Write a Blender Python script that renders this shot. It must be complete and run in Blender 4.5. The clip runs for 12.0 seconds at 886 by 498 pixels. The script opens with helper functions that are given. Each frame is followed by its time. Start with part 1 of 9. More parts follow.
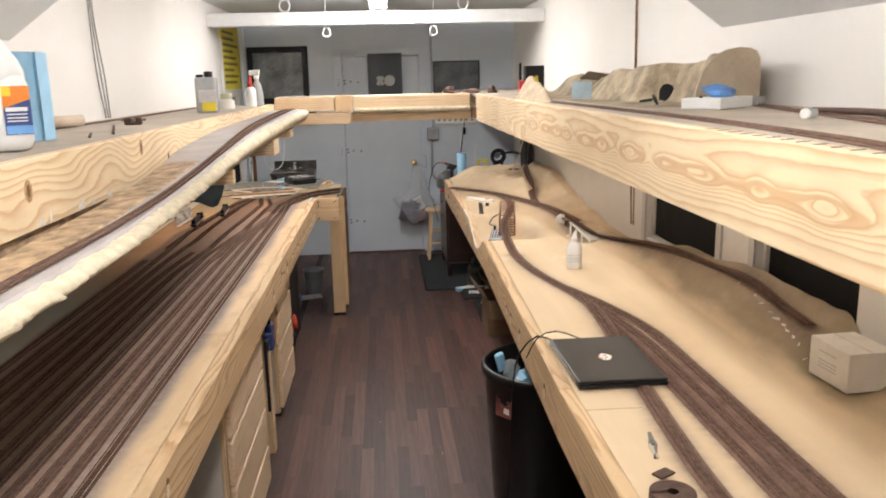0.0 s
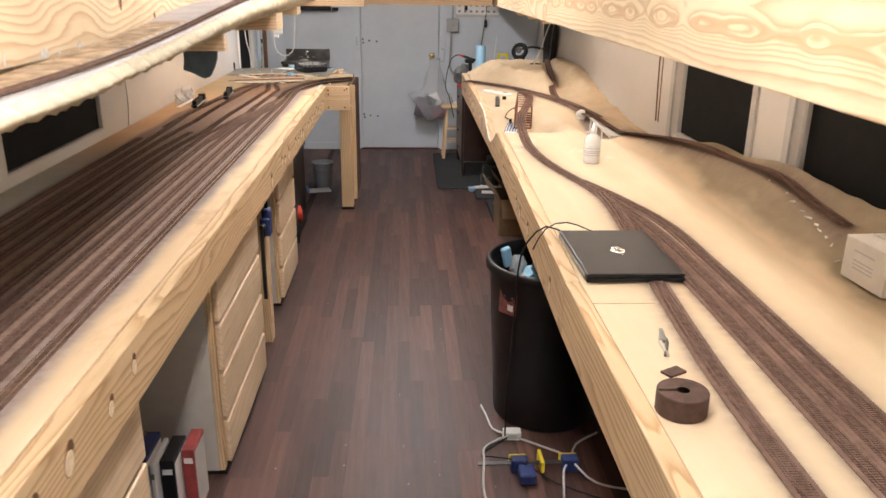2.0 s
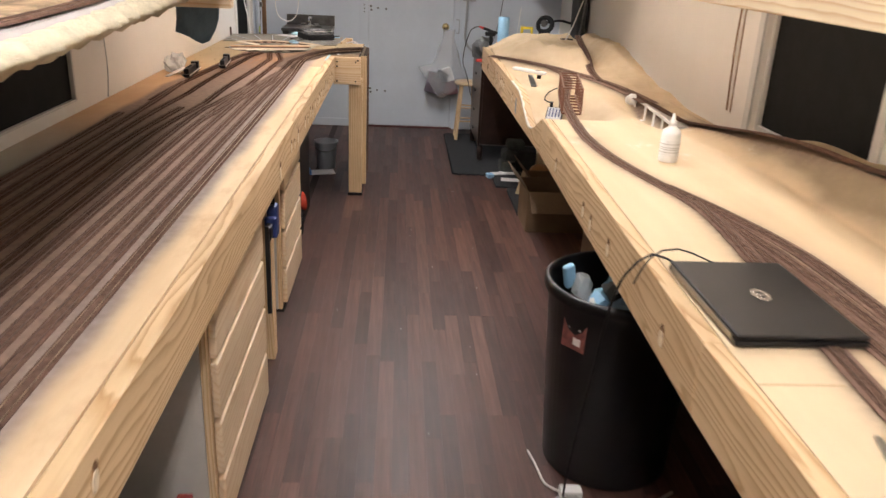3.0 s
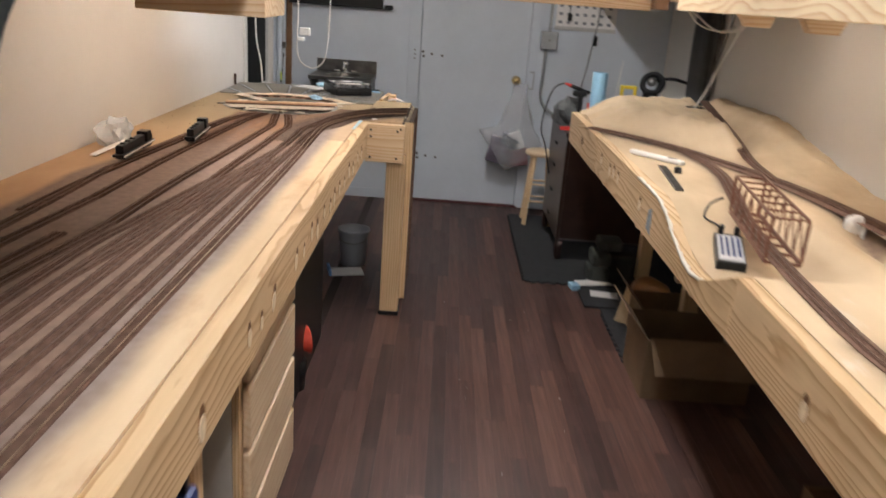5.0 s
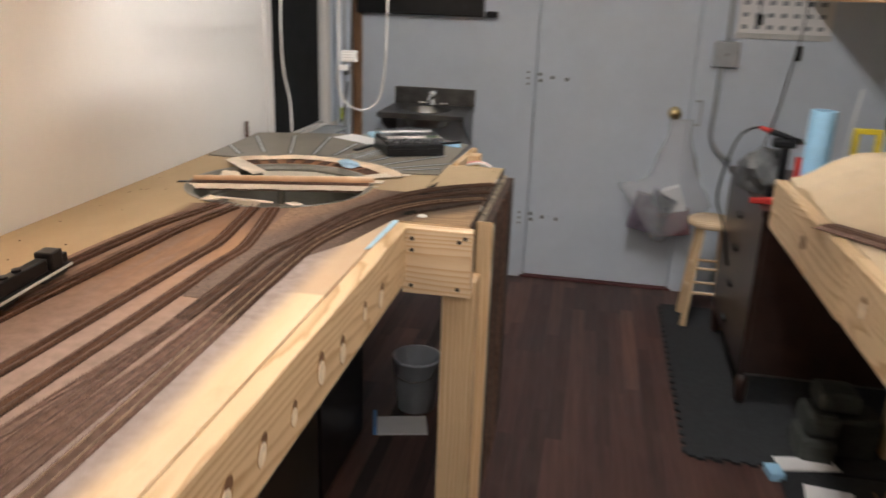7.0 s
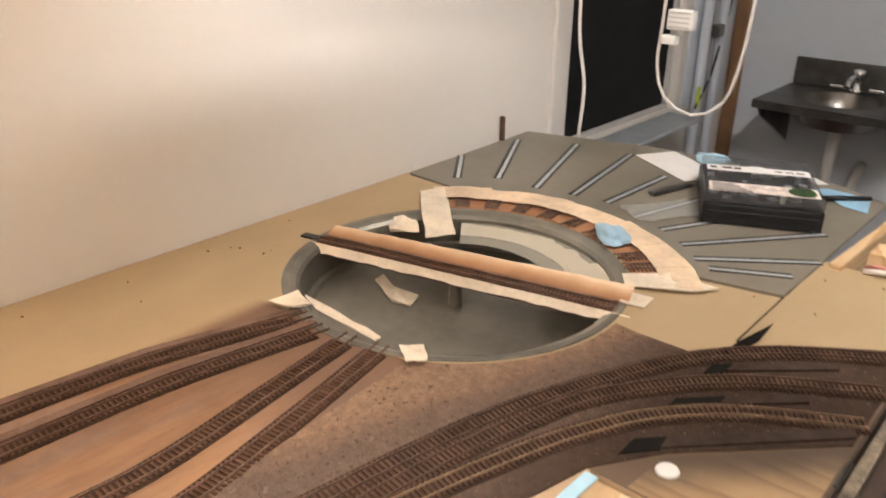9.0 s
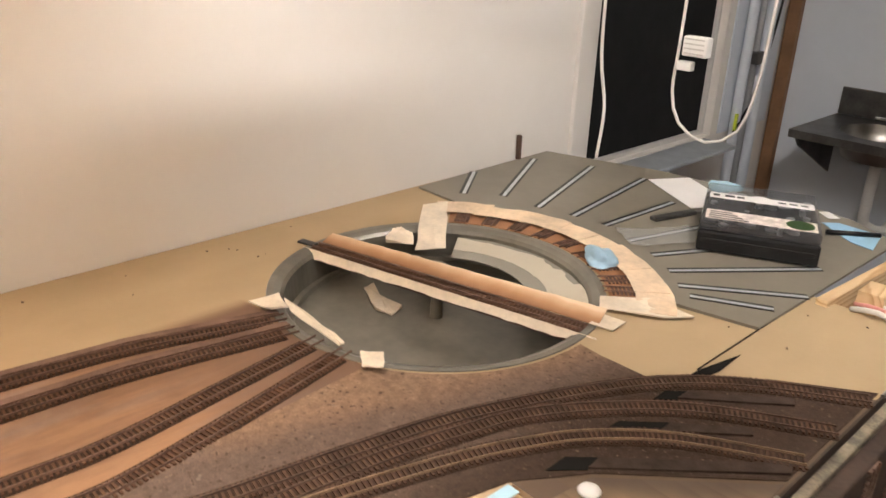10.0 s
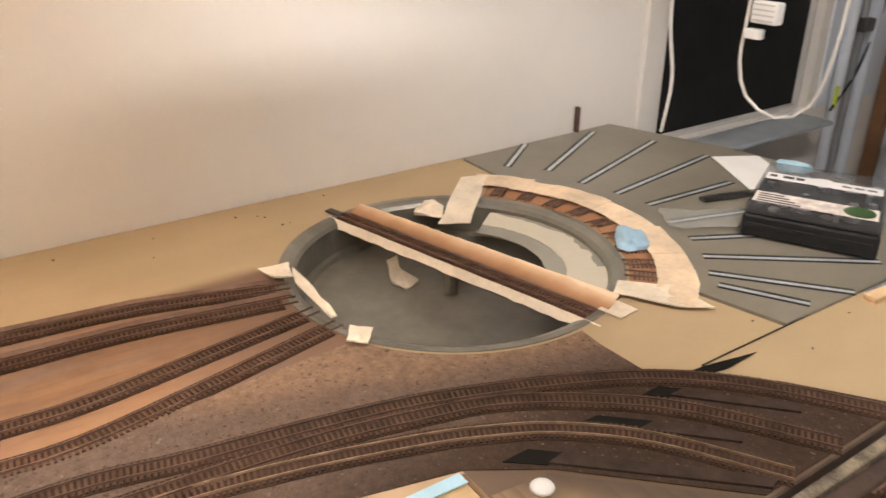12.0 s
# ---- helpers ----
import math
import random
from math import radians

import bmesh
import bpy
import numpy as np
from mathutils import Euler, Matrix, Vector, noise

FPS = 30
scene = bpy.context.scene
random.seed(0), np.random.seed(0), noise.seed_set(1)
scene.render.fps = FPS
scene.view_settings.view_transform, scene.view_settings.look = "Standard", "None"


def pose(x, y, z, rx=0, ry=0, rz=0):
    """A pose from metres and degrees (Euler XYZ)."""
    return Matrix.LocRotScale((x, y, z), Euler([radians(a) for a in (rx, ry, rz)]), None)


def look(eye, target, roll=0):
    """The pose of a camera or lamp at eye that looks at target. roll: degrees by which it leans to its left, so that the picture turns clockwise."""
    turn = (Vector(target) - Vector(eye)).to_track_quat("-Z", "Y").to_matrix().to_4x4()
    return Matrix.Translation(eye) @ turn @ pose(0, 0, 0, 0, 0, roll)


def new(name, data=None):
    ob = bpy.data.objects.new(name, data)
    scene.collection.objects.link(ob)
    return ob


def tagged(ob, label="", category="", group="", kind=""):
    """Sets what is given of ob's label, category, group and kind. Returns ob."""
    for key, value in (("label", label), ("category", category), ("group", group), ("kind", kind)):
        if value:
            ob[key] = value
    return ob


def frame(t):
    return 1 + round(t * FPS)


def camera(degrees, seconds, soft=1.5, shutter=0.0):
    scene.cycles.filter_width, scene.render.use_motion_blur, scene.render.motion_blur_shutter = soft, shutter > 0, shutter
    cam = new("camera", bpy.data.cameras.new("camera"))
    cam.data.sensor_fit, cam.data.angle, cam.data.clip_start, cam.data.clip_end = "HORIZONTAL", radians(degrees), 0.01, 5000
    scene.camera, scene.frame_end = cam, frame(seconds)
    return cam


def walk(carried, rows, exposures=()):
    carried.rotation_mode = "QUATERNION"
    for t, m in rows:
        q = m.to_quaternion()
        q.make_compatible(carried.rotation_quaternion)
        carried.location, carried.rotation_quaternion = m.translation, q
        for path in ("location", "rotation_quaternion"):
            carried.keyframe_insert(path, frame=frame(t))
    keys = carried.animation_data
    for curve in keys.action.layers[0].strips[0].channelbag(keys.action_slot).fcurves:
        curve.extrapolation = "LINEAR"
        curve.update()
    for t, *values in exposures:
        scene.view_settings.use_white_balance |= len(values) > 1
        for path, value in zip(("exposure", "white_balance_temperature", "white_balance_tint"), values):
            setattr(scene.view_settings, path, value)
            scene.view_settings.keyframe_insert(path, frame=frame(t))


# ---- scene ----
cam = camera(59.2, 12.0, soft=1.5, shutter=0.5)
PATH = [
    (0, (0.434, 0.346, 1.814), (0.572, 2.295, 1.388), -1.3),
    (0.5, (0.438, 0.324, 1.8), (0.511, 2.26, 1.304), -1.4),
    (1, (0.449, 0.33, 1.778), (0.527, 2.253, 1.233), -1.4),
    (1.5, (0.472, 0.391, 1.753), (0.549, 2.292, 1.137), -0.7),
    (2, (0.491, 0.513, 1.687), (0.58, 2.401, 1.034), 0.7),
    (2.5, (0.41, 0.781, 1.634), (0.521, 2.654, 0.941), 2.1),
    (2.7, (0.355, 0.906, 1.628), (0.483, 2.77, 0.915), 2.7),
    (4.3, (0.255, 2.187, 1.531), (0.331, 4.056, 0.823), 2.4),
    (4.5, (0.232, 2.359, 1.533), (0.319, 4.235, 0.847), 2.6),
    (5, (0.247, 2.786, 1.519), (0.262, 4.687, 0.899), 4.3),
    (5.5, (0.32, 3.193, 1.52), (0.203, 5.105, 0.946), 4.5),
    (6, (0.339, 3.647, 1.534), (0.226, 5.565, 0.978), 2.4),
    (6.5, (0.338, 4.047, 1.522), (0.224, 5.953, 0.929), 1.4),
    (7, (0.323, 4.479, 1.505), (-0.02, 6.347, 0.877), 2.0),
    (7.2, (0.301, 4.622, 1.501), (-0.156, 6.456, 0.845), 2.4),
    (8.8, (0.172, 5.703, 1.468), (-0.981, 7.12, 0.655), 0.4),
    (9, (0.165, 5.745, 1.483), (-1.042, 7.119, 0.673), 0.6),
    (9.5, (0.189, 5.799, 1.49), (-1.103, 7.119, 0.725), 1.2),
    (10, (0.281, 5.817, 1.496), (-1.057, 7.084, 0.717), 1.7),
    (10.5, (0.346, 5.82, 1.514), (-1.025, 7.015, 0.682), 1.1),
    (11, (0.37, 5.892, 1.51), (-1.025, 7.053, 0.668), 0.5),
    (11.5, (0.366, 5.942, 1.499), (-1.057, 7.065, 0.654), 0.4),
    (12, (0.356, 5.967, 1.494), (-1.142, 6.98, 0.638), 0.1),
]
walk(cam, [(t, look(eye, target, roll)) for t, eye, target, roll in PATH], [(0, -0.29, 6350, 8), (0.6, -0.19, 6350, 8), (1.2, -0.07, 6450, 9), (2.3, 0.09, 6450, 11), (4.4, -0.24, 6250, 9), (7.0, -0.30, 6350, 9), (9.0, -0.15, 6750, 11), (12, -0.15, 6750, 11)])
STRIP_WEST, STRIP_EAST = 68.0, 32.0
LAMPS = ((-0.9, 92.0), (1.5, 112.0), (3.9, 98.0), (6.4, 180.0))

# ---- world and lamps ----
world = bpy.data.worlds.new("world")
scene.world = world
world.use_nodes = True
world.node_tree.nodes["Background"].inputs[0].default_value = (0.02, 0.025, 0.03, 1)
world.node_tree.nodes["Background"].inputs[1].default_value = 0.3

# room: x across, y towards the door wall
XL, XR, YD, YB, ZC = -0.965, 1.80, 8.612, -2.0, 2.46


# ---- materials ----
def mat_base(name):
    m = bpy.data.materials.new(name)
    m.use_nodes = True
    nt = m.node_tree
    return m, nt, nt.nodes["Principled BSDF"]


def link(nt, a, b):
    nt.links.new(a, b)


def ramp(nt, fac, stops):
    r = nt.nodes.new("ShaderNodeValToRGB")
    e = r.color_ramp.elements
    e[0].position, e[0].color = stops[0][0], (*stops[0][1], 1)
    e[1].position, e[1].color = stops[-1][0], (*stops[-1][1], 1)
    for p, c in stops[1:-1]:
        k = e.new(p)
        k.color = (*c, 1)
    link(nt, fac, r.inputs[0])
    return r.outputs[0]


def noise_tex(nt, scale, detail=4, stretch=(1, 1, 1), rough=0.55):
    tc = nt.nodes.new("ShaderNodeTexCoord")
    mp = nt.nodes.new("ShaderNodeMapping")
    mp.inputs["Scale"].default_value = stretch
    link(nt, tc.outputs["Object"], mp.inputs[0])
    n = nt.nodes.new("ShaderNodeTexNoise")
    n.inputs["Scale"].default_value, n.inputs["Detail"].default_value = scale, detail
    n.inputs["Roughness"].default_value = rough
    link(nt, mp.outputs[0], n.inputs[0])
    return n.outputs[0]


def mix(nt, fac, a, b, mode="MIX"):
    n = nt.nodes.new("ShaderNodeMix")
    n.data_type, n.blend_type = "RGBA", mode
    for sock, v in ((n.inputs[0], fac), (n.inputs[6], a), (n.inputs[7], b)):
        if isinstance(v, (int, float)):
            sock.default_value = v
        elif isinstance(v, tuple):
            sock.default_value = (*v, 1)
        else:
            link(nt, v, sock)
    return n.outputs[2]


def bump(nt, bsdf, height, strength=0.2, dist=0.002):
    b = nt.nodes.new("ShaderNodeBump")
    b.inputs["Strength"].default_value, b.inputs["Distance"].default_value = strength, dist
    link(nt, height, b.inputs["Height"])
    link(nt, b.outputs[0], bsdf.inputs["Normal"])


def plain(name, col, rough=0.5, metal=0.0, var=0.12, scale=14, bumps=0.0, spec=0.5):
    """A surface with stains at one scale and grain at another."""
    m, nt, b = mat_base(name)
    n1 = noise_tex(nt, scale, 5)
    n2 = noise_tex(nt, scale * 9, 3)
    lo = tuple(c * (1 - var * 1.6) for c in col)
    hi = tuple(min(1, c * (1 + var)) for c in col)
    c = ramp(nt, n1, [(0.32, lo), (0.68, hi)])
    c = mix(nt, 0.25, c, ramp(nt, n2, [(0.3, lo), (0.7, hi)]))
    link(nt, c, b.inputs["Base Color"])
    b.inputs["Roughness"].default_value, b.inputs["Metallic"].default_value = rough, metal
    b.inputs["Specular IOR Level"].default_value = spec
    if bumps:
        bump(nt, b, n2, bumps)
    return m


def math1(nt, op, a, v=None):
    k = nt.nodes.new("ShaderNodeMath")
    k.operation = op
    for i, s in enumerate((a, v)):
        if s is None:
            continue
        if isinstance(s, (int, float)):
            k.inputs[i].default_value = s
        else:
            link(nt, s, k.inputs[i])
    return k.outputs[0]


def pine(name, axis, light=(0.82, 0.65, 0.44), dark=(0.60, 0.36, 0.17), amp=9.0, lines=62.0, along=1.3, across=11.0, rough=0.55, eyes=None):
    """Flat-sawn softwood: growth rings cut as long ovals and arches, with fine streaks and blotches."""
    m, nt, b = mat_base(name)
    tc = nt.nodes.new("ShaderNodeTexCoord")
    info = nt.nodes.new("ShaderNodeObjectInfo")
    sh = nt.nodes.new("ShaderNodeVectorMath")
    sh.operation = "SCALE"
    sh.inputs[0].default_value = (3.7, 5.1, 4.3)
    link(nt, info.outputs["Random"], sh.inputs["Scale"])
    add = nt.nodes.new("ShaderNodeVectorMath")
    link(nt, tc.outputs["Object"], add.inputs[0])
    link(nt, sh.outputs[0], add.inputs[1])
    mp = nt.nodes.new("ShaderNodeMapping")
    mp.inputs["Scale"].default_value = tuple(along if a == axis else across for a in "XYZ")
    link(nt, add.outputs[0], mp.inputs[0])
    nz = nt.nodes.new("ShaderNodeTexNoise")
    nz.inputs["Scale"].default_value, nz.inputs["Detail"].default_value = 1.0, 1.4
    nz.inputs["Roughness"].default_value, nz.inputs["Distortion"].default_value = 0.35, 0.25
    link(nt, mp.outputs[0], nz.inputs[0])
    dot = nt.nodes.new("ShaderNodeVectorMath")
    dot.operation = "DOT_PRODUCT"
    dot.inputs[1].default_value = {"X": (0.0, 0.6, 1.0), "Y": (0.6, 0.0, 1.0), "Z": (1.0, 0.6, 0.0)}[axis]
    link(nt, add.outputs[0], dot.inputs[0])
    field = math1(nt, "ADD", math1(nt, "MULTIPLY", nz.outputs[0], amp), math1(nt, "MULTIPLY", dot.outputs["Value"], lines))
    if eyes is not None:
        # a row of round eyes along one height of the board
        sp = nt.nodes.new("ShaderNodeSeparateXYZ")
        link(nt, tc.outputs["Object"], sp.inputs[0])
        d = math1(nt, "DIVIDE", math1(nt, "SUBTRACT", sp.outputs[2], eyes), 0.030)
        g = math1(nt, "EXPONENT", math1(nt, "MULTIPLY", math1(nt, "MULTIPLY", d, d), -1.0))
        bead = noise_tex(nt, 6.5, 1.0, (0.0, 1.0, 0.0), 0.3)
        swell = math1(nt, "MULTIPLY", g, bead)
        field = math1(nt, "ADD", field, math1(nt, "MULTIPLY", swell, 7.0))
    jag = noise_tex(nt, 40, 2, tuple(0.25 if a == axis else 1.5 for a in "XYZ"))
    field = math1(nt, "ADD", field, math1(nt, "MULTIPLY", jag, 0.5))
    band = math1(nt, "FRACT", field)
    mid = tuple(0.6 * a + 0.4 * c for a, c in zip(light, dark))
    c = ramp(nt, band, [(0.0, light), (0.35, light), (0.62, mid), (0.88, dark), (0.97, mid), (1.0, light)])
    fine = noise_tex(nt, 60, 4, tuple(0.08 if a == axis else 1.6 for a in "XYZ"))
    c = mix(nt, 0.3, c, ramp(nt, fine, [(0.3, mid), (0.7, light)]))
    if eyes is not None:
        # resin-brown hearts with pale cores
        c = mix(nt, ramp(nt, swell, [(0.36, (0, 0, 0)), (0.40, (0.75, 0.75, 0.75)), (0.50, (0.75, 0.75, 0.75)), (0.53, (0, 0, 0))]), c, (0.62, 0.38, 0.19))
    blot = noise_tex(nt, 3.0, 3)
    c = mix(nt, 0.5, c, ramp(nt, blot, [(0.35, (0.80, 0.77, 0.73)), (0.6, (1, 1, 1))]), "MULTIPLY")
    link(nt, c, b.inputs["Base Color"])
    b.inputs["Roughness"].default_value = rough
    bump(nt, b, fine, 0.12, 0.001)
    return m


M_PINE_Y = pine("pine_along", "Y", light=(0.74, 0.545, 0.325), dark=(0.42, 0.225, 0.085), amp=8, lines=48)
M_PINE_BIG = pine("pine_cathedral", "Y", light=(0.84, 0.695, 0.47), dark=(0.60, 0.345, 0.155), amp=10.0, lines=40, along=2.0, across=6.5)
M_PINE_EYES = pine("pine_with_eyes", "Y", light=(0.84, 0.695, 0.47), dark=(0.60, 0.345, 0.155), amp=5.0, lines=46, along=1.2, across=5.0, eyes=1.608)
M_PINE_X = pine("pine_across", "X", amp=6)
M_PINE_Z = pine("pine_upright", "Z", light=(0.80, 0.60, 0.37), dark=(0.52, 0.30, 0.12), amp=5, lines=85)
M_DRAWER = pine("drawer_pine", "Y", light=(0.80, 0.64, 0.45), dark=(0.66, 0.46, 0.27), amp=5, lines=40)
M_PLY = plain("plywood", (0.72, 0.56, 0.37), 0.55, var=0.07, scale=5)
M_PLY_EDGE = plain("plywood_edge", (0.60, 0.42, 0.23), 0.7, var=0.2, scale=30)
M_ROCK = plain("tan_plaster", (0.36, 0.285, 0.19), 0.8, var=0.45, scale=9, bumps=0.8)
M_DECK = plain("dusty_deck_paint", (0.47, 0.40, 0.32), 0.6, var=0.14, scale=5, bumps=0.08)
M_GREYBOARD = plain("grey_board", (0.215, 0.19, 0.15), 0.42, var=0.10, scale=6)
M_PITGREY = plain("grey_pit_paint", (0.200, 0.185, 0.152), 0.30, var=0.25, scale=5)
def brushed(m, amount, metal):
    """Circular brushing round the object's upright axis."""
    nt = m.node_tree
    b = nt.nodes["Principled BSDF"]
    tg = nt.nodes.new("ShaderNodeTangent")
    tg.direction_type, tg.axis = "RADIAL", "Z"
    link(nt, tg.outputs[0], b.inputs["Tangent"])
    b.inputs["Anisotropic"].default_value, b.inputs["Metallic"].default_value = amount, metal


brushed(M_PITGREY, 0.85, 0.35)
M_ROADBED = plain("sprayed_roadbed", (0.180, 0.112, 0.084), 0.85, var=0.30, scale=12, bumps=0.4)
M_TIE = plain("brown_ties", (0.185, 0.114, 0.085), 0.8, var=0.3, scale=60)
M_RAIL = plain("painted_rail", (0.17, 0.098, 0.070), 0.5, metal=0.2, var=0.3, scale=50)
M_RAIL_BRIGHT = plain("worn_rail", (0.62, 0.55, 0.44), 0.28, metal=0.9, var=0.15, scale=50)
M_TAPE = plain("masking_tape", (0.80, 0.695, 0.55), 0.7, var=0.16, scale=16, bumps=0.3)
M_WALL = plain("white_wall_paint", (0.73, 0.70, 0.66), 0.6, var=0.02, scale=3, bumps=0.03)
M_WALL_UP = plain("white_ceiling_paint", (0.70, 0.71, 0.71), 0.6, var=0.03, scale=3)
M_BLUEGREY = plain("blue_grey_paint", (0.61, 0.66, 0.725), 0.45, var=0.04, scale=3, bumps=0.04)
M_DARKGLASS = plain("blackout_panel", (0.010, 0.010, 0.010), 0.75, var=0.2, spec=0.15)
M_BLACK = plain("black_plastic", (0.009, 0.009, 0.010), 0.35, var=0.2, spec=0.32)
M_BLACKMATT = plain("black_cloth", (0.010, 0.010, 0.011), 0.9, var=0.3)
M_BROWNPOST = plain("brown_trim", (0.22, 0.115, 0.055), 0.6, var=0.15)
M_STEEL = plain("stainless_steel", (0.30, 0.29, 0.27), 0.3, metal=1.0, var=0.15)
M_DARKSTEEL = plain("dark_steel", (0.16, 0.155, 0.15), 0.38, metal=0.9, var=0.25)
M_CHROME = plain("chrome", (0.82, 0.82, 0.82), 0.25, metal=1.0, var=0.05)
M_BRASS = plain("brass", (0.75, 0.58, 0.28), 0.2, metal=1.0, var=0.08)
M_GALV = plain("galvanised_metal", (0.42, 0.44, 0.46), 0.4, metal=0.6, var=0.1)
M_WHITE = plain("white_plastic", (0.80, 0.80, 0.78), 0.4, var=0.04)
M_PAPER = plain("white_paper", (0.82, 0.80, 0.78), 0.7, var=0.03)
M_BLUE = plain("blue_plastic", (0.16, 0.36, 0.72), 0.45, var=0.1)
M_LTBLUE = plain("pale_blue_foam", (0.33, 0.58, 0.78), 0.6, var=0.08)
M_BLUETAPE = plain("pale_blue_tape", (0.42, 0.66, 0.80), 0.6, var=0.1)
M_DKBLUE = plain("dark_blue_plastic", (0.022, 0.040, 0.15), 0.45, var=0.2)
M_YELLOW = plain("yellow_plastic", (0.80, 0.62, 0.04), 0.45, var=0.1)
M_DULLRED = plain("dull_red_card", (0.30, 0.045, 0.04), 0.55, var=0.3, scale=20)
M_MILKY = plain("milky_plastic", (0.90, 0.90, 0.88), 0.4, var=0.03)
for n in M_MILKY.node_tree.nodes:
    if n.type == "BSDF_PRINCIPLED":
        n.inputs["Subsurface Weight"].default_value, n.inputs["Subsurface Scale"].default_value = 0.8, 0.03
        n.inputs["Subsurface Radius"].default_value = (1.0, 1.0, 0.95)
M_RED = plain("red_plastic", (0.60, 0.05, 0.04), 0.45, var=0.1)
M_ORANGE = plain("orange_plastic", (0.58, 0.06, 0.03), 0.5, var=0.1)
M_GREEN = plain("green_print", (0.10, 0.25, 0.10), 0.5, var=0.2)
M_CARD = plain("brown_cardboard", (0.19, 0.122, 0.066), 0.8, var=0.12, scale=8)
M_WHITECARD = plain("white_card_box", (0.80, 0.76, 0.70), 0.65, var=0.06)
M_FOAM = plain("yellow_spray_foam", (0.64, 0.56, 0.40), 0.85, var=0.16, scale=30, bumps=1.0)
M_BLUEFABRIC = plain("blue_cloth", (0.16, 0.23, 0.29), 0.85, var=0.2)
M_DARKWOOD = plain("dark_brown_wood", (0.030, 0.014, 0.010), 0.3, var=0.35, scale=10)
M_RUBBER = plain("black_rubber_mat", (0.020, 0.021, 0.023), 0.85, var=0.25, scale=50, bumps=0.5)
M_BRIDGE = plain("rust_brown_plastic", (0.17, 0.065, 0.035), 0.6, var=0.2, scale=40)
M_CORK = plain("dark_cork_tape", (0.085, 0.045, 0.030), 0.8, var=0.25, scale=60, bumps=0.4)
M_LAPTOP = plain("black_laptop_lid", (0.012, 0.012, 0.013), 0.38, var=0.25, scale=6, spec=0.3)
M_DUCT = plain("white_beam_paint", (0.72, 0.73, 0.73), 0.5, var=0.05)
M_WIRE = plain("white_cable", (0.72, 0.70, 0.66), 0.5, var=0.05)
M_GREYFRAME = plain("pale_grey_trim", (0.55, 0.54, 0.52), 0.5, var=0.06)
M_SIGNYEL = plain("yellow_sign", (0.70, 0.58, 0.03), 0.5, var=0.08)
M_PHOTO = plain("dark_print", (0.10, 0.105, 0.11), 0.4, var=0.6, scale=6)
M_PHOTO2 = plain("grey_print", (0.26, 0.27, 0.28), 0.4, var=0.5, scale=5)
M_SHADE = plain("charcoal_fabric", (0.05, 0.05, 0.052), 0.8, var=0.2)


def clear_plastic(name, col=(0.9, 0.92, 0.95), alpha=0.35, rough=0.25):
    m, nt, b = mat_base(name)
    b.inputs["Base Color"].default_value = (*col, 1)
    b.inputs["Roughness"].default_value, b.inputs["Alpha"].default_value = rough, alpha
    n = noise_tex(nt, 26, 3)
    bump(nt, b, n, 0.5, 0.004)
    return m


M_BAG = clear_plastic("clear_bag_film", (0.80, 0.82, 0.86), 0.26, 0.25)
M_WRAP = clear_plastic("clear_wrap_film", (0.80, 0.84, 0.88), 0.55, 0.2)
M_CLEAR = clear_plastic("clear_plastic", (0.70, 0.72, 0.72), 0.45, 0.2)
M_CLEARLID = clear_plastic("clear_lid", (0.13, 0.13, 0.135), 0.36, 0.06)


def glow(name, col, power):
    m, _, b = mat_base(name)
    b.inputs["Emission Color"].default_value = (*col, 1)
    b.inputs["Emission Strength"].default_value = power
    b.inputs["Base Color"].default_value = (0.9, 0.9, 0.9, 1)
    return m




def floor_mat(by):
    m, nt, b = mat_base("dark_laminate_plank")
    info = nt.nodes.new("ShaderNodeObjectInfo" if by == "Object" else "ShaderNodeNewGeometry")
    tone = ramp(nt, info.outputs["Random" if by == "Object" else "Random Per Island"], [(0.0, (0.042, 0.021, 0.017)), (0.35, (0.065, 0.032, 0.026)), (0.75, (0.097, 0.048, 0.037)), (1.0, (0.142, 0.073, 0.055))])
    g = noise_tex(nt, 50, 6, (1, 0.045, 1), 0.65)
    g2 = noise_tex(nt, 7, 4, (1, 0.25, 1))
    c = mix(nt, 0.75, tone, ramp(nt, g, [(0.3, (0.42, 0.40, 0.40)), (0.7, (1.5, 1.42, 1.40))]), "MULTIPLY")
    c = mix(nt, 0.5, c, ramp(nt, g2, [(0.35, (0.7, 0.7, 0.7)), (0.65, (1.25, 1.25, 1.28))]), "MULTIPLY")
    # dusty scuffs and smudges across the strips
    g3 = noise_tex(nt, 2.6, 5, (1, 0.7, 1), 0.65)
    c = mix(nt, ramp(nt, g3, [(0.50, (0.0, 0.0, 0.0)), (0.75, (0.30, 0.30, 0.30))]), c, (0.16, 0.115, 0.10))
    link(nt, c, b.inputs["Base Color"])
    r = ramp(nt, g2, [(0.3, (0.40, 0.40, 0.40)), (0.7, (0.55, 0.55, 0.55))])
    link(nt, r, b.inputs["Roughness"])
    b.inputs["Specular IOR Level"].default_value = 0.36
    bump(nt, b, g, 0.08, 0.001)
    return m


M_FLOOR = floor_mat("Object")
M_FLOOR_REST = floor_mat("Island")


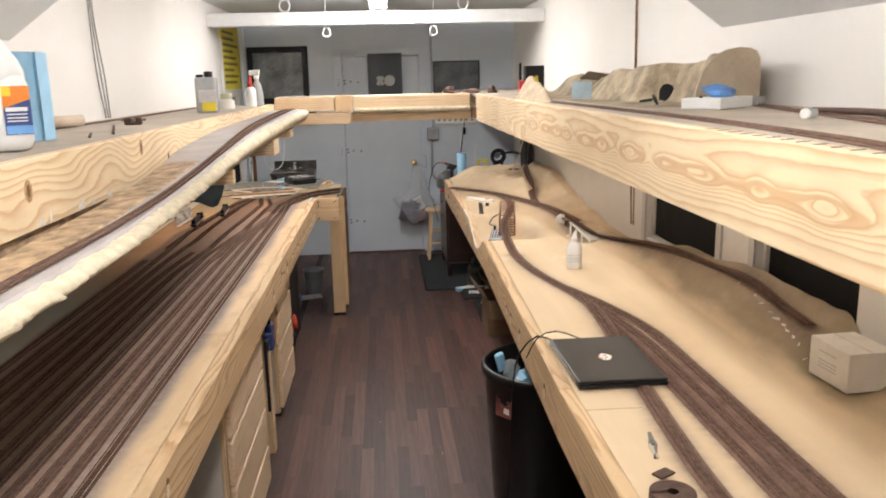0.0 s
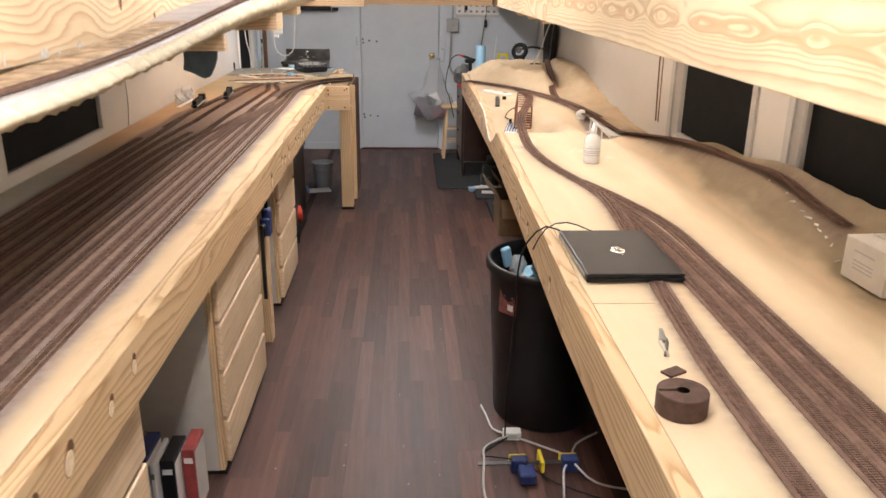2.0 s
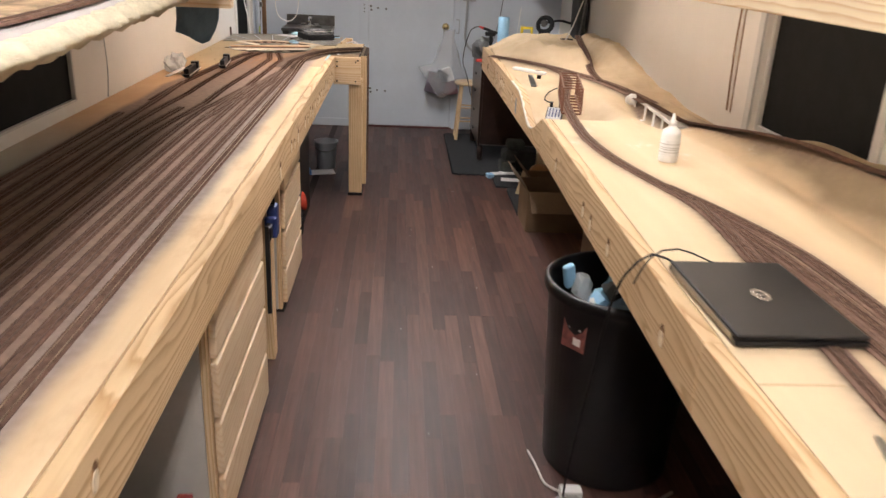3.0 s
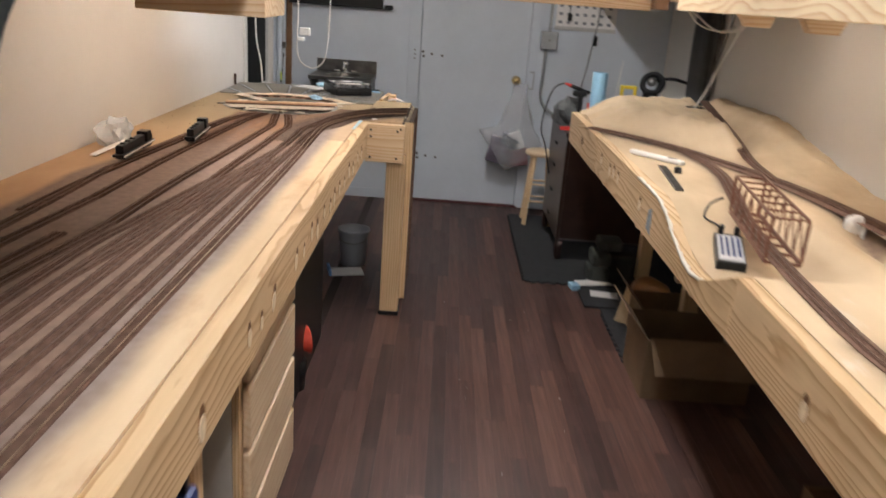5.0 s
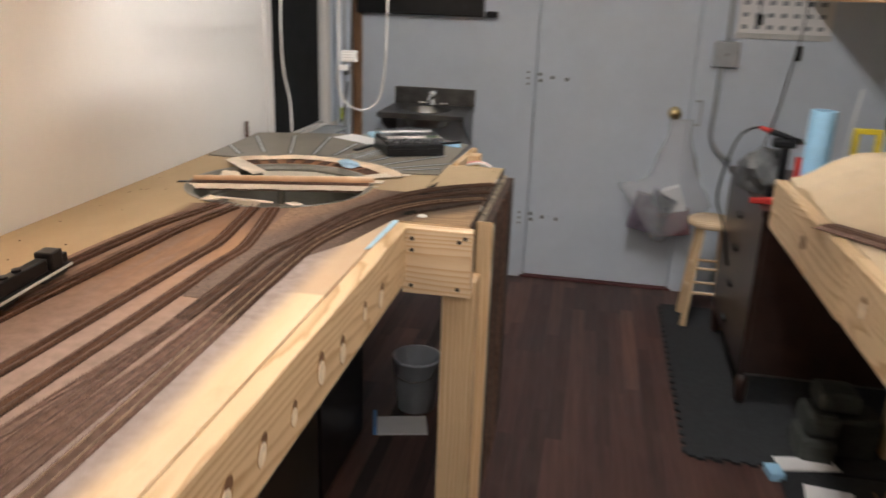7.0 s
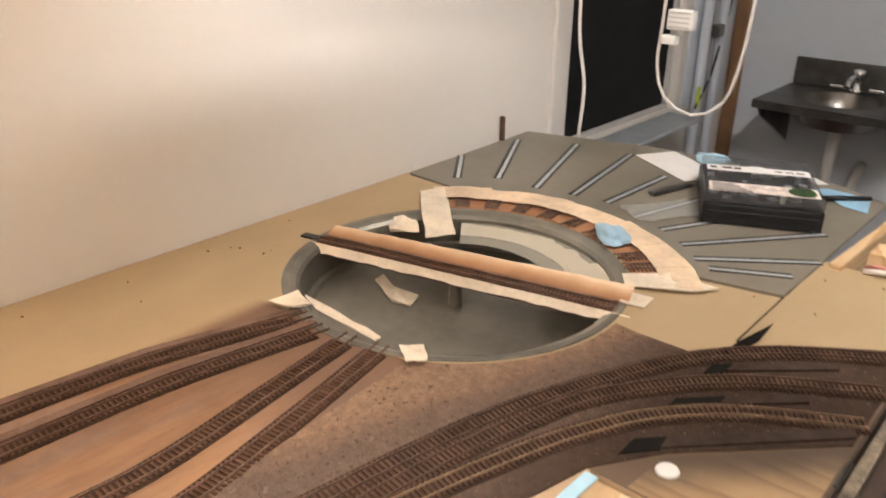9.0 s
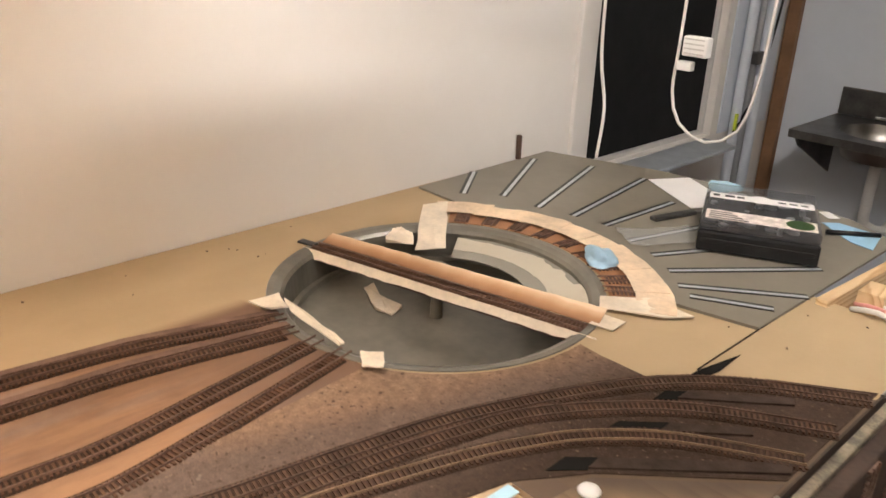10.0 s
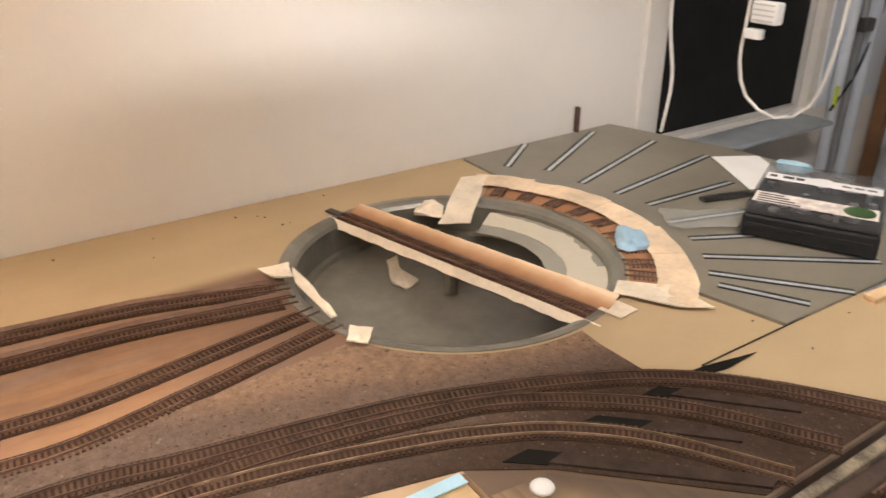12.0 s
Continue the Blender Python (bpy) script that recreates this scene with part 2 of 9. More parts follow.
def terrain_mat():
    """Right table top: smooth plywood along the front, rougher tan bank behind, white plaster smears."""
    m, nt, b = mat_base("plywood_and_tan_bank")
    tc = nt.nodes.new("ShaderNodeTexCoord")
    sp = nt.nodes.new("ShaderNodeSeparateXYZ")
    link(nt, tc.outputs["Object"], sp.inputs[0])
    n1 = noise_tex(nt, 3.2, 4, (1, 0.6, 1))
    n2 = noise_tex(nt, 34, 4)
    n3 = noise_tex(nt, 11, 4, (1, 0.5, 1))
    ply = ramp(nt, noise_tex(nt, 8, 5, (1, 0.10, 1)), [(0.3, (0.70, 0.545, 0.35)), (0.7, (0.79, 0.63, 0.43))])
    bank = ramp(nt, n3, [(0.25, (0.26, 0.198, 0.118)), (0.55, (0.34, 0.265, 0.160)), (0.75, (0.43, 0.34, 0.210))])
    xx = math1(nt, "ADD", sp.outputs[0], math1(nt, "MULTIPLY", math1(nt, "SUBTRACT", n1, 0.5), 0.16))
    mr = nt.nodes.new("ShaderNodeMapRange")
    mr.interpolation_type = "SMOOTHSTEP"
    mr.inputs["From Min"].default_value, mr.inputs["From Max"].default_value = 1.575, 1.635
    link(nt, xx, mr.inputs[0])
    far = nt.nodes.new("ShaderNodeMapRange")
    far.interpolation_type = "SMOOTHSTEP"
    far.inputs["From Min"].default_value, far.inputs["From Max"].default_value = 4.5, 4.8
    link(nt, sp.outputs[1], far.inputs[0])
    start = nt.nodes.new("ShaderNodeMapRange")
    start.interpolation_type = "SMOOTHSTEP"
    start.inputs["From Min"].default_value, start.inputs["From Max"].default_value = 1.9, 2.4
    link(nt, math1(nt, "ADD", sp.outputs[1], math1(nt, "MULTIPLY", math1(nt, "SUBTRACT", n1, 0.5), 0.8)), start.inputs[0])
    hill = ramp(nt, n3, [(0.25, (0.52, 0.385, 0.235)), (0.75, (0.66, 0.52, 0.345))])
    bank = mix(nt, far.outputs[0], bank, hill)
    fac = math1(nt, "MAXIMUM", math1(nt, "MULTIPLY", mr.outputs[0], start.outputs[0]), math1(nt, "MULTIPLY", far.outputs[0], 0.75))
    c = mix(nt, fac, ply, bank)
    near = nt.nodes.new("ShaderNodeMapRange")
    near.interpolation_type = "SMOOTHSTEP"
    near.inputs["From Min"].default_value, near.inputs["From Max"].default_value = 3.5, 4.0
    link(nt, sp.outputs[1], near.inputs[0])
    smear = ramp(nt, noise_tex(nt, 13, 5, (1, 0.45, 1), 0.65), [(0.60, (0, 0, 0)), (0.70, (1, 1, 1))])
    only = math1(nt, "MULTIPLY", math1(nt, "MULTIPLY", smear, near.outputs[0]), math1(nt, "SUBTRACT", 1.0, far.outputs[0]))
    c = mix(nt, math1(nt, "MULTIPLY", only, 0.6), c, (0.80, 0.74, 0.66))
    c = mix(nt, 0.5, c, ramp(nt, n1, [(0.3, (0.82, 0.79, 0.75)), (0.6, (1, 1, 1))]), "MULTIPLY")
    at = nt.nodes.new("ShaderNodeAttribute")
    at.attribute_name = "spray"
    c = mix(nt, math1(nt, "MULTIPLY", at.outputs["Fac"], ramp(nt, n2, [(0.25, (0.65, 0.65, 0.65)), (0.6, (1, 1, 1))])), c, (0.165, 0.105, 0.075))
    link(nt, c, b.inputs["Base Color"])
    b.inputs["Roughness"].default_value = 0.6
    bump(nt, b, math1(nt, "MULTIPLY", n2, fac), 0.5, 0.003)
    return m


M_TERRAIN = terrain_mat()


def yard_mat():
    """Left table top: bare wood along the front edge, brown and grey spray behind, a tan strip by the wall."""
    m, nt, b = mat_base("sprayed_table_top")
    tc = nt.nodes.new("ShaderNodeTexCoord")
    sp = nt.nodes.new("ShaderNodeSeparateXYZ")
    link(nt, tc.outputs["Object"], sp.inputs[0])
    n1 = noise_tex(nt, 5, 4, (1, 0.5, 1))
    n2 = noise_tex(nt, 40, 4)

    wob = math1(nt, "MULTIPLY", math1(nt, "SUBTRACT", n1, 0.5), 0.05)
    xx = math1(nt, "ADD", sp.outputs[0], wob)
    wood = ramp(nt, noise_tex(nt, 9, 5, (1, 0.12, 1)), [(0.3, (0.64, 0.45, 0.26)), (0.7, (0.80, 0.62, 0.41))])
    blots = ramp(nt, noise_tex(nt, 6, 5, (1, 0.45, 1), 0.65), [(0.52, (0, 0, 0)), (0.66, (0.55, 0.55, 0.55))])
    wood = mix(nt, blots, wood, (0.52, 0.31, 0.16))
    rust = ramp(nt, n2, [(0.3, (0.190, 0.122, 0.090)), (0.7, (0.270, 0.180, 0.136))])
    grey = ramp(nt, n2, [(0.3, (0.22, 0.165, 0.142)), (0.7, (0.31, 0.245, 0.215))])
    far_y = nt.nodes.new("ShaderNodeMapRange")
    far_y.interpolation_type = "SMOOTHSTEP"
    far_y.inputs["From Min"].default_value, far_y.inputs["From Max"].default_value = 5.1, 6.15
    link(nt, sp.outputs[1], far_y.inputs[0])
    mid_y = nt.nodes.new("ShaderNodeMapRange")
    mid_y.interpolation_type = "SMOOTHSTEP"
    mid_y.inputs["From Min"].default_value, mid_y.inputs["From Max"].default_value = 3.4, 4.4
    link(nt, sp.outputs[1], mid_y.inputs[0])
    orange = ramp(nt, n1, [(0.3, (0.49, 0.29, 0.15)), (0.7, (0.58, 0.375, 0.21))])
    pale = ramp(nt, n1, [(0.3, (0.40, 0.39, 0.34)), (0.7, (0.50, 0.49, 0.43))])
    tan = mix(nt, far_y.outputs[0], mix(nt, mid_y.outputs[0], pale, orange), ramp(nt, n1, [(0.3, (0.39, 0.285, 0.16)), (0.7, (0.46, 0.34, 0.20))]))
    # bare orange strips between the lines to the turntable
    streak = ramp(nt, noise_tex(nt, 4.2, 3, (4.0, 0.7, 1)), [(0.33, (0, 0, 0)), (0.50, (1, 1, 1))])
    bare_y = nt.nodes.new("ShaderNodeMapRange")
    bare_y.interpolation_type = "SMOOTHSTEP"
    bare_y.inputs["From Min"].default_value, bare_y.inputs["From Max"].default_value = 5.45, 6.05
    link(nt, sp.outputs[1], bare_y.inputs[0])
    bare = math1(nt, "MULTIPLY", math1(nt, "MULTIPLY", streak, bare_y.outputs[0]), 0.85)
    rust = mix(nt, bare, rust, ramp(nt, noise_tex(nt, 9, 4, (3.0, 0.5, 1), 0.65), [(0.35, (0.185, 0.090, 0.042)), (0.6, (0.31, 0.160, 0.074))]))
    rim_y = nt.nodes.new("ShaderNodeMapRange")
    rim_y.interpolation_type = "SMOOTHSTEP"
    rim_y.inputs["From Min"].default_value, rim_y.inputs["From Max"].default_value = 6.08, 6.30
    link(nt, math1(nt, "ADD", sp.outputs[1], wob), rim_y.inputs[0])
    rust = mix(nt, math1(nt, "MULTIPLY", rim_y.outputs[0], 0.85), rust, (0.155, 0.085, 0.052))
    mr = nt.nodes.new("ShaderNodeMapRange")
    mr.interpolation_type = "SMOOTHSTEP"
    mr.inputs["From Min"].default_value, mr.inputs["From Max"].default_value = -0.238, -0.182
    link(nt, xx, mr.inputs[0])
    mg = nt.nodes.new("ShaderNodeMapRange")
    mg.interpolation_type = "SMOOTHSTEP"
    mg.inputs["From Min"].default_value, mg.inputs["From Max"].default_value = -0.33, -0.25
    link(nt, xx, mg.inputs[0])
    # tan strip by the wall, wider towards the turntable
    lim = nt.nodes.new("ShaderNodeMapRange")
    lim.interpolation_type = "SMOOTHSTEP"
    for key, v in (("From Min", 4.9), ("From Max", 6.0), ("To Min", 0.83), ("To Max", 0.70)):
        lim.inputs[key].default_value = v
    link(nt, sp.outputs[1], lim.inputs[0])
    end_y = nt.nodes.new("ShaderNodeMapRange")
    end_y.interpolation_type = "SMOOTHSTEP"
    end_y.inputs["From Min"].default_value, end_y.inputs["From Max"].default_value = 6.33, 6.42
    link(nt, sp.outputs[1], end_y.inputs[0])
    edge = math1(nt, "SUBTRACT", math1(nt, "ADD", xx, lim.outputs[0]), math1(nt, "MULTIPLY", end_y.outputs[0], 1.2))
    mt = nt.nodes.new("ShaderNodeMapRange")
    mt.interpolation_type = "SMOOTHSTEP"
    mt.inputs["From Min"].default_value, mt.inputs["From Max"].default_value = -0.02, 0.02
    link(nt, edge, mt.inputs[0])
    seam_y = nt.nodes.new("ShaderNodeMapRange")
    seam_y.inputs["From Min"].default_value, seam_y.inputs["From Max"].default_value = 5.790, 5.802
    link(nt, sp.outputs[1], seam_y.inputs[0])
    wood = mix(nt, seam_y.outputs[0], wood, ramp(nt, n1, [(0.3, (0.44, 0.29, 0.17)), (0.7, (0.56, 0.41, 0.27))]))
    c = mix(nt, mg.outputs[0], rust, grey)
    c = mix(nt, mt.outputs[0], tan, c)
    c = mix(nt, math1(nt, "MULTIPLY", mr.outputs[0], math1(nt, "SUBTRACT", 1.0, end_y.outputs[0])), c, wood)
    # brown spray over the end of the table, up to the outer main line
    v = math1(nt, "SUBTRACT", sp.outputs[1], sp.outputs[0])
    spray = math1(nt, "MULTIPLY", math1(nt, "LESS_THAN", v, 6.755), math1(nt, "GREATER_THAN", sp.outputs[1], 6.3335))
    spray = math1(nt, "MULTIPLY", spray, math1(nt, "GREATER_THAN", sp.outputs[0], -0.16))
    c = mix(nt, math1(nt, "MULTIPLY", spray, 0.9), c, (0.075, 0.045, 0.029))
    link(nt, c, b.inputs["Base Color"])
    b.inputs["Roughness"].default_value = 0.75
    bump(nt, b, n2, 0.25, 0.002)
    return m


M_YARD = yard_mat()


# ---- building helpers ----
def part(name, bm, material, parent=None, label="", smooth=False):
    me = bpy.data.meshes.new(name)
    bm.to_mesh(me)
    bm.free()
    if smooth:
        me.shade_smooth()
    mats = material if isinstance(material, (list, tuple)) else [material]
    for k in mats:
        me.materials.append(k)
    ob = new(name, me)
    if parent is not None:
        ob.parent = parent
    if label:
        ob["label"] = label
    return ob


def thing(name, loc, label, category, group="", rz=0.0, kind=""):
    e = new(name)
    e.empty_display_size = 0.05
    e.matrix_basis = pose(*loc, 0, 0, rz)
    return tagged(e, label, category, group, kind)


def bx(bm, x0, x1, y0, y1, z0, z1, bev=0.0, m=None, mi=0):
    """An axis-aligned box, with bevelled edges where bev > 0, turned by m."""
    r = bmesh.ops.create_cube(bm, size=1.0)
    vs = r["verts"]
    bmesh.ops.scale(bm, vec=(x1 - x0, y1 - y0, z1 - z0), verts=vs)
    bmesh.ops.translate(bm, vec=((x0 + x1) / 2, (y0 + y1) / 2, (z0 + z1) / 2), verts=vs)
    if bev:
        es = {e for v in vs for e in v.link_edges}
        rb = bmesh.ops.bevel(bm, geom=list(es), offset=bev, segments=2, profile=0.5, affect="EDGES")
        vs = list({v for f in rb["faces"] for v in f.verts} | {v for v in vs if v.is_valid})
    if m is not None:
        bmesh.ops.transform(bm, matrix=m, verts=vs)
    if mi:
        for f in {f for v in vs for f in v.link_faces}:
            f.material_index = mi
    return vs


def box(*a, **k):
    bm = bmesh.new()
    bx(bm, *a, **k)
    return bm


def cyl(bm, x, y, z0, z1, r0, r1=None, n=32, m=None, caps=True):
    r = bmesh.ops.create_cone(bm, cap_ends=caps, segments=n, radius1=r0, radius2=r0 if r1 is None else r1, depth=z1 - z0)
    bmesh.ops.translate(bm, vec=(x, y, (z0 + z1) / 2), verts=r["verts"])
    if m is not None:
        bmesh.ops.transform(bm, matrix=m, verts=r["verts"])
    return r["verts"]


def lathe(profile, n=32, closed=False):
    """A turned body from (radius, height) pairs."""
    bm = bmesh.new()
    rings = []
    for r, z in profile:
        rings.append([bm.verts.new((max(r, 1e-4) * math.cos(2 * math.pi * i / n), max(r, 1e-4) * math.sin(2 * math.pi * i / n), z)) for i in range(n)])
    for a, b in zip(rings, rings[1:]):
        for i in range(n):
            bm.faces.new((a[i], a[(i + 1) % n], b[(i + 1) % n], b[i]))
    if not closed:
        bm.faces.new(list(reversed(rings[0])))
        bm.faces.new(rings[-1])
    return bm


def prism(pts, z0, z1):
    """An upright prism over a polygon."""
    bm = bmesh.new()
    lo = [bm.verts.new((x, y, z0)) for x, y in pts]
    hi = [bm.verts.new((x, y, z1)) for x, y in pts]
    n = len(pts)
    bm.faces.new(list(reversed(lo)))
    bm.faces.new(hi)
    for i in range(n):
        bm.faces.new((lo[i], lo[(i + 1) % n], hi[(i + 1) % n], hi[i]))
    bmesh.ops.recalc_face_normals(bm, faces=bm.faces)
    return bm


def spline(pts, step=0.02):
    """A smooth line through a few points, resampled evenly."""
    p = [Vector(q) for q in pts]
    p = [p[0] * 2 - p[1]] + p + [p[-1] * 2 - p[-2]]
    out = []
    for i in range(1, len(p) - 2):
        a, b, c, d = p[i - 1:i + 3]
        n = max(2, int((c - b).length / step))
        for k in range(n):
            t = k / n
            out.append(0.5 * ((2 * b) + (c - a) * t + (2 * a - 5 * b + 4 * c - d) * t * t + (3 * b - a - 3 * c + d) * t ** 3))
    out.append(p[-2])
    return out


def tube(name, pts, r, material, parent=None, label="", n=8, step=0.03):
    """A cable or pipe as a swept mesh."""
    line = spline(pts, step)
    bm = bmesh.new()
    prev = None
    up = Vector((0.13, 0.2, 0.97)).normalized()
    for i, q in enumerate(line):
        d = (line[min(i + 1, len(line) - 1)] - line[max(i - 1, 0)]).normalized()
        a = d.cross(up)
        if a.length < 1e-3:
            a = d.cross(Vector((1, 0, 0)))
        a.normalize()
        b = d.cross(a)
        ring = [bm.verts.new(q + (a * math.cos(2 * math.pi * k / n) + b * math.sin(2 * math.pi * k / n)) * r) for k in range(n)]
        if prev:
            for k in range(n):
                bm.faces.new((prev[k], prev[(k + 1) % n], ring[(k + 1) % n], ring[k]))
        else:
            bm.faces.new(list(reversed(ring)))
        prev = ring
    bm.faces.new(prev)
    bmesh.ops.recalc_face_normals(bm, faces=bm.faces)
    return part(name, bm, material, parent, label, True)


def from_arrays(name, verts, faces, material, parent=None, label=""):
    me = bpy.data.meshes.new(name)
    me.from_pydata(verts, [], faces)
    me.update()
    me.materials.append(material)
    ob = new(name, me)
    if parent is not None:
        ob.parent = parent
    if label:
        ob["label"] = label
    return ob


BOXF = [(0, 3, 2, 1), (4, 5, 6, 7), (0, 1, 5, 4), (1, 2, 6, 5), (2, 3, 7, 6), (3, 0, 4, 7)]


def track(pts, label, bright=False, bed=0.040, bedmat=None, pitch=0.0068, tie_w=0.0031, group="tracks on the layout", bed_h=0.0022, cut=0, rail_mat=None, tiemat=None):
    """A model railway track: sprayed roadbed, ties and two rails along a line."""
    line = spline([(x, y, z) for x, y, z in pts], 0.02)
    t = thing("model_track", (0, 0, 0), label, "model track", group)
    sides = []
    for i, q in enumerate(line):
        d = line[min(i + 1, len(line) - 1)] - line[max(i - 1, 0)]
        d.z = 0
        d.normalize()
        sides.append(Vector((d.y, -d.x, 0)))

    def ribbon(off, w, z0, z1):
        v, f = [], []
        for q, s in zip(line, sides):
            for o, z in ((off - w / 2, z0), (off + w / 2, z0), (off + w / 2, z1), (off - w / 2, z1)):
                p = q + s * o
                v.append((p.x, p.y, p.z + z))
        for i in range(len(line) - 1):
            a, b = 4 * i, 4 * i + 4
            for k in range(4):
                f.append((a + k, a + (k + 1) % 4, b + (k + 1) % 4, b + k))
        e = 4 * (len(line) - 1)
        f += [(3, 2, 1, 0), (e, e + 1, e + 2, e + 3)]
        return v, f

    full, line = line, line[:len(line) - cut]
    from_arrays("roadbed", *ribbon(0, bed, 0.0005, bed_h), bedmat or M_ROADBED, t)
    v, f = [], []
    acc, nxt = 0.0, 0.0
    rnd = random.Random(len(pts) * 7 + int(abs(pts[0][0]) * 1000))
    for i in range(len(line) - 1):
        a, b = line[i], line[i + 1]
        seg = (b - a).length
        while nxt <= acc + seg:
            k = (nxt - acc) / seg
            c = a.lerp(b, k)
            s = sides[i].lerp(sides[i + 1], k)
            d = Vector((-s.y, s.x, 0))
            hl = 0.0152 + rnd.uniform(-0.0008, 0.0008)
            hw = tie_w / 2
            base = len(v)
            for z in (bed_h - 0.001, bed_h + 0.0022):
                for o, e in ((-hl, -hw), (hl, -hw), (hl, hw), (-hl, hw)):
                    p = c + s * o + d * e
                    v.append((p.x, p.y, p.z + z))
            f += [tuple(base + j for j in q) for q in BOXF]
            nxt += pitch * rnd.uniform(0.97, 1.03)
        acc += seg
    ob = from_arrays("tie_strip", v, f, tiemat or M_TIE, t)
    ob["kind"] = "stuff"
    line = full
    rm = rail_mat or (M_RAIL_BRIGHT if bright else M_RAIL)
    for o in (-0.0085, 0.0085):
        from_arrays("rail", *ribbon(o, 0.0012, bed_h + 0.0015, bed_h + 0.0044), rm, t)
    return t


def structure(name, bm, material, label, category, smooth=False):
    return tagged(part(name, bm, material, None, "", smooth), label, category, "", "structure")


def sheet(bm, pts, z, thick=0.0006, curl=0.0):
    """A small flat scrap over a polygon, a little uneven."""
    lo = [bm.verts.new((x, y, z)) for x, y in pts]
    hi = [bm.verts.new((x, y, z + thick + random.uniform(0, curl))) for x, y in pts]
    n = len(pts)
    bm.faces.new(list(reversed(lo)))
    bm.faces.new(hi)
    for i in range(n):
        bm.faces.new((lo[i], lo[(i + 1) % n], hi[(i + 1) % n], hi[i]))


def heightfield(name, x0, x1, y0, y1, nx, ny, fn, material, base, label="", parent=None):
    """A solid with a sculpted top: fn(x, y) gives its height; sides go down to base."""
    v, f = [], []
    for j in range(ny + 1):
        for i in range(nx + 1):
            y = y0 + (y1 - y0) * j / ny
            xa = x0(y) if callable(x0) else x0
            x = xa + (x1 - xa) * i / nx
            v.append((x, y, fn(x, y)))
    w = nx + 1
    for j in range(ny):
        for i in range(nx):
            a = j * w + i
            f.append((a, a + 1, a + w + 1, a + w))
    ring = [i for i in range(w)] + [j * w + nx for j in range(1, ny + 1)] + [ny * w + i for i in range(nx - 1, -1, -1)] + [j * w for j in range(ny - 1, 0, -1)]
    b0 = len(v)
    for k in ring:
        v.append((v[k][0], v[k][1], base))
    m = len(ring)
    for k in range(m):
        f.append((ring[(k + 1) % m], ring[k], b0 + k, b0 + (k + 1) % m))
    f.append(tuple(b0 + k for k in range(m - 1, -1, -1)))
    ob = from_arrays(name, v, f, material, parent, label)
    ob.data.shade_smooth()
    ob.data.set_sharp_from_angle(angle=radians(50))
    return ob


def smooth01(a, b, x):
    t = min(1.0, max(0.0, (x - a) / (b - a)))
    return t * t * (3 - 2 * t)


# ---- the room ----
def wall_along_y(name, x0, x1, y0, y1, z0, z1, holes, material, label):
    """A wall with openings that go through it; holes are (y0, y1, z0, z1)."""
    bm = bmesh.new()
    ys = y0
    for a, b, c, d in sorted(holes):
        bx(bm, x0, x1, ys, a, z0, z1)
        bx(bm, x0, x1, a, b, z0, c)
        bx(bm, x0, x1, a, b, d, z1)
        ys = b
    bx(bm, x0, x1, ys, y1, z0, z1)
    return structure(name, bm, material, label, "wall")


HOLES_L = [(3.35, 4.30, 0.99, 1.56), (7.53, 8.2, 0.86, 1.70)]
HOLES_R = [(2.45, 3.09, 0.99, 1.50), (3.43, 4.32, 0.965, 1.50)]
wall_along_y("wall_west", XL - 0.1, XL, YB, YD, 0, ZC, HOLES_L, M_WALL, "smooth off-white painted side wall")
wall_along_y("wall_east", XR, XR + 0.1, YB, YD, 0, ZC, HOLES_R, M_WALL, "smooth off-white painted side wall with dark windows")
structure("wall_south", box(XL - 0.1, XR + 0.1, YB - 0.1, YB, 0, ZC), M_WALL, "plain off-white end wall", "wall")
structure("ceiling", box(XL - 0.1, XR + 0.1, YB - 0.1, YD + 0.1, ZC, ZC + 0.08), M_WALL_UP, "white painted ceiling", "ceiling")

DX0, DX1, DZ = 0.021, 0.808, 2.06
bm = bmesh.new()
bx(bm, XL - 0.1, DX0, YD, YD + 0.12, 0, ZC)
bx(bm, DX1, XR + 0.1, YD, YD + 0.12, 0, ZC)
bx(bm, DX0, DX1, YD, YD + 0.12, DZ, ZC)
structure("wall_north", bm, M_BLUEGREY, "blue-grey painted end wall round the door", "wall")

# sloped cove panels over the near part of the room
for side, xa, xb in (("west", XL, XL + 0.62), ("east", XR, XR - 0.62)):
    bm = bmesh.new()
    y0, y1 = YB + 0.002, 3.5
    pr = [(xa, 1.99), (xb, 2.44), (xb, 2.455), (xa, 2.455)]
    lo = [bm.verts.new((x, y0, z)) for x, z in pr]
    hi = [bm.verts.new((x, y1, z)) for x, z in pr]
    bm.faces.new(lo)
    bm.faces.new(list(reversed(hi)))
    for i in range(4):
        bm.faces.new((lo[i], lo[(i + 1) % 4], hi[(i + 1) % 4], hi[i]))
    bmesh.ops.recalc_face_normals(bm, faces=bm.faces)
    structure("cove_" + side, bm, M_WALL_UP, "sloped white ceiling panel along the side wall", "ceiling")

bm = box(XL + 0.002, XR - 0.002, 7.0, 7.12, 2.265, 2.37, bev=0.006)
structure("ceiling_beam", bm, M_DUCT, "white painted beam across the ceiling", "beam")

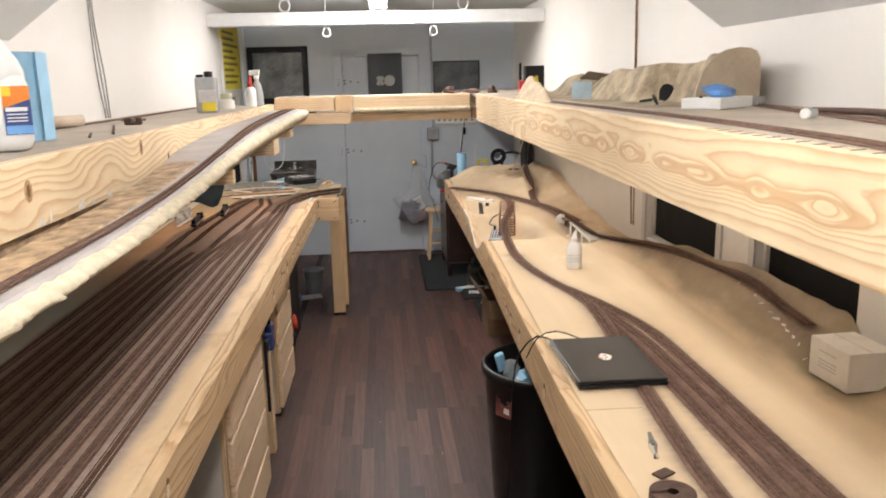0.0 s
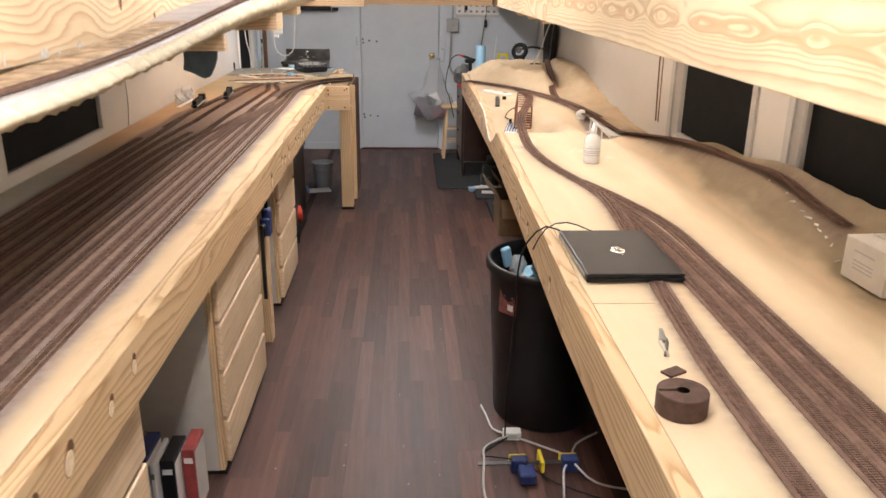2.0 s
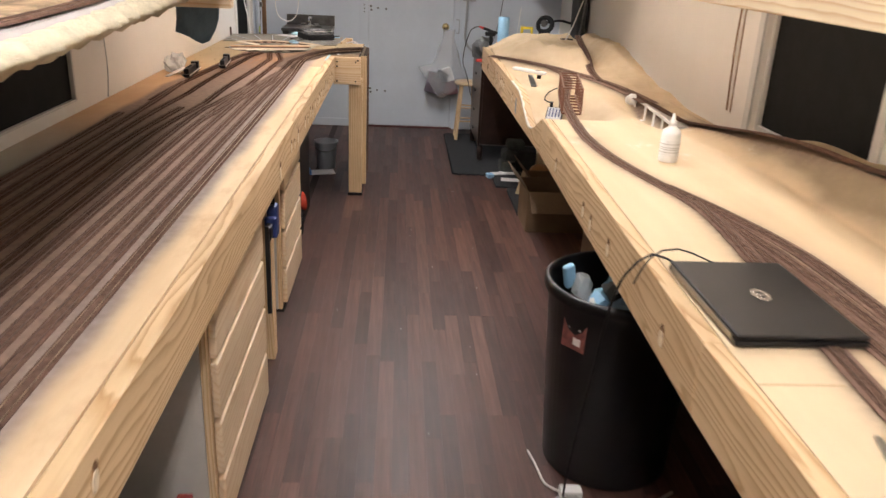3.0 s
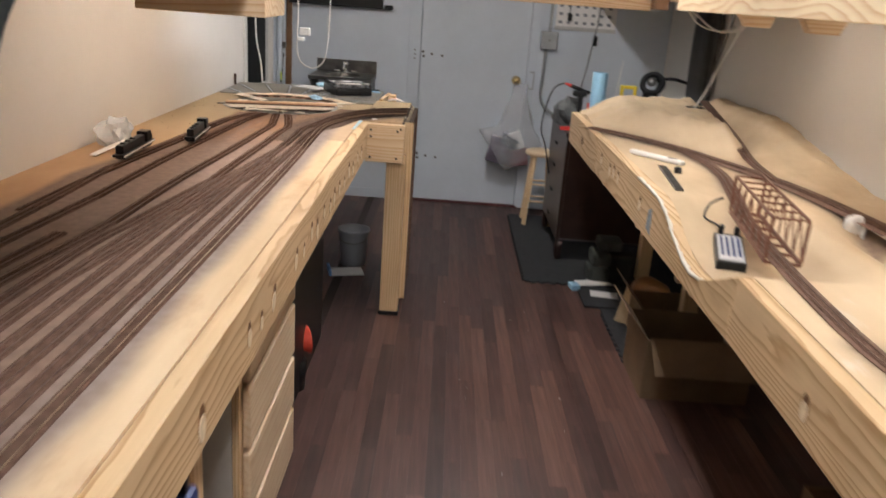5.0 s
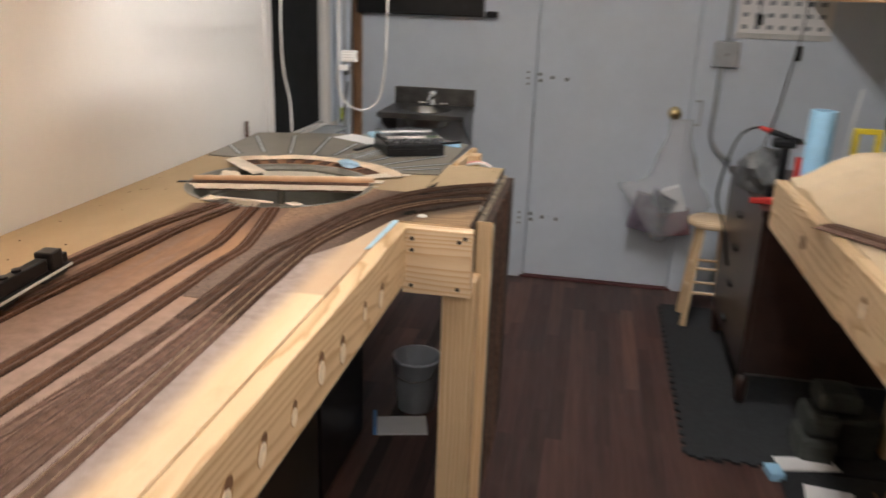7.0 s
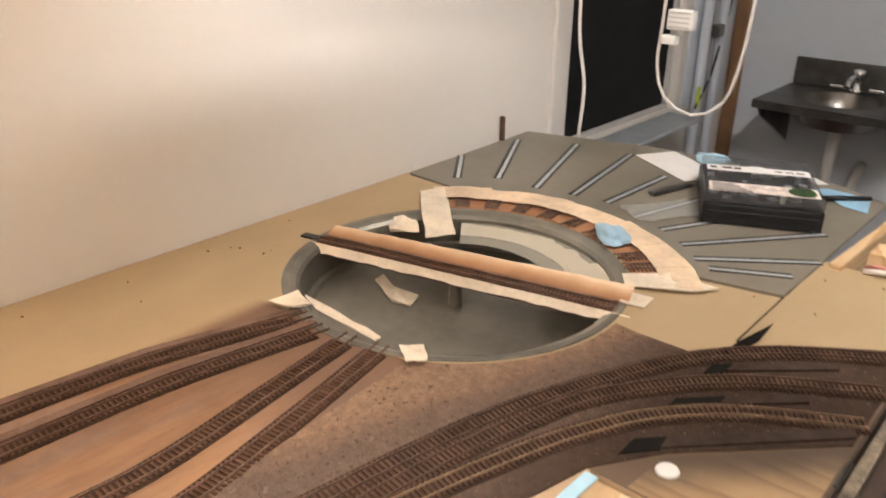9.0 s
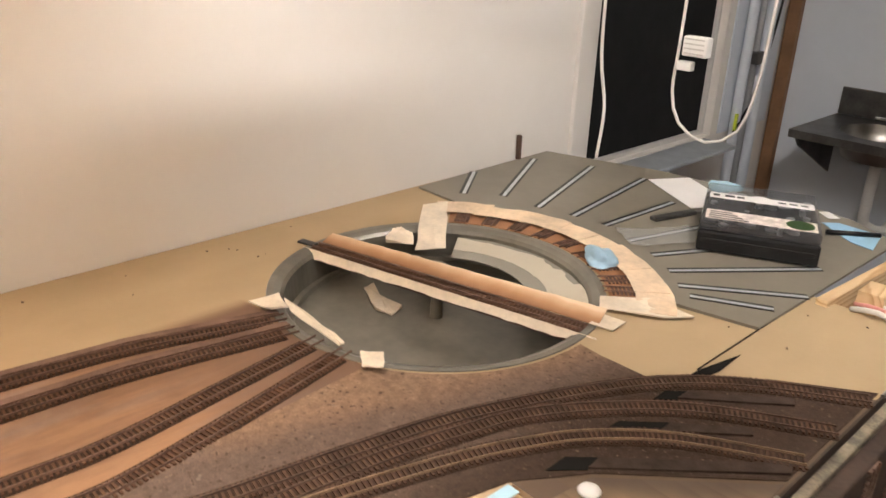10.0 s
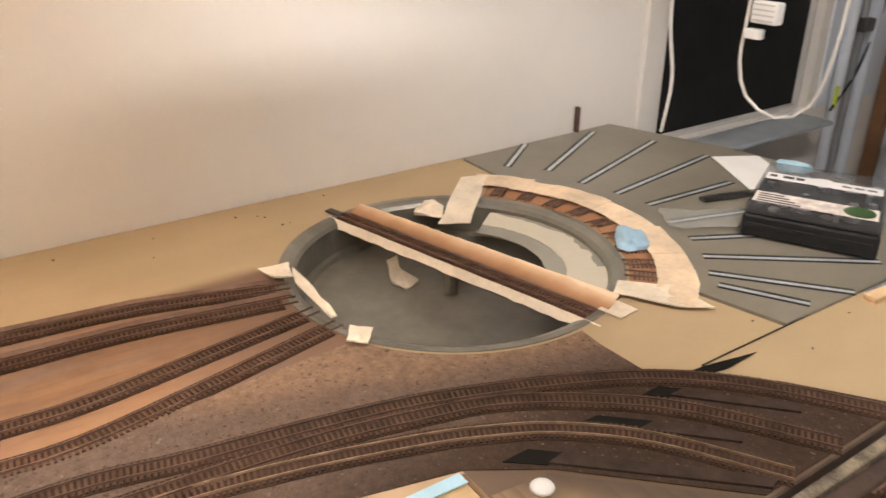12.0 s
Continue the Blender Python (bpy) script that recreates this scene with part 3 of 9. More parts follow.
# windows: dark panes behind pale frames
def window(name, xin, sgn, y0, y1, z0, z1, frame_w=0.035, material=None, deep=0.03):
    w = thing(name, (xin, (y0 + y1) / 2, z0), "dark blacked-out window with pale frame in the side wall", "window", kind="structure")
    h, d = z1 - z0, (y1 - y0) / 2
    xf = sgn * deep
    part("pane", box(xf + sgn * 0.012, xf + sgn * 0.02, -d, d, 0, h), material or M_DARKGLASS, w)
    a, b = sorted((xf - sgn * 0.004, xf + sgn * 0.012))
    part("window_frame", box(a, b, -d, -d + frame_w, 0, h), M_GREYFRAME, w)
    part("window_frame", box(a, b, d - frame_w, d, 0, h), M_GREYFRAME, w)
    part("window_frame", box(a, b, -d + frame_w, d - frame_w, 0, frame_w), M_GREYFRAME, w)
    part("window_frame", box(a, b, -d + frame_w, d - frame_w, h - frame_w, h), M_GREYFRAME, w)
    return w


window("window_1", XR, 1, 2.45, 3.09, 0.99, 1.50, 0.02)
window("window_2", XR, 1, 3.43, 4.32, 0.965, 1.50, 0.02)
window("window_3", XL, -1, 3.35, 4.30, 0.99, 1.56, 0.008, deep=0.006)
window("window_4", XL, -1, 7.53, 8.2, 0.86, 1.70, 0.012)
for y0, y1 in ((3.09, 3.135), (3.385, 3.43), (4.32, 4.37)):
    structure("trim", box(XR - 0.012, XR - 0.001, y0, y1, 0.95, 1.54, bev=0.002), M_GREYFRAME, "pale upright window trim on the side wall", "trim")
structure("trim", box(XL + 0.001, XL + 0.014, 7.44, 7.50, 0.90, 2.2, bev=0.003), M_WALL, "off-white upright trim beside the black window", "trim")
structure("corner_panel", box(XL + 0.001, XL + 0.006, 8.24, 8.575, 0.86, 1.64), M_BLUEGREY, "blue-grey painted panel beside the black window", "panel")
structure("sill_west", box(XL + 0.001, XL + 0.12, 7.42, 8.16, 0.845, 0.858, bev=0.004), plain("blue_grey_ledge", (0.33, 0.36, 0.39), 0.5, var=0.1), "blue-grey painted ledge under the black window", "sill")
structure("corner_trim", box(XL + 0.01, XL + 0.055, YD - 0.03, YD - 0.001, 0, 1.64, bev=0.003), M_BROWNPOST, "brown wooden corner strip", "trim")
structure("threshold", box(DX0 - 0.02, DX1 + 0.02, YD - 0.014, YD + 0.06, 0.0, 0.012, bev=0.003), plain("red_brown_sill", (0.10, 0.02, 0.02), 0.5), "dark red door threshold", "threshold")
structure("baseboard", box(DX1 + 0.09, XR - 0.002, YD - 0.012, YD - 0.001, 0, 0.07, bev=0.002), M_BLUEGREY, "painted baseboard under the end wall", "baseboard")
structure("baseboard", box(XL + 0.06, DX0 - 0.09, YD - 0.012, YD - 0.001, 0, 0.07, bev=0.002), M_BLUEGREY, "painted baseboard under the end wall", "baseboard")

# the door
door = thing("door_1", (DX0, YD, 0), "closed blue-grey painted slab door with bolted strap hinges and brass knob", "door", kind="structure")
W = DX1 - DX0
part("slab", box(0.004, W - 0.004, 0.012, 0.05, 0.014, DZ - 0.004, bev=0.003), M_BLUEGREY, door)
part("jamb", box(-0.085, -0.002, -0.010, -0.001, 0.0, DZ + 0.07, bev=0.002), M_BLUEGREY, door)
part("jamb", box(W + 0.002, W + 0.066, -0.010, -0.001, 0.0, DZ + 0.07, bev=0.002), M_BLUEGREY, door)
part("jamb", box(-0.001, W + 0.001, -0.010, -0.001, DZ + 0.002, DZ + 0.07, bev=0.002), M_BLUEGREY, door)
for z in (0.344, 1.093, 1.80):
    hg = part("hinge", box(-0.055, -0.022, -0.016, -0.011, z - 0.055, z + 0.06, bev=0.001), M_BLUEGREY, door, "painted strap hinge")
    for dx, dz in ((0.02, 0.02), (0.025, -0.012), (0.085, 0.006), (0.16, 0.0)):
        bm = bmesh.new()
        cyl(bm, 0, 0, 0, 0.010, 0.0095, n=12, m=pose(dx, 0.012, z + dz, 90))
        part("bolt", bm, M_DARKSTEEL, hg, "dull metal bolt head")
    for dz in (-0.03, 0.0, 0.03):
        bm = bmesh.new()
        cyl(bm, 0, 0, 0, 0.004, 0.006, n=12, m=pose(-0.038, -0.016, z + dz, 90))
        part("bolt", bm, M_DARKSTEEL, hg, "dull metal bolt head")
    part("strap", box(0.006, 0.20, 0.0095, 0.0118, z - 0.010, z + 0.014, bev=0.0006), M_BLUEGREY, hg, "painted strap")
kb = part("knob", lathe([(0.0, 0.0), (0.033, 0.0), (0.033, 0.006), (0.014, 0.010), (0.012, 0.03), (0.026, 0.04), (0.031, 0.052), (0.026, 0.064), (0.012, 0.068)]), M_BRASS, door, "polished brass knob", True)
kb.matrix_basis = pose(0.715, 0.010, 0.955, 90)
bm = bmesh.new()
for a in ((0.808, 0.842, 0.90, 0.909), (0.808, 0.842, 1.02, 1.029), (0.834, 0.842, 0.909, 1.02)):
    bx(bm, a[0], a[1], -0.024, -0.012, a[2], a[3], bev=0.001)
part("pull_handle", bm, M_GALV, door, "thin metal latch guard")

# conduit, junction box and calendar on the end wall
cd = thing("electrical_conduit", (0.94, YD, 0), "grey metal conduit with square junction box on the end wall", "conduit")
part("junction_box", box(-0.06, 0.06, -0.055, -0.003, 1.195, 1.32, bev=0.008), M_GALV, cd)
part("cover_screw", box(-0.006, 0.006, -0.060, -0.054, 1.25, 1.265, bev=0.002), M_STEEL, cd)
tube("pipe", [(0.0, -0.03, 1.319), (0.0, -0.03, 1.8), (0.0, -0.03, ZC)], 0.011, M_GALV, cd)
tube("pipe", [(-0.015, -0.03, 1.196), (-0.018, -0.03, 1.0), (-0.02, -0.035, 0.86), (0.02, -0.05, 0.78), (0.09, -0.06, 0.74)], 0.011, M_GALV, cd)

# ---- lamps: three strips of twin tubes on the ceiling ----
def strip_lamp(y, power):
    lit = glow("lit_tube", (1.0, 0.952, 0.93), power)
    t = thing("strip_light", (0.42, y, ZC), "white ceiling strip light with two lit tubes", "strip light", "strip lights on the ceiling")
    part("housing", box(-0.075, 0.075, -0.62, 0.62, -0.035, -0.001, bev=0.004), M_DUCT, t)
    for x in (-0.045, 0.045):
        bm = bmesh.new()
        cyl(bm, 0, 0, -0.58, 0.58, 0.014, n=16, m=pose(x, 0, -0.055, 90))
        part("tube", bm, lit, t, "glowing tube", True)
    for y2 in (-0.6, 0.6):
        part("end_socket", box(-0.07, 0.07, y2 - 0.012, y2 + 0.012, -0.075, -0.036, bev=0.003), M_WHITE, t)
    return t


for y, power in LAMPS:
    strip_lamp(y, power)


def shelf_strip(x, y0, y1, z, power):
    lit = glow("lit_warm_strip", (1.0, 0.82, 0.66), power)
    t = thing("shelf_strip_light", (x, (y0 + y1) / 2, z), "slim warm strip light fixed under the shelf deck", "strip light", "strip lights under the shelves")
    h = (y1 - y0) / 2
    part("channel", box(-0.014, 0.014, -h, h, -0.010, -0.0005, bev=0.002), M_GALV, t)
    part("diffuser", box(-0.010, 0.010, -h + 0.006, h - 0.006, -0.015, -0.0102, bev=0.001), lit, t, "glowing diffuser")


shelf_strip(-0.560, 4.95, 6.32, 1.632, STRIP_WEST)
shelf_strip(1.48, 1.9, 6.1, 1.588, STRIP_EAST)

# ---- left table (west) with the yard and the turntable ----
ZT = 0.947
TCX, TCY, TR = -0.563, 6.605, 0.268
lt = thing("layout_table", (0, 0, 0), "long waist-high pine and plywood train table, top partly sprayed brown", "train table", "layout tables")
part("front_beam", box(-0.144, -0.105, -1.6, 6.33, 0.795, 0.944, bev=0.003), M_PINE_Y, lt, "pine board with pocket-hole plugs")
part("tabletop", box(XL + 0.003, -0.1455, -1.6, 6.33345, 0.929, ZT), M_YARD, lt, "sheet top sprayed brown and grey")
part("back_rail", box(XL + 0.004, XL + 0.042, -1.6, 7.35, 0.80, 0.928), M_PINE_Y, lt)
for i in range(13):
    y = -1.4 + i * 0.6
    part("joist", box(XL + 0.044, -0.146, y, y + 0.038, 0.80, 0.928), M_PINE_X, lt)
# far top with a round opening for the pit
def holed_slab(x0, x1, y0, y1, cx, cy, r, z0, z1, n=96):
    bm = bmesh.new()
    angs = sorted([2 * math.pi * i / n for i in range(n)] + [math.atan2(y - cy, x - cx) % (2 * math.pi) for x in (x0, x1) for y in (y0, y1)])
    rings = {k: [] for k in "abcd"}
    for a in angs:
        c, s = math.cos(a), math.sin(a)
        k = min([((x1 if c > 0 else x0) - cx) / c if abs(c) > 1e-9 else 1e9, ((y1 if s > 0 else y0) - cy) / s if abs(s) > 1e-9 else 1e9])
        for key, rad, z in (("a", r, z1), ("b", k, z1), ("c", k, z0), ("d", r, z0)):
            rings[key].append(bm.verts.new((cx + c * rad, cy + s * rad, z)))
    m = len(angs)
    for p, q in ("ab", "bc", "cd", "da"):
        for i in range(m):
            j = (i + 1) % m
            bm.faces.new((rings[p][i], rings[q][i], rings[q][j], rings[p][j]))
    bmesh.ops.recalc_face_normals(bm, faces=bm.faces)
    return bm


part("end_top", holed_slab(XL + 0.003, 0.05, 6.3335, 7.045, TCX, TCY, TR, 0.929, ZT), M_YARD, lt, "tan painted sheet with a round hole")
# sprayed area that the curved tracks cross, and the bare block beside it
def sprayed_sand():
    """Gritty brown spray with grey drifts and pale crumbs."""
    m, nt, b = mat_base("sprayed_sand")
    big = noise_tex(nt, 7, 5, rough=0.6)
    grit = noise_tex(nt, 420, 3)
    c = ramp(nt, big, [(0.28, (0.145, 0.096, 0.072)), (0.42, (0.195, 0.125, 0.088)), (0.58, (0.245, 0.155, 0.105)), (0.75, (0.295, 0.190, 0.128))])
    lumps = noise_tex(nt, 85, 7, rough=0.8)
    c = mix(nt, 0.55, c, ramp(nt, lumps, [(0.30, (0.45, 0.45, 0.46)), (0.5, (0.95, 0.93, 0.90)), (0.70, (1.55, 1.48, 1.40))]), "MULTIPLY")
    c = mix(nt, 0.6, c, ramp(nt, grit, [(0.3, (0.6, 0.58, 0.56)), (0.7, (1.3, 1.28, 1.26))]), "MULTIPLY")
    tc = nt.nodes.new("ShaderNodeTexCoord")
    sp = nt.nodes.new("ShaderNodeSeparateXYZ")
    link(nt, tc.outputs["Object"], sp.inputs[0])
    # across the curve: tan by the turntable, a grey drift, then dark brown under the main lines
    u = math1(nt, "SUBTRACT", math1(nt, "ADD", sp.outputs[0], 2.358), math1(nt, "MULTIPLY", sp.outputs[1], 0.33))
    u = math1(nt, "ADD", u, math1(nt, "MULTIPLY", math1(nt, "SUBTRACT", big, 0.5), 0.11))

    def step(lo, hi):
        k = nt.nodes.new("ShaderNodeMapRange")
        k.interpolation_type = "SMOOTHSTEP"
        k.inputs["From Min"].default_value, k.inputs["From Max"].default_value = lo, hi
        link(nt, u, k.inputs[0])
        return k.outputs[0]
    tone = ramp(nt, lumps, [(0.30, (0.165, 0.103, 0.066)), (0.5, (0.265, 0.170, 0.109)), (0.70, (0.39, 0.262, 0.178))])
    c = mix(nt, math1(nt, "MULTIPLY", math1(nt, "SUBTRACT", 1.0, step(-0.115, -0.045)), 0.8), c, tone)
    c = mix(nt, math1(nt, "MULTIPLY", step(-0.085, -0.03), 0.72), c, ramp(nt, lumps, [(0.3, (0.075, 0.057, 0.048)), (0.7, (0.160, 0.118, 0.095))]))
    east = nt.nodes.new("ShaderNodeMapRange")
    east.interpolation_type = "SMOOTHSTEP"
    east.inputs["From Min"].default_value, east.inputs["From Max"].default_value = -0.27, -0.14
    link(nt, sp.outputs[0], east.inputs[0])
    c = mix(nt, math1(nt, "MULTIPLY", east.outputs[0], 0.9), c, ramp(nt, lumps, [(0.3, (0.030, 0.018, 0.012)), (0.7, (0.064, 0.038, 0.026))]))
    c = mix(nt, ramp(nt, noise_tex(nt, 30, 3), [(0.70, (0, 0, 0)), (0.80, (0.6, 0.6, 0.6))]), c, (0.48, 0.38, 0.30))
    c = mix(nt, ramp(nt, noise_tex(nt, 150, 2), [(0.62, (0, 0, 0)), (0.70, (0.75, 0.75, 0.75))]), c, (0.055, 0.034, 0.024))
    c = mix(nt, ramp(nt, noise_tex(nt, 190, 2), [(0.66, (0, 0, 0)), (0.74, (0.45, 0.45, 0.45))]), c, (0.38, 0.27, 0.19))
    link(nt, c, b.inputs["Base Color"])
    b.inputs["Roughness"].default_value = 0.9
    b.inputs["Specular IOR Level"].default_value = 0.12
    bump(nt, b, lumps, 1.0, 0.003)
    return m


M_BALLAST = sprayed_sand()
arc = [(TCX + (TR + 0.012) * math.cos(radians(a)), TCY + (TR + 0.012) * math.sin(radians(a))) for a in range(-62, 6, 6)]
part("sprayed_patch", prism([(-0.398, 5.72), (-0.405, 5.9), (-0.412, 6.10)] + arc + [(-0.247, 6.621), (-0.171, 6.623), (-0.06, 6.745), (0.046, 6.82), (0.046, 6.56), (-0.099, 6.412), (-0.149, 6.335), (-0.20, 6.12), (-0.27, 5.98), (-0.345, 5.72)], ZT + 0.0004, ZT + 0.0016), M_BALLAST, lt, "gritty brown sprayed patch")
M_STAINED = pine("stained_pine", "X", light=(0.43, 0.29, 0.16), dark=(0.23, 0.13, 0.065), amp=6)


def overspray(m):
    """Brown spray that fades out from the curved track across the bare wood."""
    nt = m.node_tree
    b = nt.nodes["Principled BSDF"]
    wood = b.inputs["Base Color"].links[0].from_socket
    tc = nt.nodes.new("ShaderNodeTexCoord")
    sp = nt.nodes.new("ShaderNodeSeparateXYZ")
    link(nt, tc.outputs["Object"], sp.inputs[0])
    k = nt.nodes.new("ShaderNodeMapRange")
    k.interpolation_type = "SMOOTHSTEP"
    k.inputs["From Min"].default_value, k.inputs["From Max"].default_value = 6.395, 6.50
    drift = math1(nt, "MULTIPLY", math1(nt, "SUBTRACT", noise_tex(nt, 12, 3), 0.5), 0.06)
    link(nt, math1(nt, "ADD", math1(nt, "SUBTRACT", sp.outputs[1], sp.outputs[0]), drift), k.inputs[0])
    link(nt, mix(nt, math1(nt, "MULTIPLY", k.outputs[0], 0.92), wood, (0.055, 0.036, 0.026)), b.inputs["Base Color"])


overspray(M_STAINED)
part("bare_patch", prism([(-0.104, 6.336), (0.047, 6.336), (0.047, 6.552), (-0.097, 6.404)], ZT + 0.0004, ZT + 0.0012), M_STAINED, lt, "stained bare wood")
part("gusset", box(-0.113, 0.062, 6.294, 6.332, 0.768, 0.942, bev=0.003), M_PINE_X, lt, "pale board with four screws")
for x, z in ((-0.09, 0.915), (-0.09, 0.885), (0.03, 0.915), (0.045, 0.925), (-0.09, 0.79), (0.03, 0.79)):
    bm = bmesh.new()
    cyl(bm, 0, 0, -0.002, 0.0015, 0.0055, n=10, m=pose(x, 6.2935, z, 90))
    part("screw", bm, M_BLACK, lt, "dark screw head")
part("edge_strip", box(0.0503, 0.0535, 6.336, 7.04, 0.80, 0.9478), plain("dark_sprayed_edge", (0.055, 0.034, 0.022), 0.8, var=0.4, scale=30), lt, "dark sprayed table edge")
part("side_rail", box(0.012, 0.05, 6.334, 7.04, 0.80, 0.928), M_PINE_Y, lt)
leg = part("leg", box(-0.017, 0.072, 6.336, 6.425, 0.02, 0.799, bev=0.003), M_PINE_Z, lt, "square pine post")
part("foot", box(-0.022, 0.077, 6.331, 6.43, 0.0, 0.02, bev=0.003), M_BLACK, leg, "black foot cap")
for x, y in ((-0.9, -1.4), (-0.9, 2.0), (-0.9, 5.3), (-0.9, 7.2), (-0.24, -1.4), (-0.24, 0.6), (-0.24, 4.0)):
    part("leg", box(x, x + 0.07, y, y + 0.07, 0.0, 0.799, bev=0.003), M_PINE_Z, lt)
# pocket-hole plugs and stains along the front board
PLUGS = (1.58, 1.715, 1.915, 2.06, 3.87, 4.17, 4.27, 4.385, 4.64, 4.745, 4.86, 4.955, 5.075, 5.20, 5.285, 5.405, 5.53, 5.66, 5.78, 5.93, 6.06)
M_PLUG = plain("pale_plug_wood", (0.86, 0.73, 0.55), 0.45, var=0.15, scale=60)
M_PLUGRIM = plain("worn_plug_rim", (0.44, 0.25, 0.11), 0.6, var=0.3, scale=80)
M_HOLE = plain("dark_knot", (0.16, 0.075, 0.03), 0.8)


def plug(beam_x, side, y, z, parent, k=1.0, lean=0.0):
    """A slanted pocket hole with a brown rim, a pale wooden plug in it and a dark open head."""
    def lens(w, h, zc, t):
        return prism([(w * math.sin(a), zc + h * math.cos(a)) for a in [2 * math.pi * i / 14 for i in range(14)]], 0.0, t)
    p = part("pocket", lens(k * 0.0175, k * 0.029, 0.0, 0.0007), M_PLUGRIM, parent)
    p.matrix_basis = pose(beam_x, y, z, 90, 0, 90 * side) @ pose(0, 0, -0.0003, 0, 0, lean)
    part("plug", lens(k * 0.0135, k * 0.0195, -k * 0.0070, 0.0022), M_PLUG, p)
    part("pocket_head", lens(k * 0.0105, k * 0.0095, k * 0.0175, 0.0012), M_HOLE, p)


for i, y in enumerate(PLUGS):
    plug(-0.105, 1, y, (0.880 if y < 3 else 0.856) + 0.010 * math.sin(i * 2.7), lt, 1.0 + 0.22 * math.sin(i * 1.9), -14 + 16 * math.sin(i * 5.3))
part("blue_edge_strip", prism([(-0.150, 6.08), (-0.140, 6.10), (-0.132, 6.328), (-0.148, 6.328)], ZT + 0.0003, ZT + 0.0018), M_BLUETAPE, lt, "pale blue tape along the edge")

# roundhouse base: grey board with slots, behind the pit
rb = thing("roundhouse_base", (0, 0, 0), "flat grey board with radial slotted stalls behind the turntable", "model base")
GZ = ZT + 0.0005
arc = [(TCX + 0.372 * math.cos(radians(a)), TCY + 0.372 * math.sin(radians(a))) for a in range(38, 136, 7)]
part("board", prism([(-0.138, 6.862)] + arc + [(-0.946, 6.90), (-0.960, 7.35), (-0.664, 7.44), (-0.30, 7.465), (-0.235, 7.455), (-0.128, 7.395)], GZ, GZ + 0.005), M_GREYBOARD, rb)
part("support", box(-0.94, -0.16, 7.05, 7.09, 0.80, GZ), M_PINE_X, rb)
part("support", box(-0.94, -0.55, 7.30, 7.34, 0.80, GZ), M_PINE_X, rb)
M_SLOT = plain("aluminium_slot", (0.62, 0.66, 0.70), 0.35, metal=0.4, var=0.1, scale=40)
STALLS = [((-0.852, 6.945), (-0.948, 7.072)), ((-0.786, 7.0), (-0.932, 7.268)), ((-0.692, 7.005), (-0.803, 7.333)), ((-0.613, 7.022), (-0.666, 7.351)),
          ((-0.54, 7.03), (-0.531, 7.256)), ((-0.462, 7.0), (-0.40, 7.22)), ((-0.396, 6.975), (-0.271, 7.215)), ((-0.339, 6.938), (-0.171, 7.152)), ((-0.296, 6.898), (-0.136, 7.023)), ((-0.262, 6.878), (-0.152, 6.938))]
for a, b in STALLS:
    a, b = Vector((*a, 0)), Vector((*b, 0))
    d = (b - a).normalized()
    s = Vector((d.y, -d.x, 0))
    for name, w, off, z, m in (("slot", 0.0036, 0.0016, 0.0053, M_SLOT), ("slot_edge", 0.0022, 0.0078, 0.0052, M_BLACK), ("slot_edge", 0.0032, -0.0056, 0.0052, M_BLACK)):
        q = [a + s * (off - w), a + s * (off + w), b + s * (off + w), b + s * (off - w)]
        part(name, prism([(p.x, p.y) for p in q], GZ + 0.0045, GZ + z + 0.0006), m, rb)

M_TIE_DARK = plain("dusty_ties", (0.118, 0.060, 0.036), 0.75, var=0.3, scale=60)

# the turntable
tt = thing("model_turntable", (TCX, TCY, 0), "grey model turntable pit with masked brown bridge", "model turntable")
n = 72
bm = lathe([(0.0, 0.886), (TR - 0.036, 0.885), (TR - 0.034, 0.892), (TR - 0.024, 0.893), (TR - 0.021, 0.937), (TR - 0.016, 0.943), (TR - 0.005, 0.948), (TR + 0.005, 0.9488), (TR + 0.006, 0.9475)], 96, True)
bmesh.ops.remove_doubles(bm, verts=bm.verts, dist=0.0002)
bmesh.ops.recalc_face_normals(bm, faces=bm.faces)
part("pit", bm, M_PITGREY, tt, "", False)
bm = bmesh.new()
cyl(bm, 0, 0, 0.8855, 0.929, 0.011, 0.009)
part("pivot", bm, M_PITGREY, tt)
br = part("bridge", box(-0.262, 0.262, -0.019, 0.019, 0.928, 0.9475, bev=0.002), M_ROADBED, tt, "brown sprayed bridge")
br.matrix_basis = pose(0, 0, 0, 0, 0, 13.8)
v, f = [], []
for i in range(79):
    x = -0.26 + i * 0.0066
    b0 = len(v)
    for z in (0.947, 0.9495):
        for dx, dy in ((0, -0.015), (0.0031, -0.015), (0.0031, 0.015), (0, 0.015)):
            v.append((x + dx, dy - 0.002, z))
    f += [tuple(b0 + j for j in q) for q in BOXF]
from_arrays("bridge_tie_strip", v, f, M_TIE_DARK, br)["kind"] = "stuff"
for y in (-0.0105, 0.0065):
    part("bridge_rail", box(-0.262, 0.262, y - 0.0008, y + 0.0008, 0.949, 0.9525), M_RAIL, br)
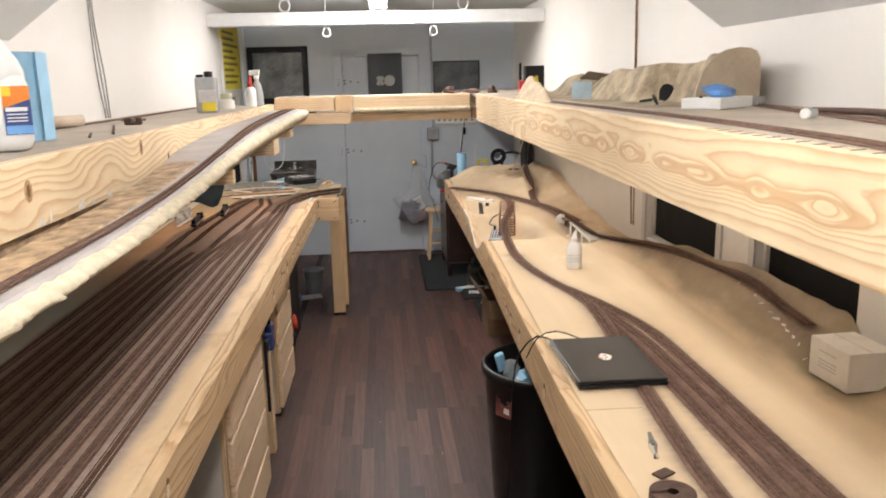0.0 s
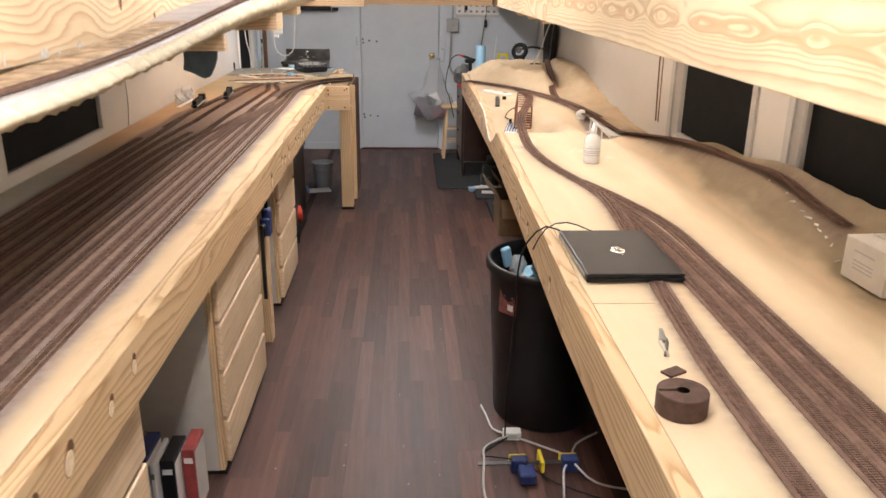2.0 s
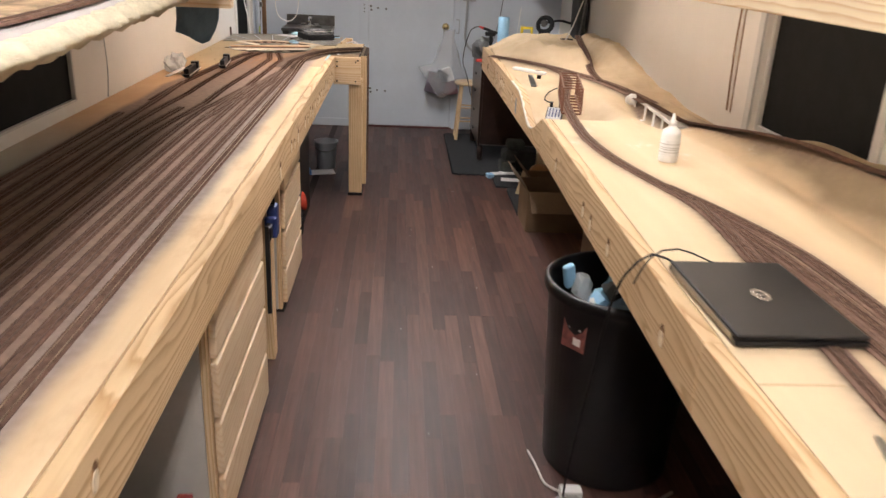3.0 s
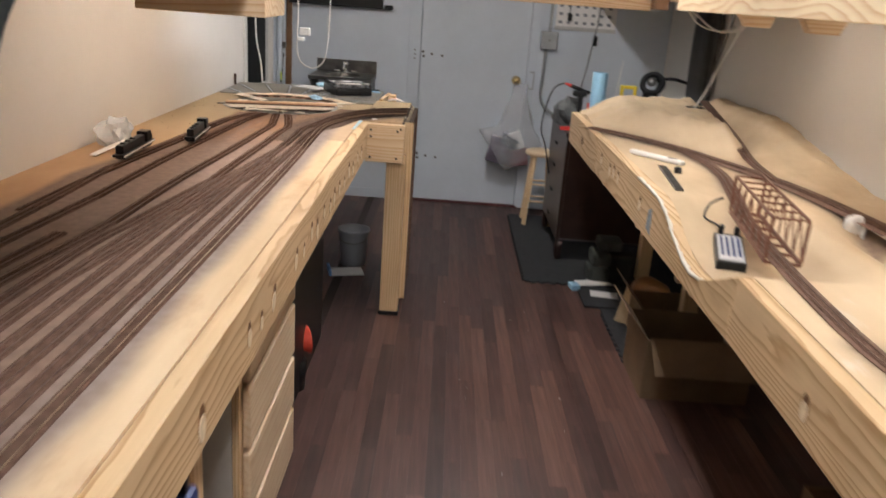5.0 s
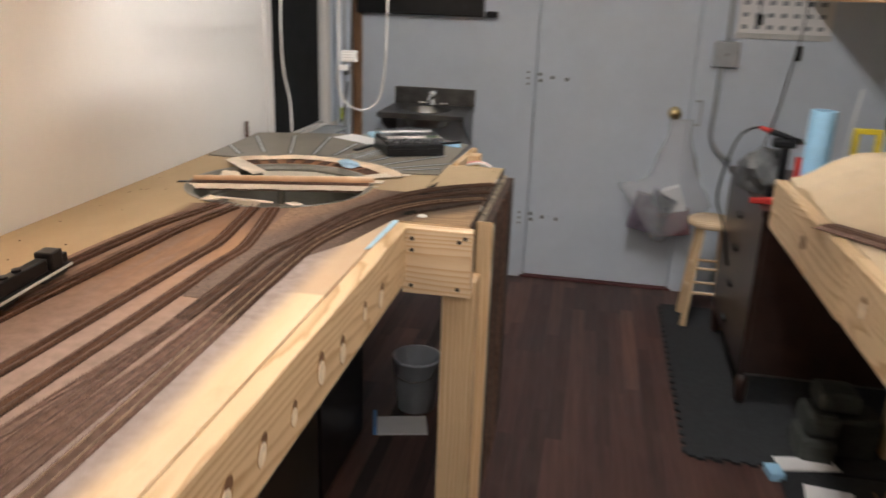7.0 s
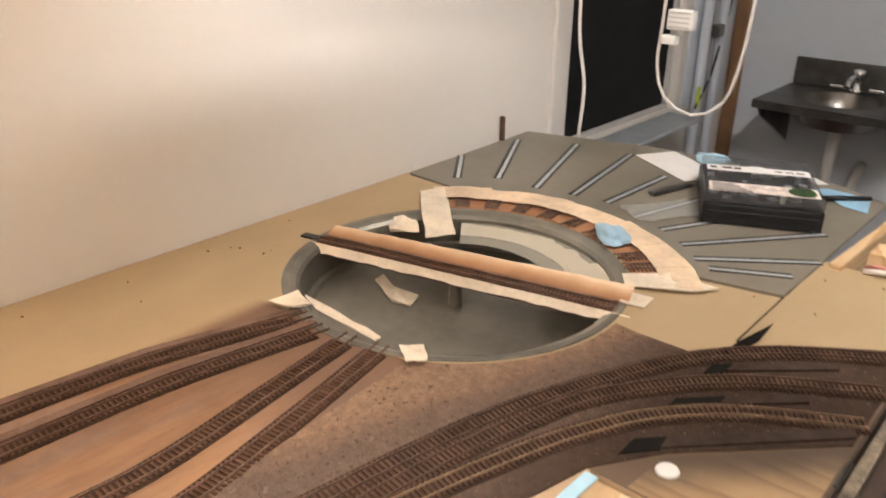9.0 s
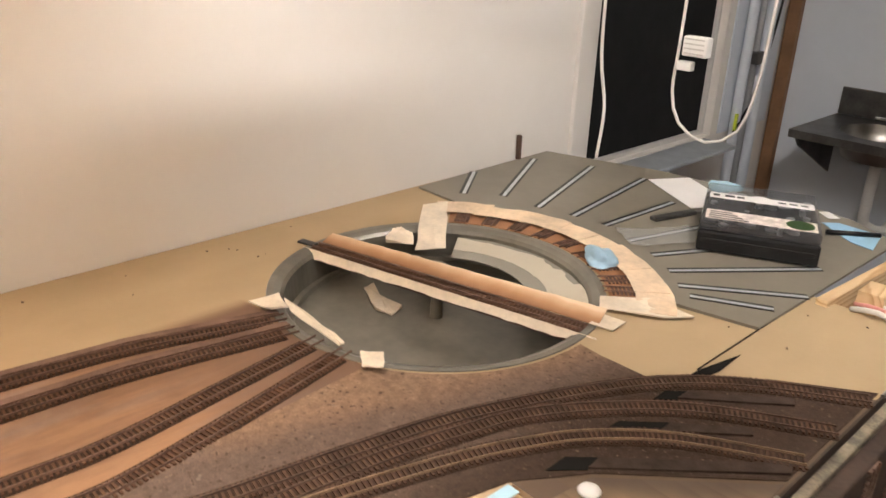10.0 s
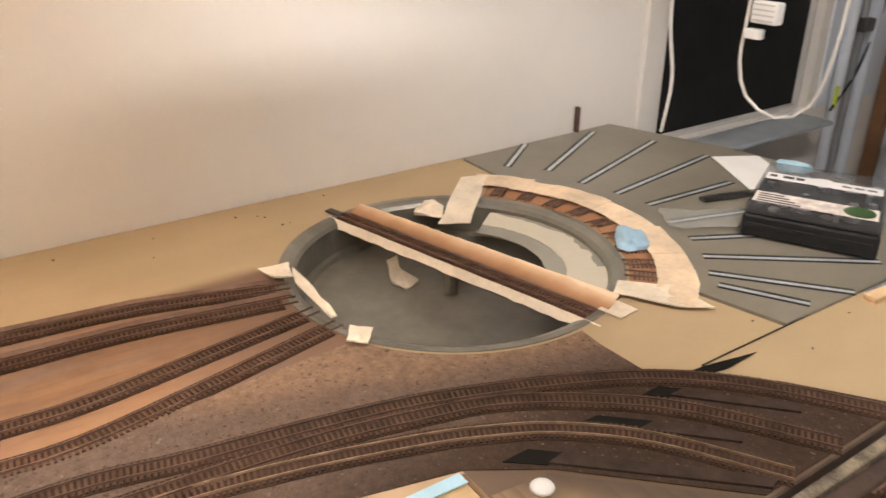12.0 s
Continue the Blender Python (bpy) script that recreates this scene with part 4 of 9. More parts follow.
# tape along both sides of the bridge: one hangs down pale, one stands up and is dusted brown
def crinkled(x0, x1, n, lo, hi, amp, seed):
    """A strip of tape between two lines, with a ragged upper edge."""
    rnd = random.Random(seed)
    v, f = [], []
    for i in range(n + 1):
        x = x0 + (x1 - x0) * i / n
        k = i / n
        a = Vector((x, lo[0][0] + (lo[1][0] - lo[0][0]) * k, lo[0][1] + (lo[1][1] - lo[0][1]) * k + rnd.uniform(-amp, amp) * 0.3))
        b = Vector((x, hi[0][0] + (hi[1][0] - hi[0][0]) * k, hi[0][1] + (hi[1][1] - hi[0][1]) * k + rnd.uniform(-amp, amp)))
        nrm = (b - a).cross(Vector((1, 0, 0))).normalized() * 0.0004
        v += [tuple(a - nrm), tuple(b - nrm), tuple(b + nrm), tuple(a + nrm)]
    for i in range(n):
        p, q = 4 * i, 4 * i + 4
        for j in range(4):
            f.append((p + j, p + (j + 1) % 4, q + (j + 1) % 4, q + j))
    f += [(0, 1, 2, 3), (4 * n + 3, 4 * n + 2, 4 * n + 1, 4 * n)]
    return v, f


def dusted_tape():
    """Cream tape with brown spray that thins out towards its free edge."""
    m, nt, b = mat_base("dusted_tape")
    tc = nt.nodes.new("ShaderNodeTexCoord")
    sp = nt.nodes.new("ShaderNodeSeparateXYZ")
    link(nt, tc.outputs["Object"], sp.inputs[0])
    w = math1(nt, "ADD", sp.outputs[1], math1(nt, "MULTIPLY", math1(nt, "SUBTRACT", noise_tex(nt, 18, 3), 0.5), 0.016))
    mr = nt.nodes.new("ShaderNodeMapRange")
    mr.inputs["From Min"].default_value, mr.inputs["From Max"].default_value = 0.017, 0.046
    link(nt, w, mr.inputs[0])
    c = ramp(nt, mr.outputs[0], [(0.0, (0.28, 0.13, 0.06)), (0.45, (0.46, 0.25, 0.125)), (0.85, (0.66, 0.45, 0.28)), (1.0, (0.78, 0.62, 0.44))])
    link(nt, c, b.inputs["Base Color"])
    b.inputs["Roughness"].default_value = 0.7
    return m


M_TAPEDUST = dusted_tape()
from_arrays("side_tape", *crinkled(-0.275, 0.288, 36, ((-0.0195, 0.949), (-0.0195, 0.949)), ((-0.027, 0.935), (-0.028, 0.937)), 0.0014, 3), M_TAPE, br, "pale masking tape")
from_arrays("side_tape", *crinkled(-0.262, 0.275, 36, ((0.0165, 0.949), (0.0165, 0.949)), ((0.044, 0.958), (0.050, 0.963)), 0.0008, 4), M_TAPEDUST, br, "masking tape dusted brown")
part("bridge_end", box(-0.300, -0.262, -0.010, 0.006, 0.946, 0.9505, bev=0.001), M_BLACK, br, "dark bridge end")
part("tape_end", prism([(0.262, 0.014), (0.30, 0.012), (0.305, 0.05), (0.268, 0.053)], 0.9497, 0.9512), M_TAPE, br, "cream masking tape")
# ring of masking tape and the stub tracks round the far rim
M_TAPEWARM = plain("sprayed_masking_tape", (0.78, 0.60, 0.42), 0.7, var=0.2, scale=14, bumps=0.3)
M_PITFILM = clear_plastic("dull_masking_film", (0.60, 0.57, 0.48), 0.42, 0.35)
M_PALEFILM = clear_plastic("pale_masking_film", (0.74, 0.67, 0.54), 0.72, 0.5)


def tape_arc(name, a0, a1, r0, r1, z, seed, wob=0.006, n=26, mat=None, label="strip of cream masking tape"):
    rnd = random.Random(seed)
    v, f = [], []
    for i in range(n + 1):
        a = radians(a0 + (a1 - a0) * i / n)
        for r, dz in ((r0 + rnd.uniform(-wob, wob) * 0.3, 0.0), (r1 + rnd.uniform(-wob, wob), rnd.uniform(0, 0.002))):
            v.append((r * math.cos(a), r * math.sin(a), z + dz))
            v.append((r * math.cos(a), r * math.sin(a), z + dz + 0.0007))
    for i in range(n):
        p, q = 4 * i, 4 * i + 4
        f += [(p + 1, p + 3, q + 3, q + 1), (p, q, q + 2, p + 2), (p, p + 1, q + 1, q), (p + 2, q + 2, q + 3, p + 3)]
    f += [(0, 2, 3, 1), (4 * n, 4 * n + 1, 4 * n + 3, 4 * n + 2)]
    return from_arrays(name, v, f, mat or M_TAPE, tt, label)


rnd = random.Random(19)
for k in range(8):
    a = 33 + 12.6 * k
    dr = rnd.uniform(-0.006, 0.006)
    tape_arc("rim_tape", a - rnd.uniform(1, 4), a + 12.6 + rnd.uniform(1, 4), 0.318 + dr * 0.4, 0.374 + dr + rnd.uniform(0, 0.004), GZ + 0.0066 + 0.0007 * (k % 3), 5 + k, 0.0022, 5, M_TAPEWARM)
tape_arc("pit_film", 22, 128, 0.150, 0.264, 0.9285, 31, 0.004, 26, M_PITFILM, "dull translucent masking film")
tape_arc("pit_tape", 46, 128, 0.184, 0.236, 0.930, 6, 0.006, 26, M_PALEFILM)
tape_arc("pit_tape", 26, 56, 0.190, 0.262, 0.933, 8, 0.010, 12, M_PALEFILM)
for ang in (128, 117, 106, 95, 84, 73, 62, 52, 44):
    a = radians(ang)
    d = Vector((math.cos(a), math.sin(a), 0))
    s = Vector((d.y, -d.x, 0))
    v, f = [], []
    for i in range(10):
        c = d * (0.284 + i * 0.0066)
        b0 = len(v)
        for z in (ZT + 0.0012, ZT + 0.004):
            for o, e in ((-0.014, 0), (0.014, 0), (0.014, 0.0030), (-0.014, 0.0030)):
                p = c + s * o + d * e
                v.append((p.x, p.y, z))
        f += [tuple(b0 + j for j in q) for q in BOXF]
    for o in (-0.0085, 0.0085):
        b0 = len(v)
        for z in (ZT + 0.004, ZT + 0.0066):
            for r, e in ((0.270, o - 0.0008), (0.270, o + 0.0008), (0.352, o + 0.0008), (0.352, o - 0.0008)):
                p = d * r + s * e
                v.append((p.x, p.y, z))
        f += [tuple(b0 + j for j in q) for q in BOXF]
    from_arrays("stub_track", v, f, M_TIE, tt)
arcpts = [(r * math.cos(radians(a)), r * math.sin(radians(a))) for r, rng in ((0.278, range(38, 134, 5)), (0.356, range(133, 37, -5))) for a in rng]
part("stub_bed", prism(arcpts, ZT + 0.0003, ZT + 0.0012), plain("orange_brown_board", (0.36, 0.17, 0.08), 0.7, var=0.2), tt, "bare orange-brown board")
def tape_piece(name, corners, z, label, thick=0.0008, curl=0.002):
    """A torn piece of tape: a four to six sided outline with frayed short ends."""
    rnd = random.Random(len(corners) * 31 + int(abs(z) * 9000) + int(abs(corners[0][0]) * 999))
    pts = []
    for (xa, ya), (xb, yb) in zip(corners, corners[1:] + corners[:1]):
        for k in (0.0, 0.33, 0.66):
            pts.append((xa + (xb - xa) * k + rnd.uniform(-0.002, 0.002) * (k > 0), ya + (yb - ya) * k + rnd.uniform(-0.002, 0.002) * (k > 0)))
    bm = bmesh.new()
    lo = [bm.verts.new((x, y, z)) for x, y in pts]
    hi = [bm.verts.new((x, y, z + thick + rnd.uniform(0, curl))) for x, y in pts]
    cx, cy = sum(p[0] for p in pts) / len(pts), sum(p[1] for p in pts) / len(pts)
    c0, c1 = bm.verts.new((cx, cy, z)), bm.verts.new((cx, cy, z + thick + curl))
    n = len(pts)
    for i in range(n):
        j = (i + 1) % n
        bm.faces.new((lo[j], lo[i], c0))
        bm.faces.new((hi[i], hi[j], c1))
        bm.faces.new((lo[i], lo[j], hi[j], hi[i]))
    return part(name, bm, M_TAPE, tt, label)


tape_piece("tape_patch", [(-0.279, 0.216), (-0.259, 0.266), (-0.192, 0.203), (-0.082, 0.096), (-0.110, 0.047), (-0.214, 0.149)], ZT + 0.009, "wide piece of masking tape reaching over the rim")
tape_piece("tape_patch", [(-0.287, 0.122), (-0.211, 0.128), (-0.168, 0.094), (-0.208, 0.060)], 0.936, "curled piece of masking tape", curl=0.010)
tape_piece("tape_patch", [(0.210, 0.157), (0.265, 0.211), (0.346, 0.209), (0.316, 0.171), (0.233, 0.123)], ZT + 0.006, "wide piece of masking tape")
tape_piece("tape_scrap", [(-0.156, -0.031), (-0.159, -0.007), (-0.110, -0.030), (-0.056, -0.027), (-0.047, -0.058), (-0.080, -0.065)], 0.8875, "scrap of masking tape in the pit", curl=0.006)
tape_piece("tape_scrap", [(-0.114, -0.280), (-0.107, -0.231), (-0.061, -0.245), (-0.073, -0.268)], ZT + 0.0115, "scrap of masking tape over the rim", curl=0.003)
tape_piece("tape_scrap", [(-0.090, -0.233), (-0.013, -0.233), (0.078, -0.243), (0.077, -0.252), (-0.045, -0.249)], ZT + 0.0105, "strip of masking tape over the rail ends", curl=0.003)
tape_piece("tape_scrap", [(0.108, -0.239), (0.132, -0.217), (0.161, -0.242), (0.142, -0.262)], ZT + 0.0105, "pad of masking tape on the rim", curl=0.003)

# hinged leaf that hangs down beside the aisle
leaf = thing("drop_leaf", (0.062, 6.69, 0.945), "hinged track leaf hanging down beside the aisle", "drop leaf")
part("panel", box(-0.006, 0.008, -0.28, 0.29, -0.89, -0.006, bev=0.002), plain("weathered_edge", (0.27, 0.22, 0.155), 0.8, var=0.6, scale=35, bumps=0.6), leaf, "weathered pine edge")
part("scenery_face", box(0.0085, 0.030, -0.275, 0.285, -0.885, -0.012, bev=0.003), plain("dark_sprayed_face", (0.055, 0.032, 0.021), 0.8, var=0.4, scale=9, bumps=0.5), leaf, "brown sprayed face")
part("end_strip", box(-0.006, 0.036, -0.284, -0.2805, -0.88, -0.004, bev=0.001), M_PINE_Z, leaf, "pale sawn end")
part("plaster_edge", box(0.0302, 0.036, -0.2803, -0.245, -0.88, -0.02, bev=0.002), plain("mottled_plaster", (0.55, 0.48, 0.37), 0.8, var=0.35, scale=18, bumps=0.6), leaf, "mottled pale plaster edge")
for o in (-0.12, 0.0, 0.10):
    v, f = [], []
    for i in range(100):
        z = -0.02 - i * 0.0086
        b0 = len(v)
        for x in (0.030, 0.0335):
            for dy, dz in ((-0.015, 0), (0.015, 0), (0.015, 0.0035), (-0.015, 0.0035)):
                v.append((x, o + dy, z + dz))
        f += [tuple(b0 + j for j in q) for q in BOXF]
    for dy in (-0.0085, 0.0085):
        b0 = len(v)
        for x in (0.033, 0.036):
            for e, z in ((-0.0008, -0.88), (0.0008, -0.88), (0.0008, -0.014), (-0.0008, -0.014)):
                v.append((x, o + dy + e, z))
        f += [tuple(b0 + j for j in q) for q in BOXF]
    from_arrays("leaf_track", v, f, M_TIE, leaf)
for y in (-0.19, 0.15):
    bm = bmesh.new()
    cyl(bm, 0, 0, -0.025, 0.025, 0.003, n=14, m=pose(-0.009, y, 0.004, 90))
    part("hinge", bm, M_STEEL, leaf, "steel butt hinge")

# ---- tracks on the left table ----
M_BEDLIGHT = plain("dark_sprayed_bed", (0.046, 0.025, 0.016), 0.8, var=0.3, scale=14, bumps=0.4)
M_TIE_DUSK = plain("sprayed_ties", (0.096, 0.054, 0.036), 0.8, var=0.35, scale=30)
M_RAIL_DARK = plain("sprayed_rail", (0.105, 0.060, 0.041), 0.6, var=0.3, scale=40)
M_SLOT = plain("dark_slot", (0.008, 0.007, 0.006), 0.9, var=0.1)
M_CORKDARK = plain("sprayed_cork", (0.052, 0.035, 0.027), 0.85, var=0.3, scale=40, bumps=0.3)
for m in (M_ROADBED, M_TIE, M_BEDLIGHT, M_TIE_DARK, M_TIE_DUSK, M_SLOT, M_CORKDARK):
    m.node_tree.nodes["Principled BSDF"].inputs["Specular IOR Level"].default_value = 0.12
M_RAIL_WORN = plain("worn_brown_rail", (0.42, 0.30, 0.20), 0.35, metal=0.6, var=0.3, scale=50)
YARD = [-0.255, -0.305, -0.357, -0.409, -0.461, -0.513]
Z0 = ZT + 0.0002
for i, x in enumerate(YARD):
    far = [(-0.268, 5.66), (-0.298, 5.70), (-0.343, 5.66), (-0.344, 5.58), (-0.352, 5.38), (-0.430, 5.05)][i]
    pts = [(x, -1.5, Z0), (x, 0.5, Z0), (x, 2.4, Z0), (x, min(4.2, far[1] - 0.9), Z0), (x * 0.6 + far[0] * 0.4, far[1] - 0.45, Z0), (*far, Z0)]
    track(pts, "straight brown model yard track with dark sprayed roadbed", rail_mat=M_RAIL_WORN if i == 0 else None, bed=0.031)
for i, x in enumerate((-0.575, -0.632, -0.688, -0.745, -0.802)):
    yend = (4.55, 4.45, 4.75, 5.1, 4.3)[i]
    xe = (-0.53, -0.60, -0.66, -0.76, -0.80)[i]
    track([(x, -1.5, Z0), (x, 1.0, Z0), (x, 3.0, Z0), (x, yend - 0.6, Z0), (xe, yend, Z0)], "shaded brown model yard track with dark sprayed roadbed", bed=0.034)
MAIN = [[(-0.343, 5.62), (-0.342, 5.8), (-0.342, 5.99), (-0.319, 6.104), (-0.296, 6.236), (-0.265, 6.37), (-0.203, 6.529), (-0.144, 6.633), (-0.066, 6.713), (0.046, 6.79)],
        [(-0.298, 5.66), (-0.297, 5.85), (-0.285, 6.08), (-0.268, 6.24), (-0.243, 6.352), (-0.216, 6.437), (-0.156, 6.53), (-0.082, 6.607), (0.046, 6.69)],
        [(-0.268, 5.62), (-0.272, 5.8), (-0.272, 6.04), (-0.25, 6.178), (-0.208, 6.322), (-0.176, 6.398), (-0.141, 6.459), (-0.071, 6.532), (0.046, 6.605)]]
for i, p in enumerate(MAIN):
    track([(x, y, Z0 + 0.0016) for x, y in p], "curved brown main line leading on to the drop leaf", rail_mat=M_RAIL_WORN if i == 2 else M_RAIL_DARK, bed=0.035, bedmat=M_BEDLIGHT, pitch=0.0066, tie_w=0.0031, tiemat=M_TIE_DUSK, bed_h=0.0012)
TTL = [[(-0.765, 4.6), (-0.76, 4.95), (-0.744, 5.21), (-0.715, 5.6), (-0.691, 5.965), (-0.671, 6.145), (-0.615, 6.35)],
       [(-0.66, 4.75), (-0.655, 5.2), (-0.638, 5.6), (-0.62, 5.948), (-0.61, 6.122), (-0.572, 6.342)],
       [(-0.53, 4.55), (-0.525, 5.0), (-0.50, 5.5), (-0.485, 5.917), (-0.482, 6.038), (-0.505, 6.195), (-0.530, 6.352)],
       [(-0.43, 4.7), (-0.43, 5.2), (-0.42, 5.6), (-0.415, 5.9), (-0.409, 6.012), (-0.436, 6.162), (-0.480, 6.362)]]
for p in TTL:
    track([(x, y, Z0) for x, y in p], "brown model track running up to the turntable", bed=0.036, bedmat=M_BEDLIGHT, pitch=0.0066, tie_w=0.0031, tiemat=M_TIE_DARK, bed_h=0.0012, cut=1)
for p in TTL[:2]:
    q = [(x - 0.024, y, Z0) for x, y in p[2:]]
    tagged(part("roadbed_strip", prism([(x - 0.007, y) for x, y, z in q] + [(x + 0.006, y) for x, y, z in reversed(q)], ZT + 0.0003, ZT + 0.004), M_ROADBED), "dark brown roadbed strip beside the turntable track", "roadbed strip", "strips beside the tracks")
LADDER = [[(-0.300, 5.45), (-0.36, 4.95), (-0.41, 4.6), (-0.461, 4.2)]]
for p in LADDER:
    track([(x, y, Z0 + 0.0008) for x, y in p], "brown model turnout ladder across the yard", bed=0.034)

# dark gaps between the curved tracks
gp = thing("track_gap_slots", (0, 0, 0), "narrow dark slots between the curved tracks", "slot")
for p in ([(-0.137, 6.583), (-0.138, 6.611), (-0.118, 6.632), (-0.116, 6.604)], [(-0.139, 6.472), (-0.138, 6.511), (-0.095, 6.556), (-0.092, 6.528)],
          [(-0.136, 6.374), (-0.137, 6.409), (-0.11, 6.438), (-0.106, 6.41)], [(-0.138, 6.664), (-0.136, 6.69), (-0.119, 6.772), (-0.116, 6.71), (-0.122, 6.676)],
          [(-0.139, 6.69), (-0.137, 6.69), (-0.137, 7.03), (-0.139, 7.03)]):
    part("slot", prism(p, ZT + 0.0017, ZT + 0.0026), M_SLOT, gp)

t = thing("roadbed_offcut", (0, 0, ZT + 0.0017), "narrow dark cork strips between the curved tracks", "cork strip")
for p in ([(-0.117, 6.607), (-0.117, 6.627), (-0.02, 6.716), (-0.012, 6.705)], [(-0.093, 6.531), (-0.094, 6.552), (-0.024, 6.618), (-0.016, 6.606)], [(-0.107, 6.412), (-0.110, 6.434), (0.04, 6.592), (0.045, 6.572)]):
    part("cork_strip", prism(p, 0.0, 0.003), M_CORKDARK, t)

# ---- right table (east) ----
def edge_x(y):
    """Where the front board of the right table stands: it slants towards the gorge."""
    return 0.90 + 0.048 * min(1.0, max(0.0, (y - 2.4) / 2.1))


def hz(x, y):
    """Height of the sculpted top of the right table."""
    z = 0.945
    gorge = smooth01(4.47, 4.78, y) * (1 - smooth01(4.86, 5.30, y)) * (1 - smooth01(1.22, 1.36, x))
    z -= 0.100 * gorge
    # hollow under the little trestle
    z -= 0.075 * math.exp(-(((x - 1.505) / 0.070) ** 2 + ((y - 4.76) / 0.33) ** 4))
    # bank below the windows: a plain slope up to the line, torn off short at its near end
    foot = 1.585 - 0.085 * smooth01(3.5, 4.4, y)
    rise = min(1.0, max(0.0, (x - foot) / 0.125))
    length = smooth01(2.36, 2.52, y + 0.25 * (x - 1.7)) * (1 - smooth01(3.55, 4.7, y))
    z += 0.108 * rise * length
    z += 0.05 * smooth01(1.74, 1.795, x) * smooth01(1.9, 2.3, y) * (1 - smooth01(3.0, 3.5, y))
    z += 0.010 * smooth01(1.50, 1.62, x) * smooth01(1.6, 2.0, y) * (1 - smooth01(2.4, 2.6, y))
    z -= 0.035 * smooth01(1.68, 1.78, x) * smooth01(3.7, 4.1, y) * (1 - smooth01(5.0, 5.4, y))
    # far hill between the line and the table's end
    d = (x - 0.936) * 0.789 + (y - 6.627) * 0.614
    side = 1 - smooth01(1.50, 1.60, x - 0.10 * (y - 6.4))
    z += 0.112 * smooth01(0.055, 0.25, d) * smooth01(0.955, 1.24, x + 0.05 * noise.noise(Vector((3.0, y * 11, 0.7)))) * side
    crest = smooth01(0.16, 0.26, d) * side * smooth01(1.05, 1.24, x)
    z += crest * (0.016 * noise.noise(Vector((x * 13, y * 11, 8.2))) + 0.007 * abs(noise.noise(Vector((x * 34, y * 30, 2.2)))) - 0.010 * max(0.0, noise.noise(Vector((x * 20, y * 6, 6.4)))))
    # mound along the wall beside the spur
    z += 0.13 * smooth01(1.58, 1.74, x) * smooth01(5.4, 6.5, y)
    n = noise.noise(Vector((x * 6, y * 4, 0.3))) * 0.012 + noise.noise(Vector((x * 17, y * 13, 1.3))) * 0.005 + abs(noise.noise(Vector((x * 9, y * 7, 5.1)))) * 0.010
    wild = min(1, 0.7 * smooth01(1.62, 1.75, x) * (1 - 0.8 * smooth01(3.1, 3.4, y) * (1 - smooth01(5.0, 5.5, y))) + smooth01(0.06, 0.25, d) + 0.6 * gorge)
    return z + n * wild


rt = thing("layout_table", (0, 0, 0), "long waist-high train table with pale plywood top and sculpted tan bank", "train table", "layout tables")
GORGE = [(4.502, 0.943), (4.56, 0.918), (4.66, 0.876), (4.74, 0.848), (4.82, 0.838), (4.90, 0.846), (4.96, 0.860), (5.05, 0.886), (5.13, 0.920), (5.22, 0.939), (5.32, 0.946), (6.36, 0.946)]
def profiled_board(x0, x1, prof, zb):
    bm = bmesh.new()
    pts = [(y, z) for y, z in prof] + [(prof[-1][0], zb), (prof[0][0], zb)]
    a = [bm.verts.new((x0, y, z)) for y, z in pts]
    b = [bm.verts.new((x1, y, z)) for y, z in pts]
    bm.faces.new(a)
    bm.faces.new(list(reversed(b)))
    for i in range(len(pts)):
        j = (i + 1) % len(pts)
        bm.faces.new((a[i], a[j], b[j], b[i]))
    bmesh.ops.recalc_face_normals(bm, faces=bm.faces)
    return bm


part("front_beam", box(0.90, 0.94, -1.6, 2.40, 0.785, 0.944, bev=0.003), M_PINE_Y, rt)
bm = box(0.0, 0.04, 0.0, 2.098, 0.785, 0.944, bev=0.003)
bmesh.ops.transform(bm, matrix=pose(0.90, 2.402, 0, 0, 0, -math.degrees(math.atan2(0.048, 2.1))), verts=bm.verts)
part("front_beam", bm, M_PINE_Y, rt, "pine board with pocket-hole plugs")
part("front_beam", profiled_board(0.948, 0.988, GORGE, 0.785), M_PINE_Y, rt, "pine board cut down at the gorge")
part("front_beam", box(0.946, 0.986, 6.362, 7.2, 0.78, 0.944, bev=0.003), M_PINE_Y, rt, "pine board with a knot")


def plaster_lip(prof, x0, x1, seed):
    """A ragged run of plaster along the top of the cut board."""
    rnd = random.Random(seed)
    v, f = [], []
    line = spline([(0, y, z) for y, z in prof], 0.02)
    for q in line:
        a, b = x0 + rnd.uniform(-0.002, 0.002), x1 + rnd.uniform(-0.004, 0.005)
        h = 0.003 + rnd.uniform(0, 0.003)
        v += [(a, q.y, q.z - 0.004), (b, q.y, q.z - 0.002), (b, q.y, q.z + h * 0.8), (a, q.y, q.z + h)]
    for i in range(len(line) - 1):
        p, q = 4 * i, 4 * i + 4
        for k in range(4):
            f.append((p + k, p + (k + 1) % 4, q + (k + 1) % 4, q + k))
    e = 4 * (len(line) - 1)
    return v, f + [(3, 2, 1, 0), (e, e + 1, e + 2, e + 3)]


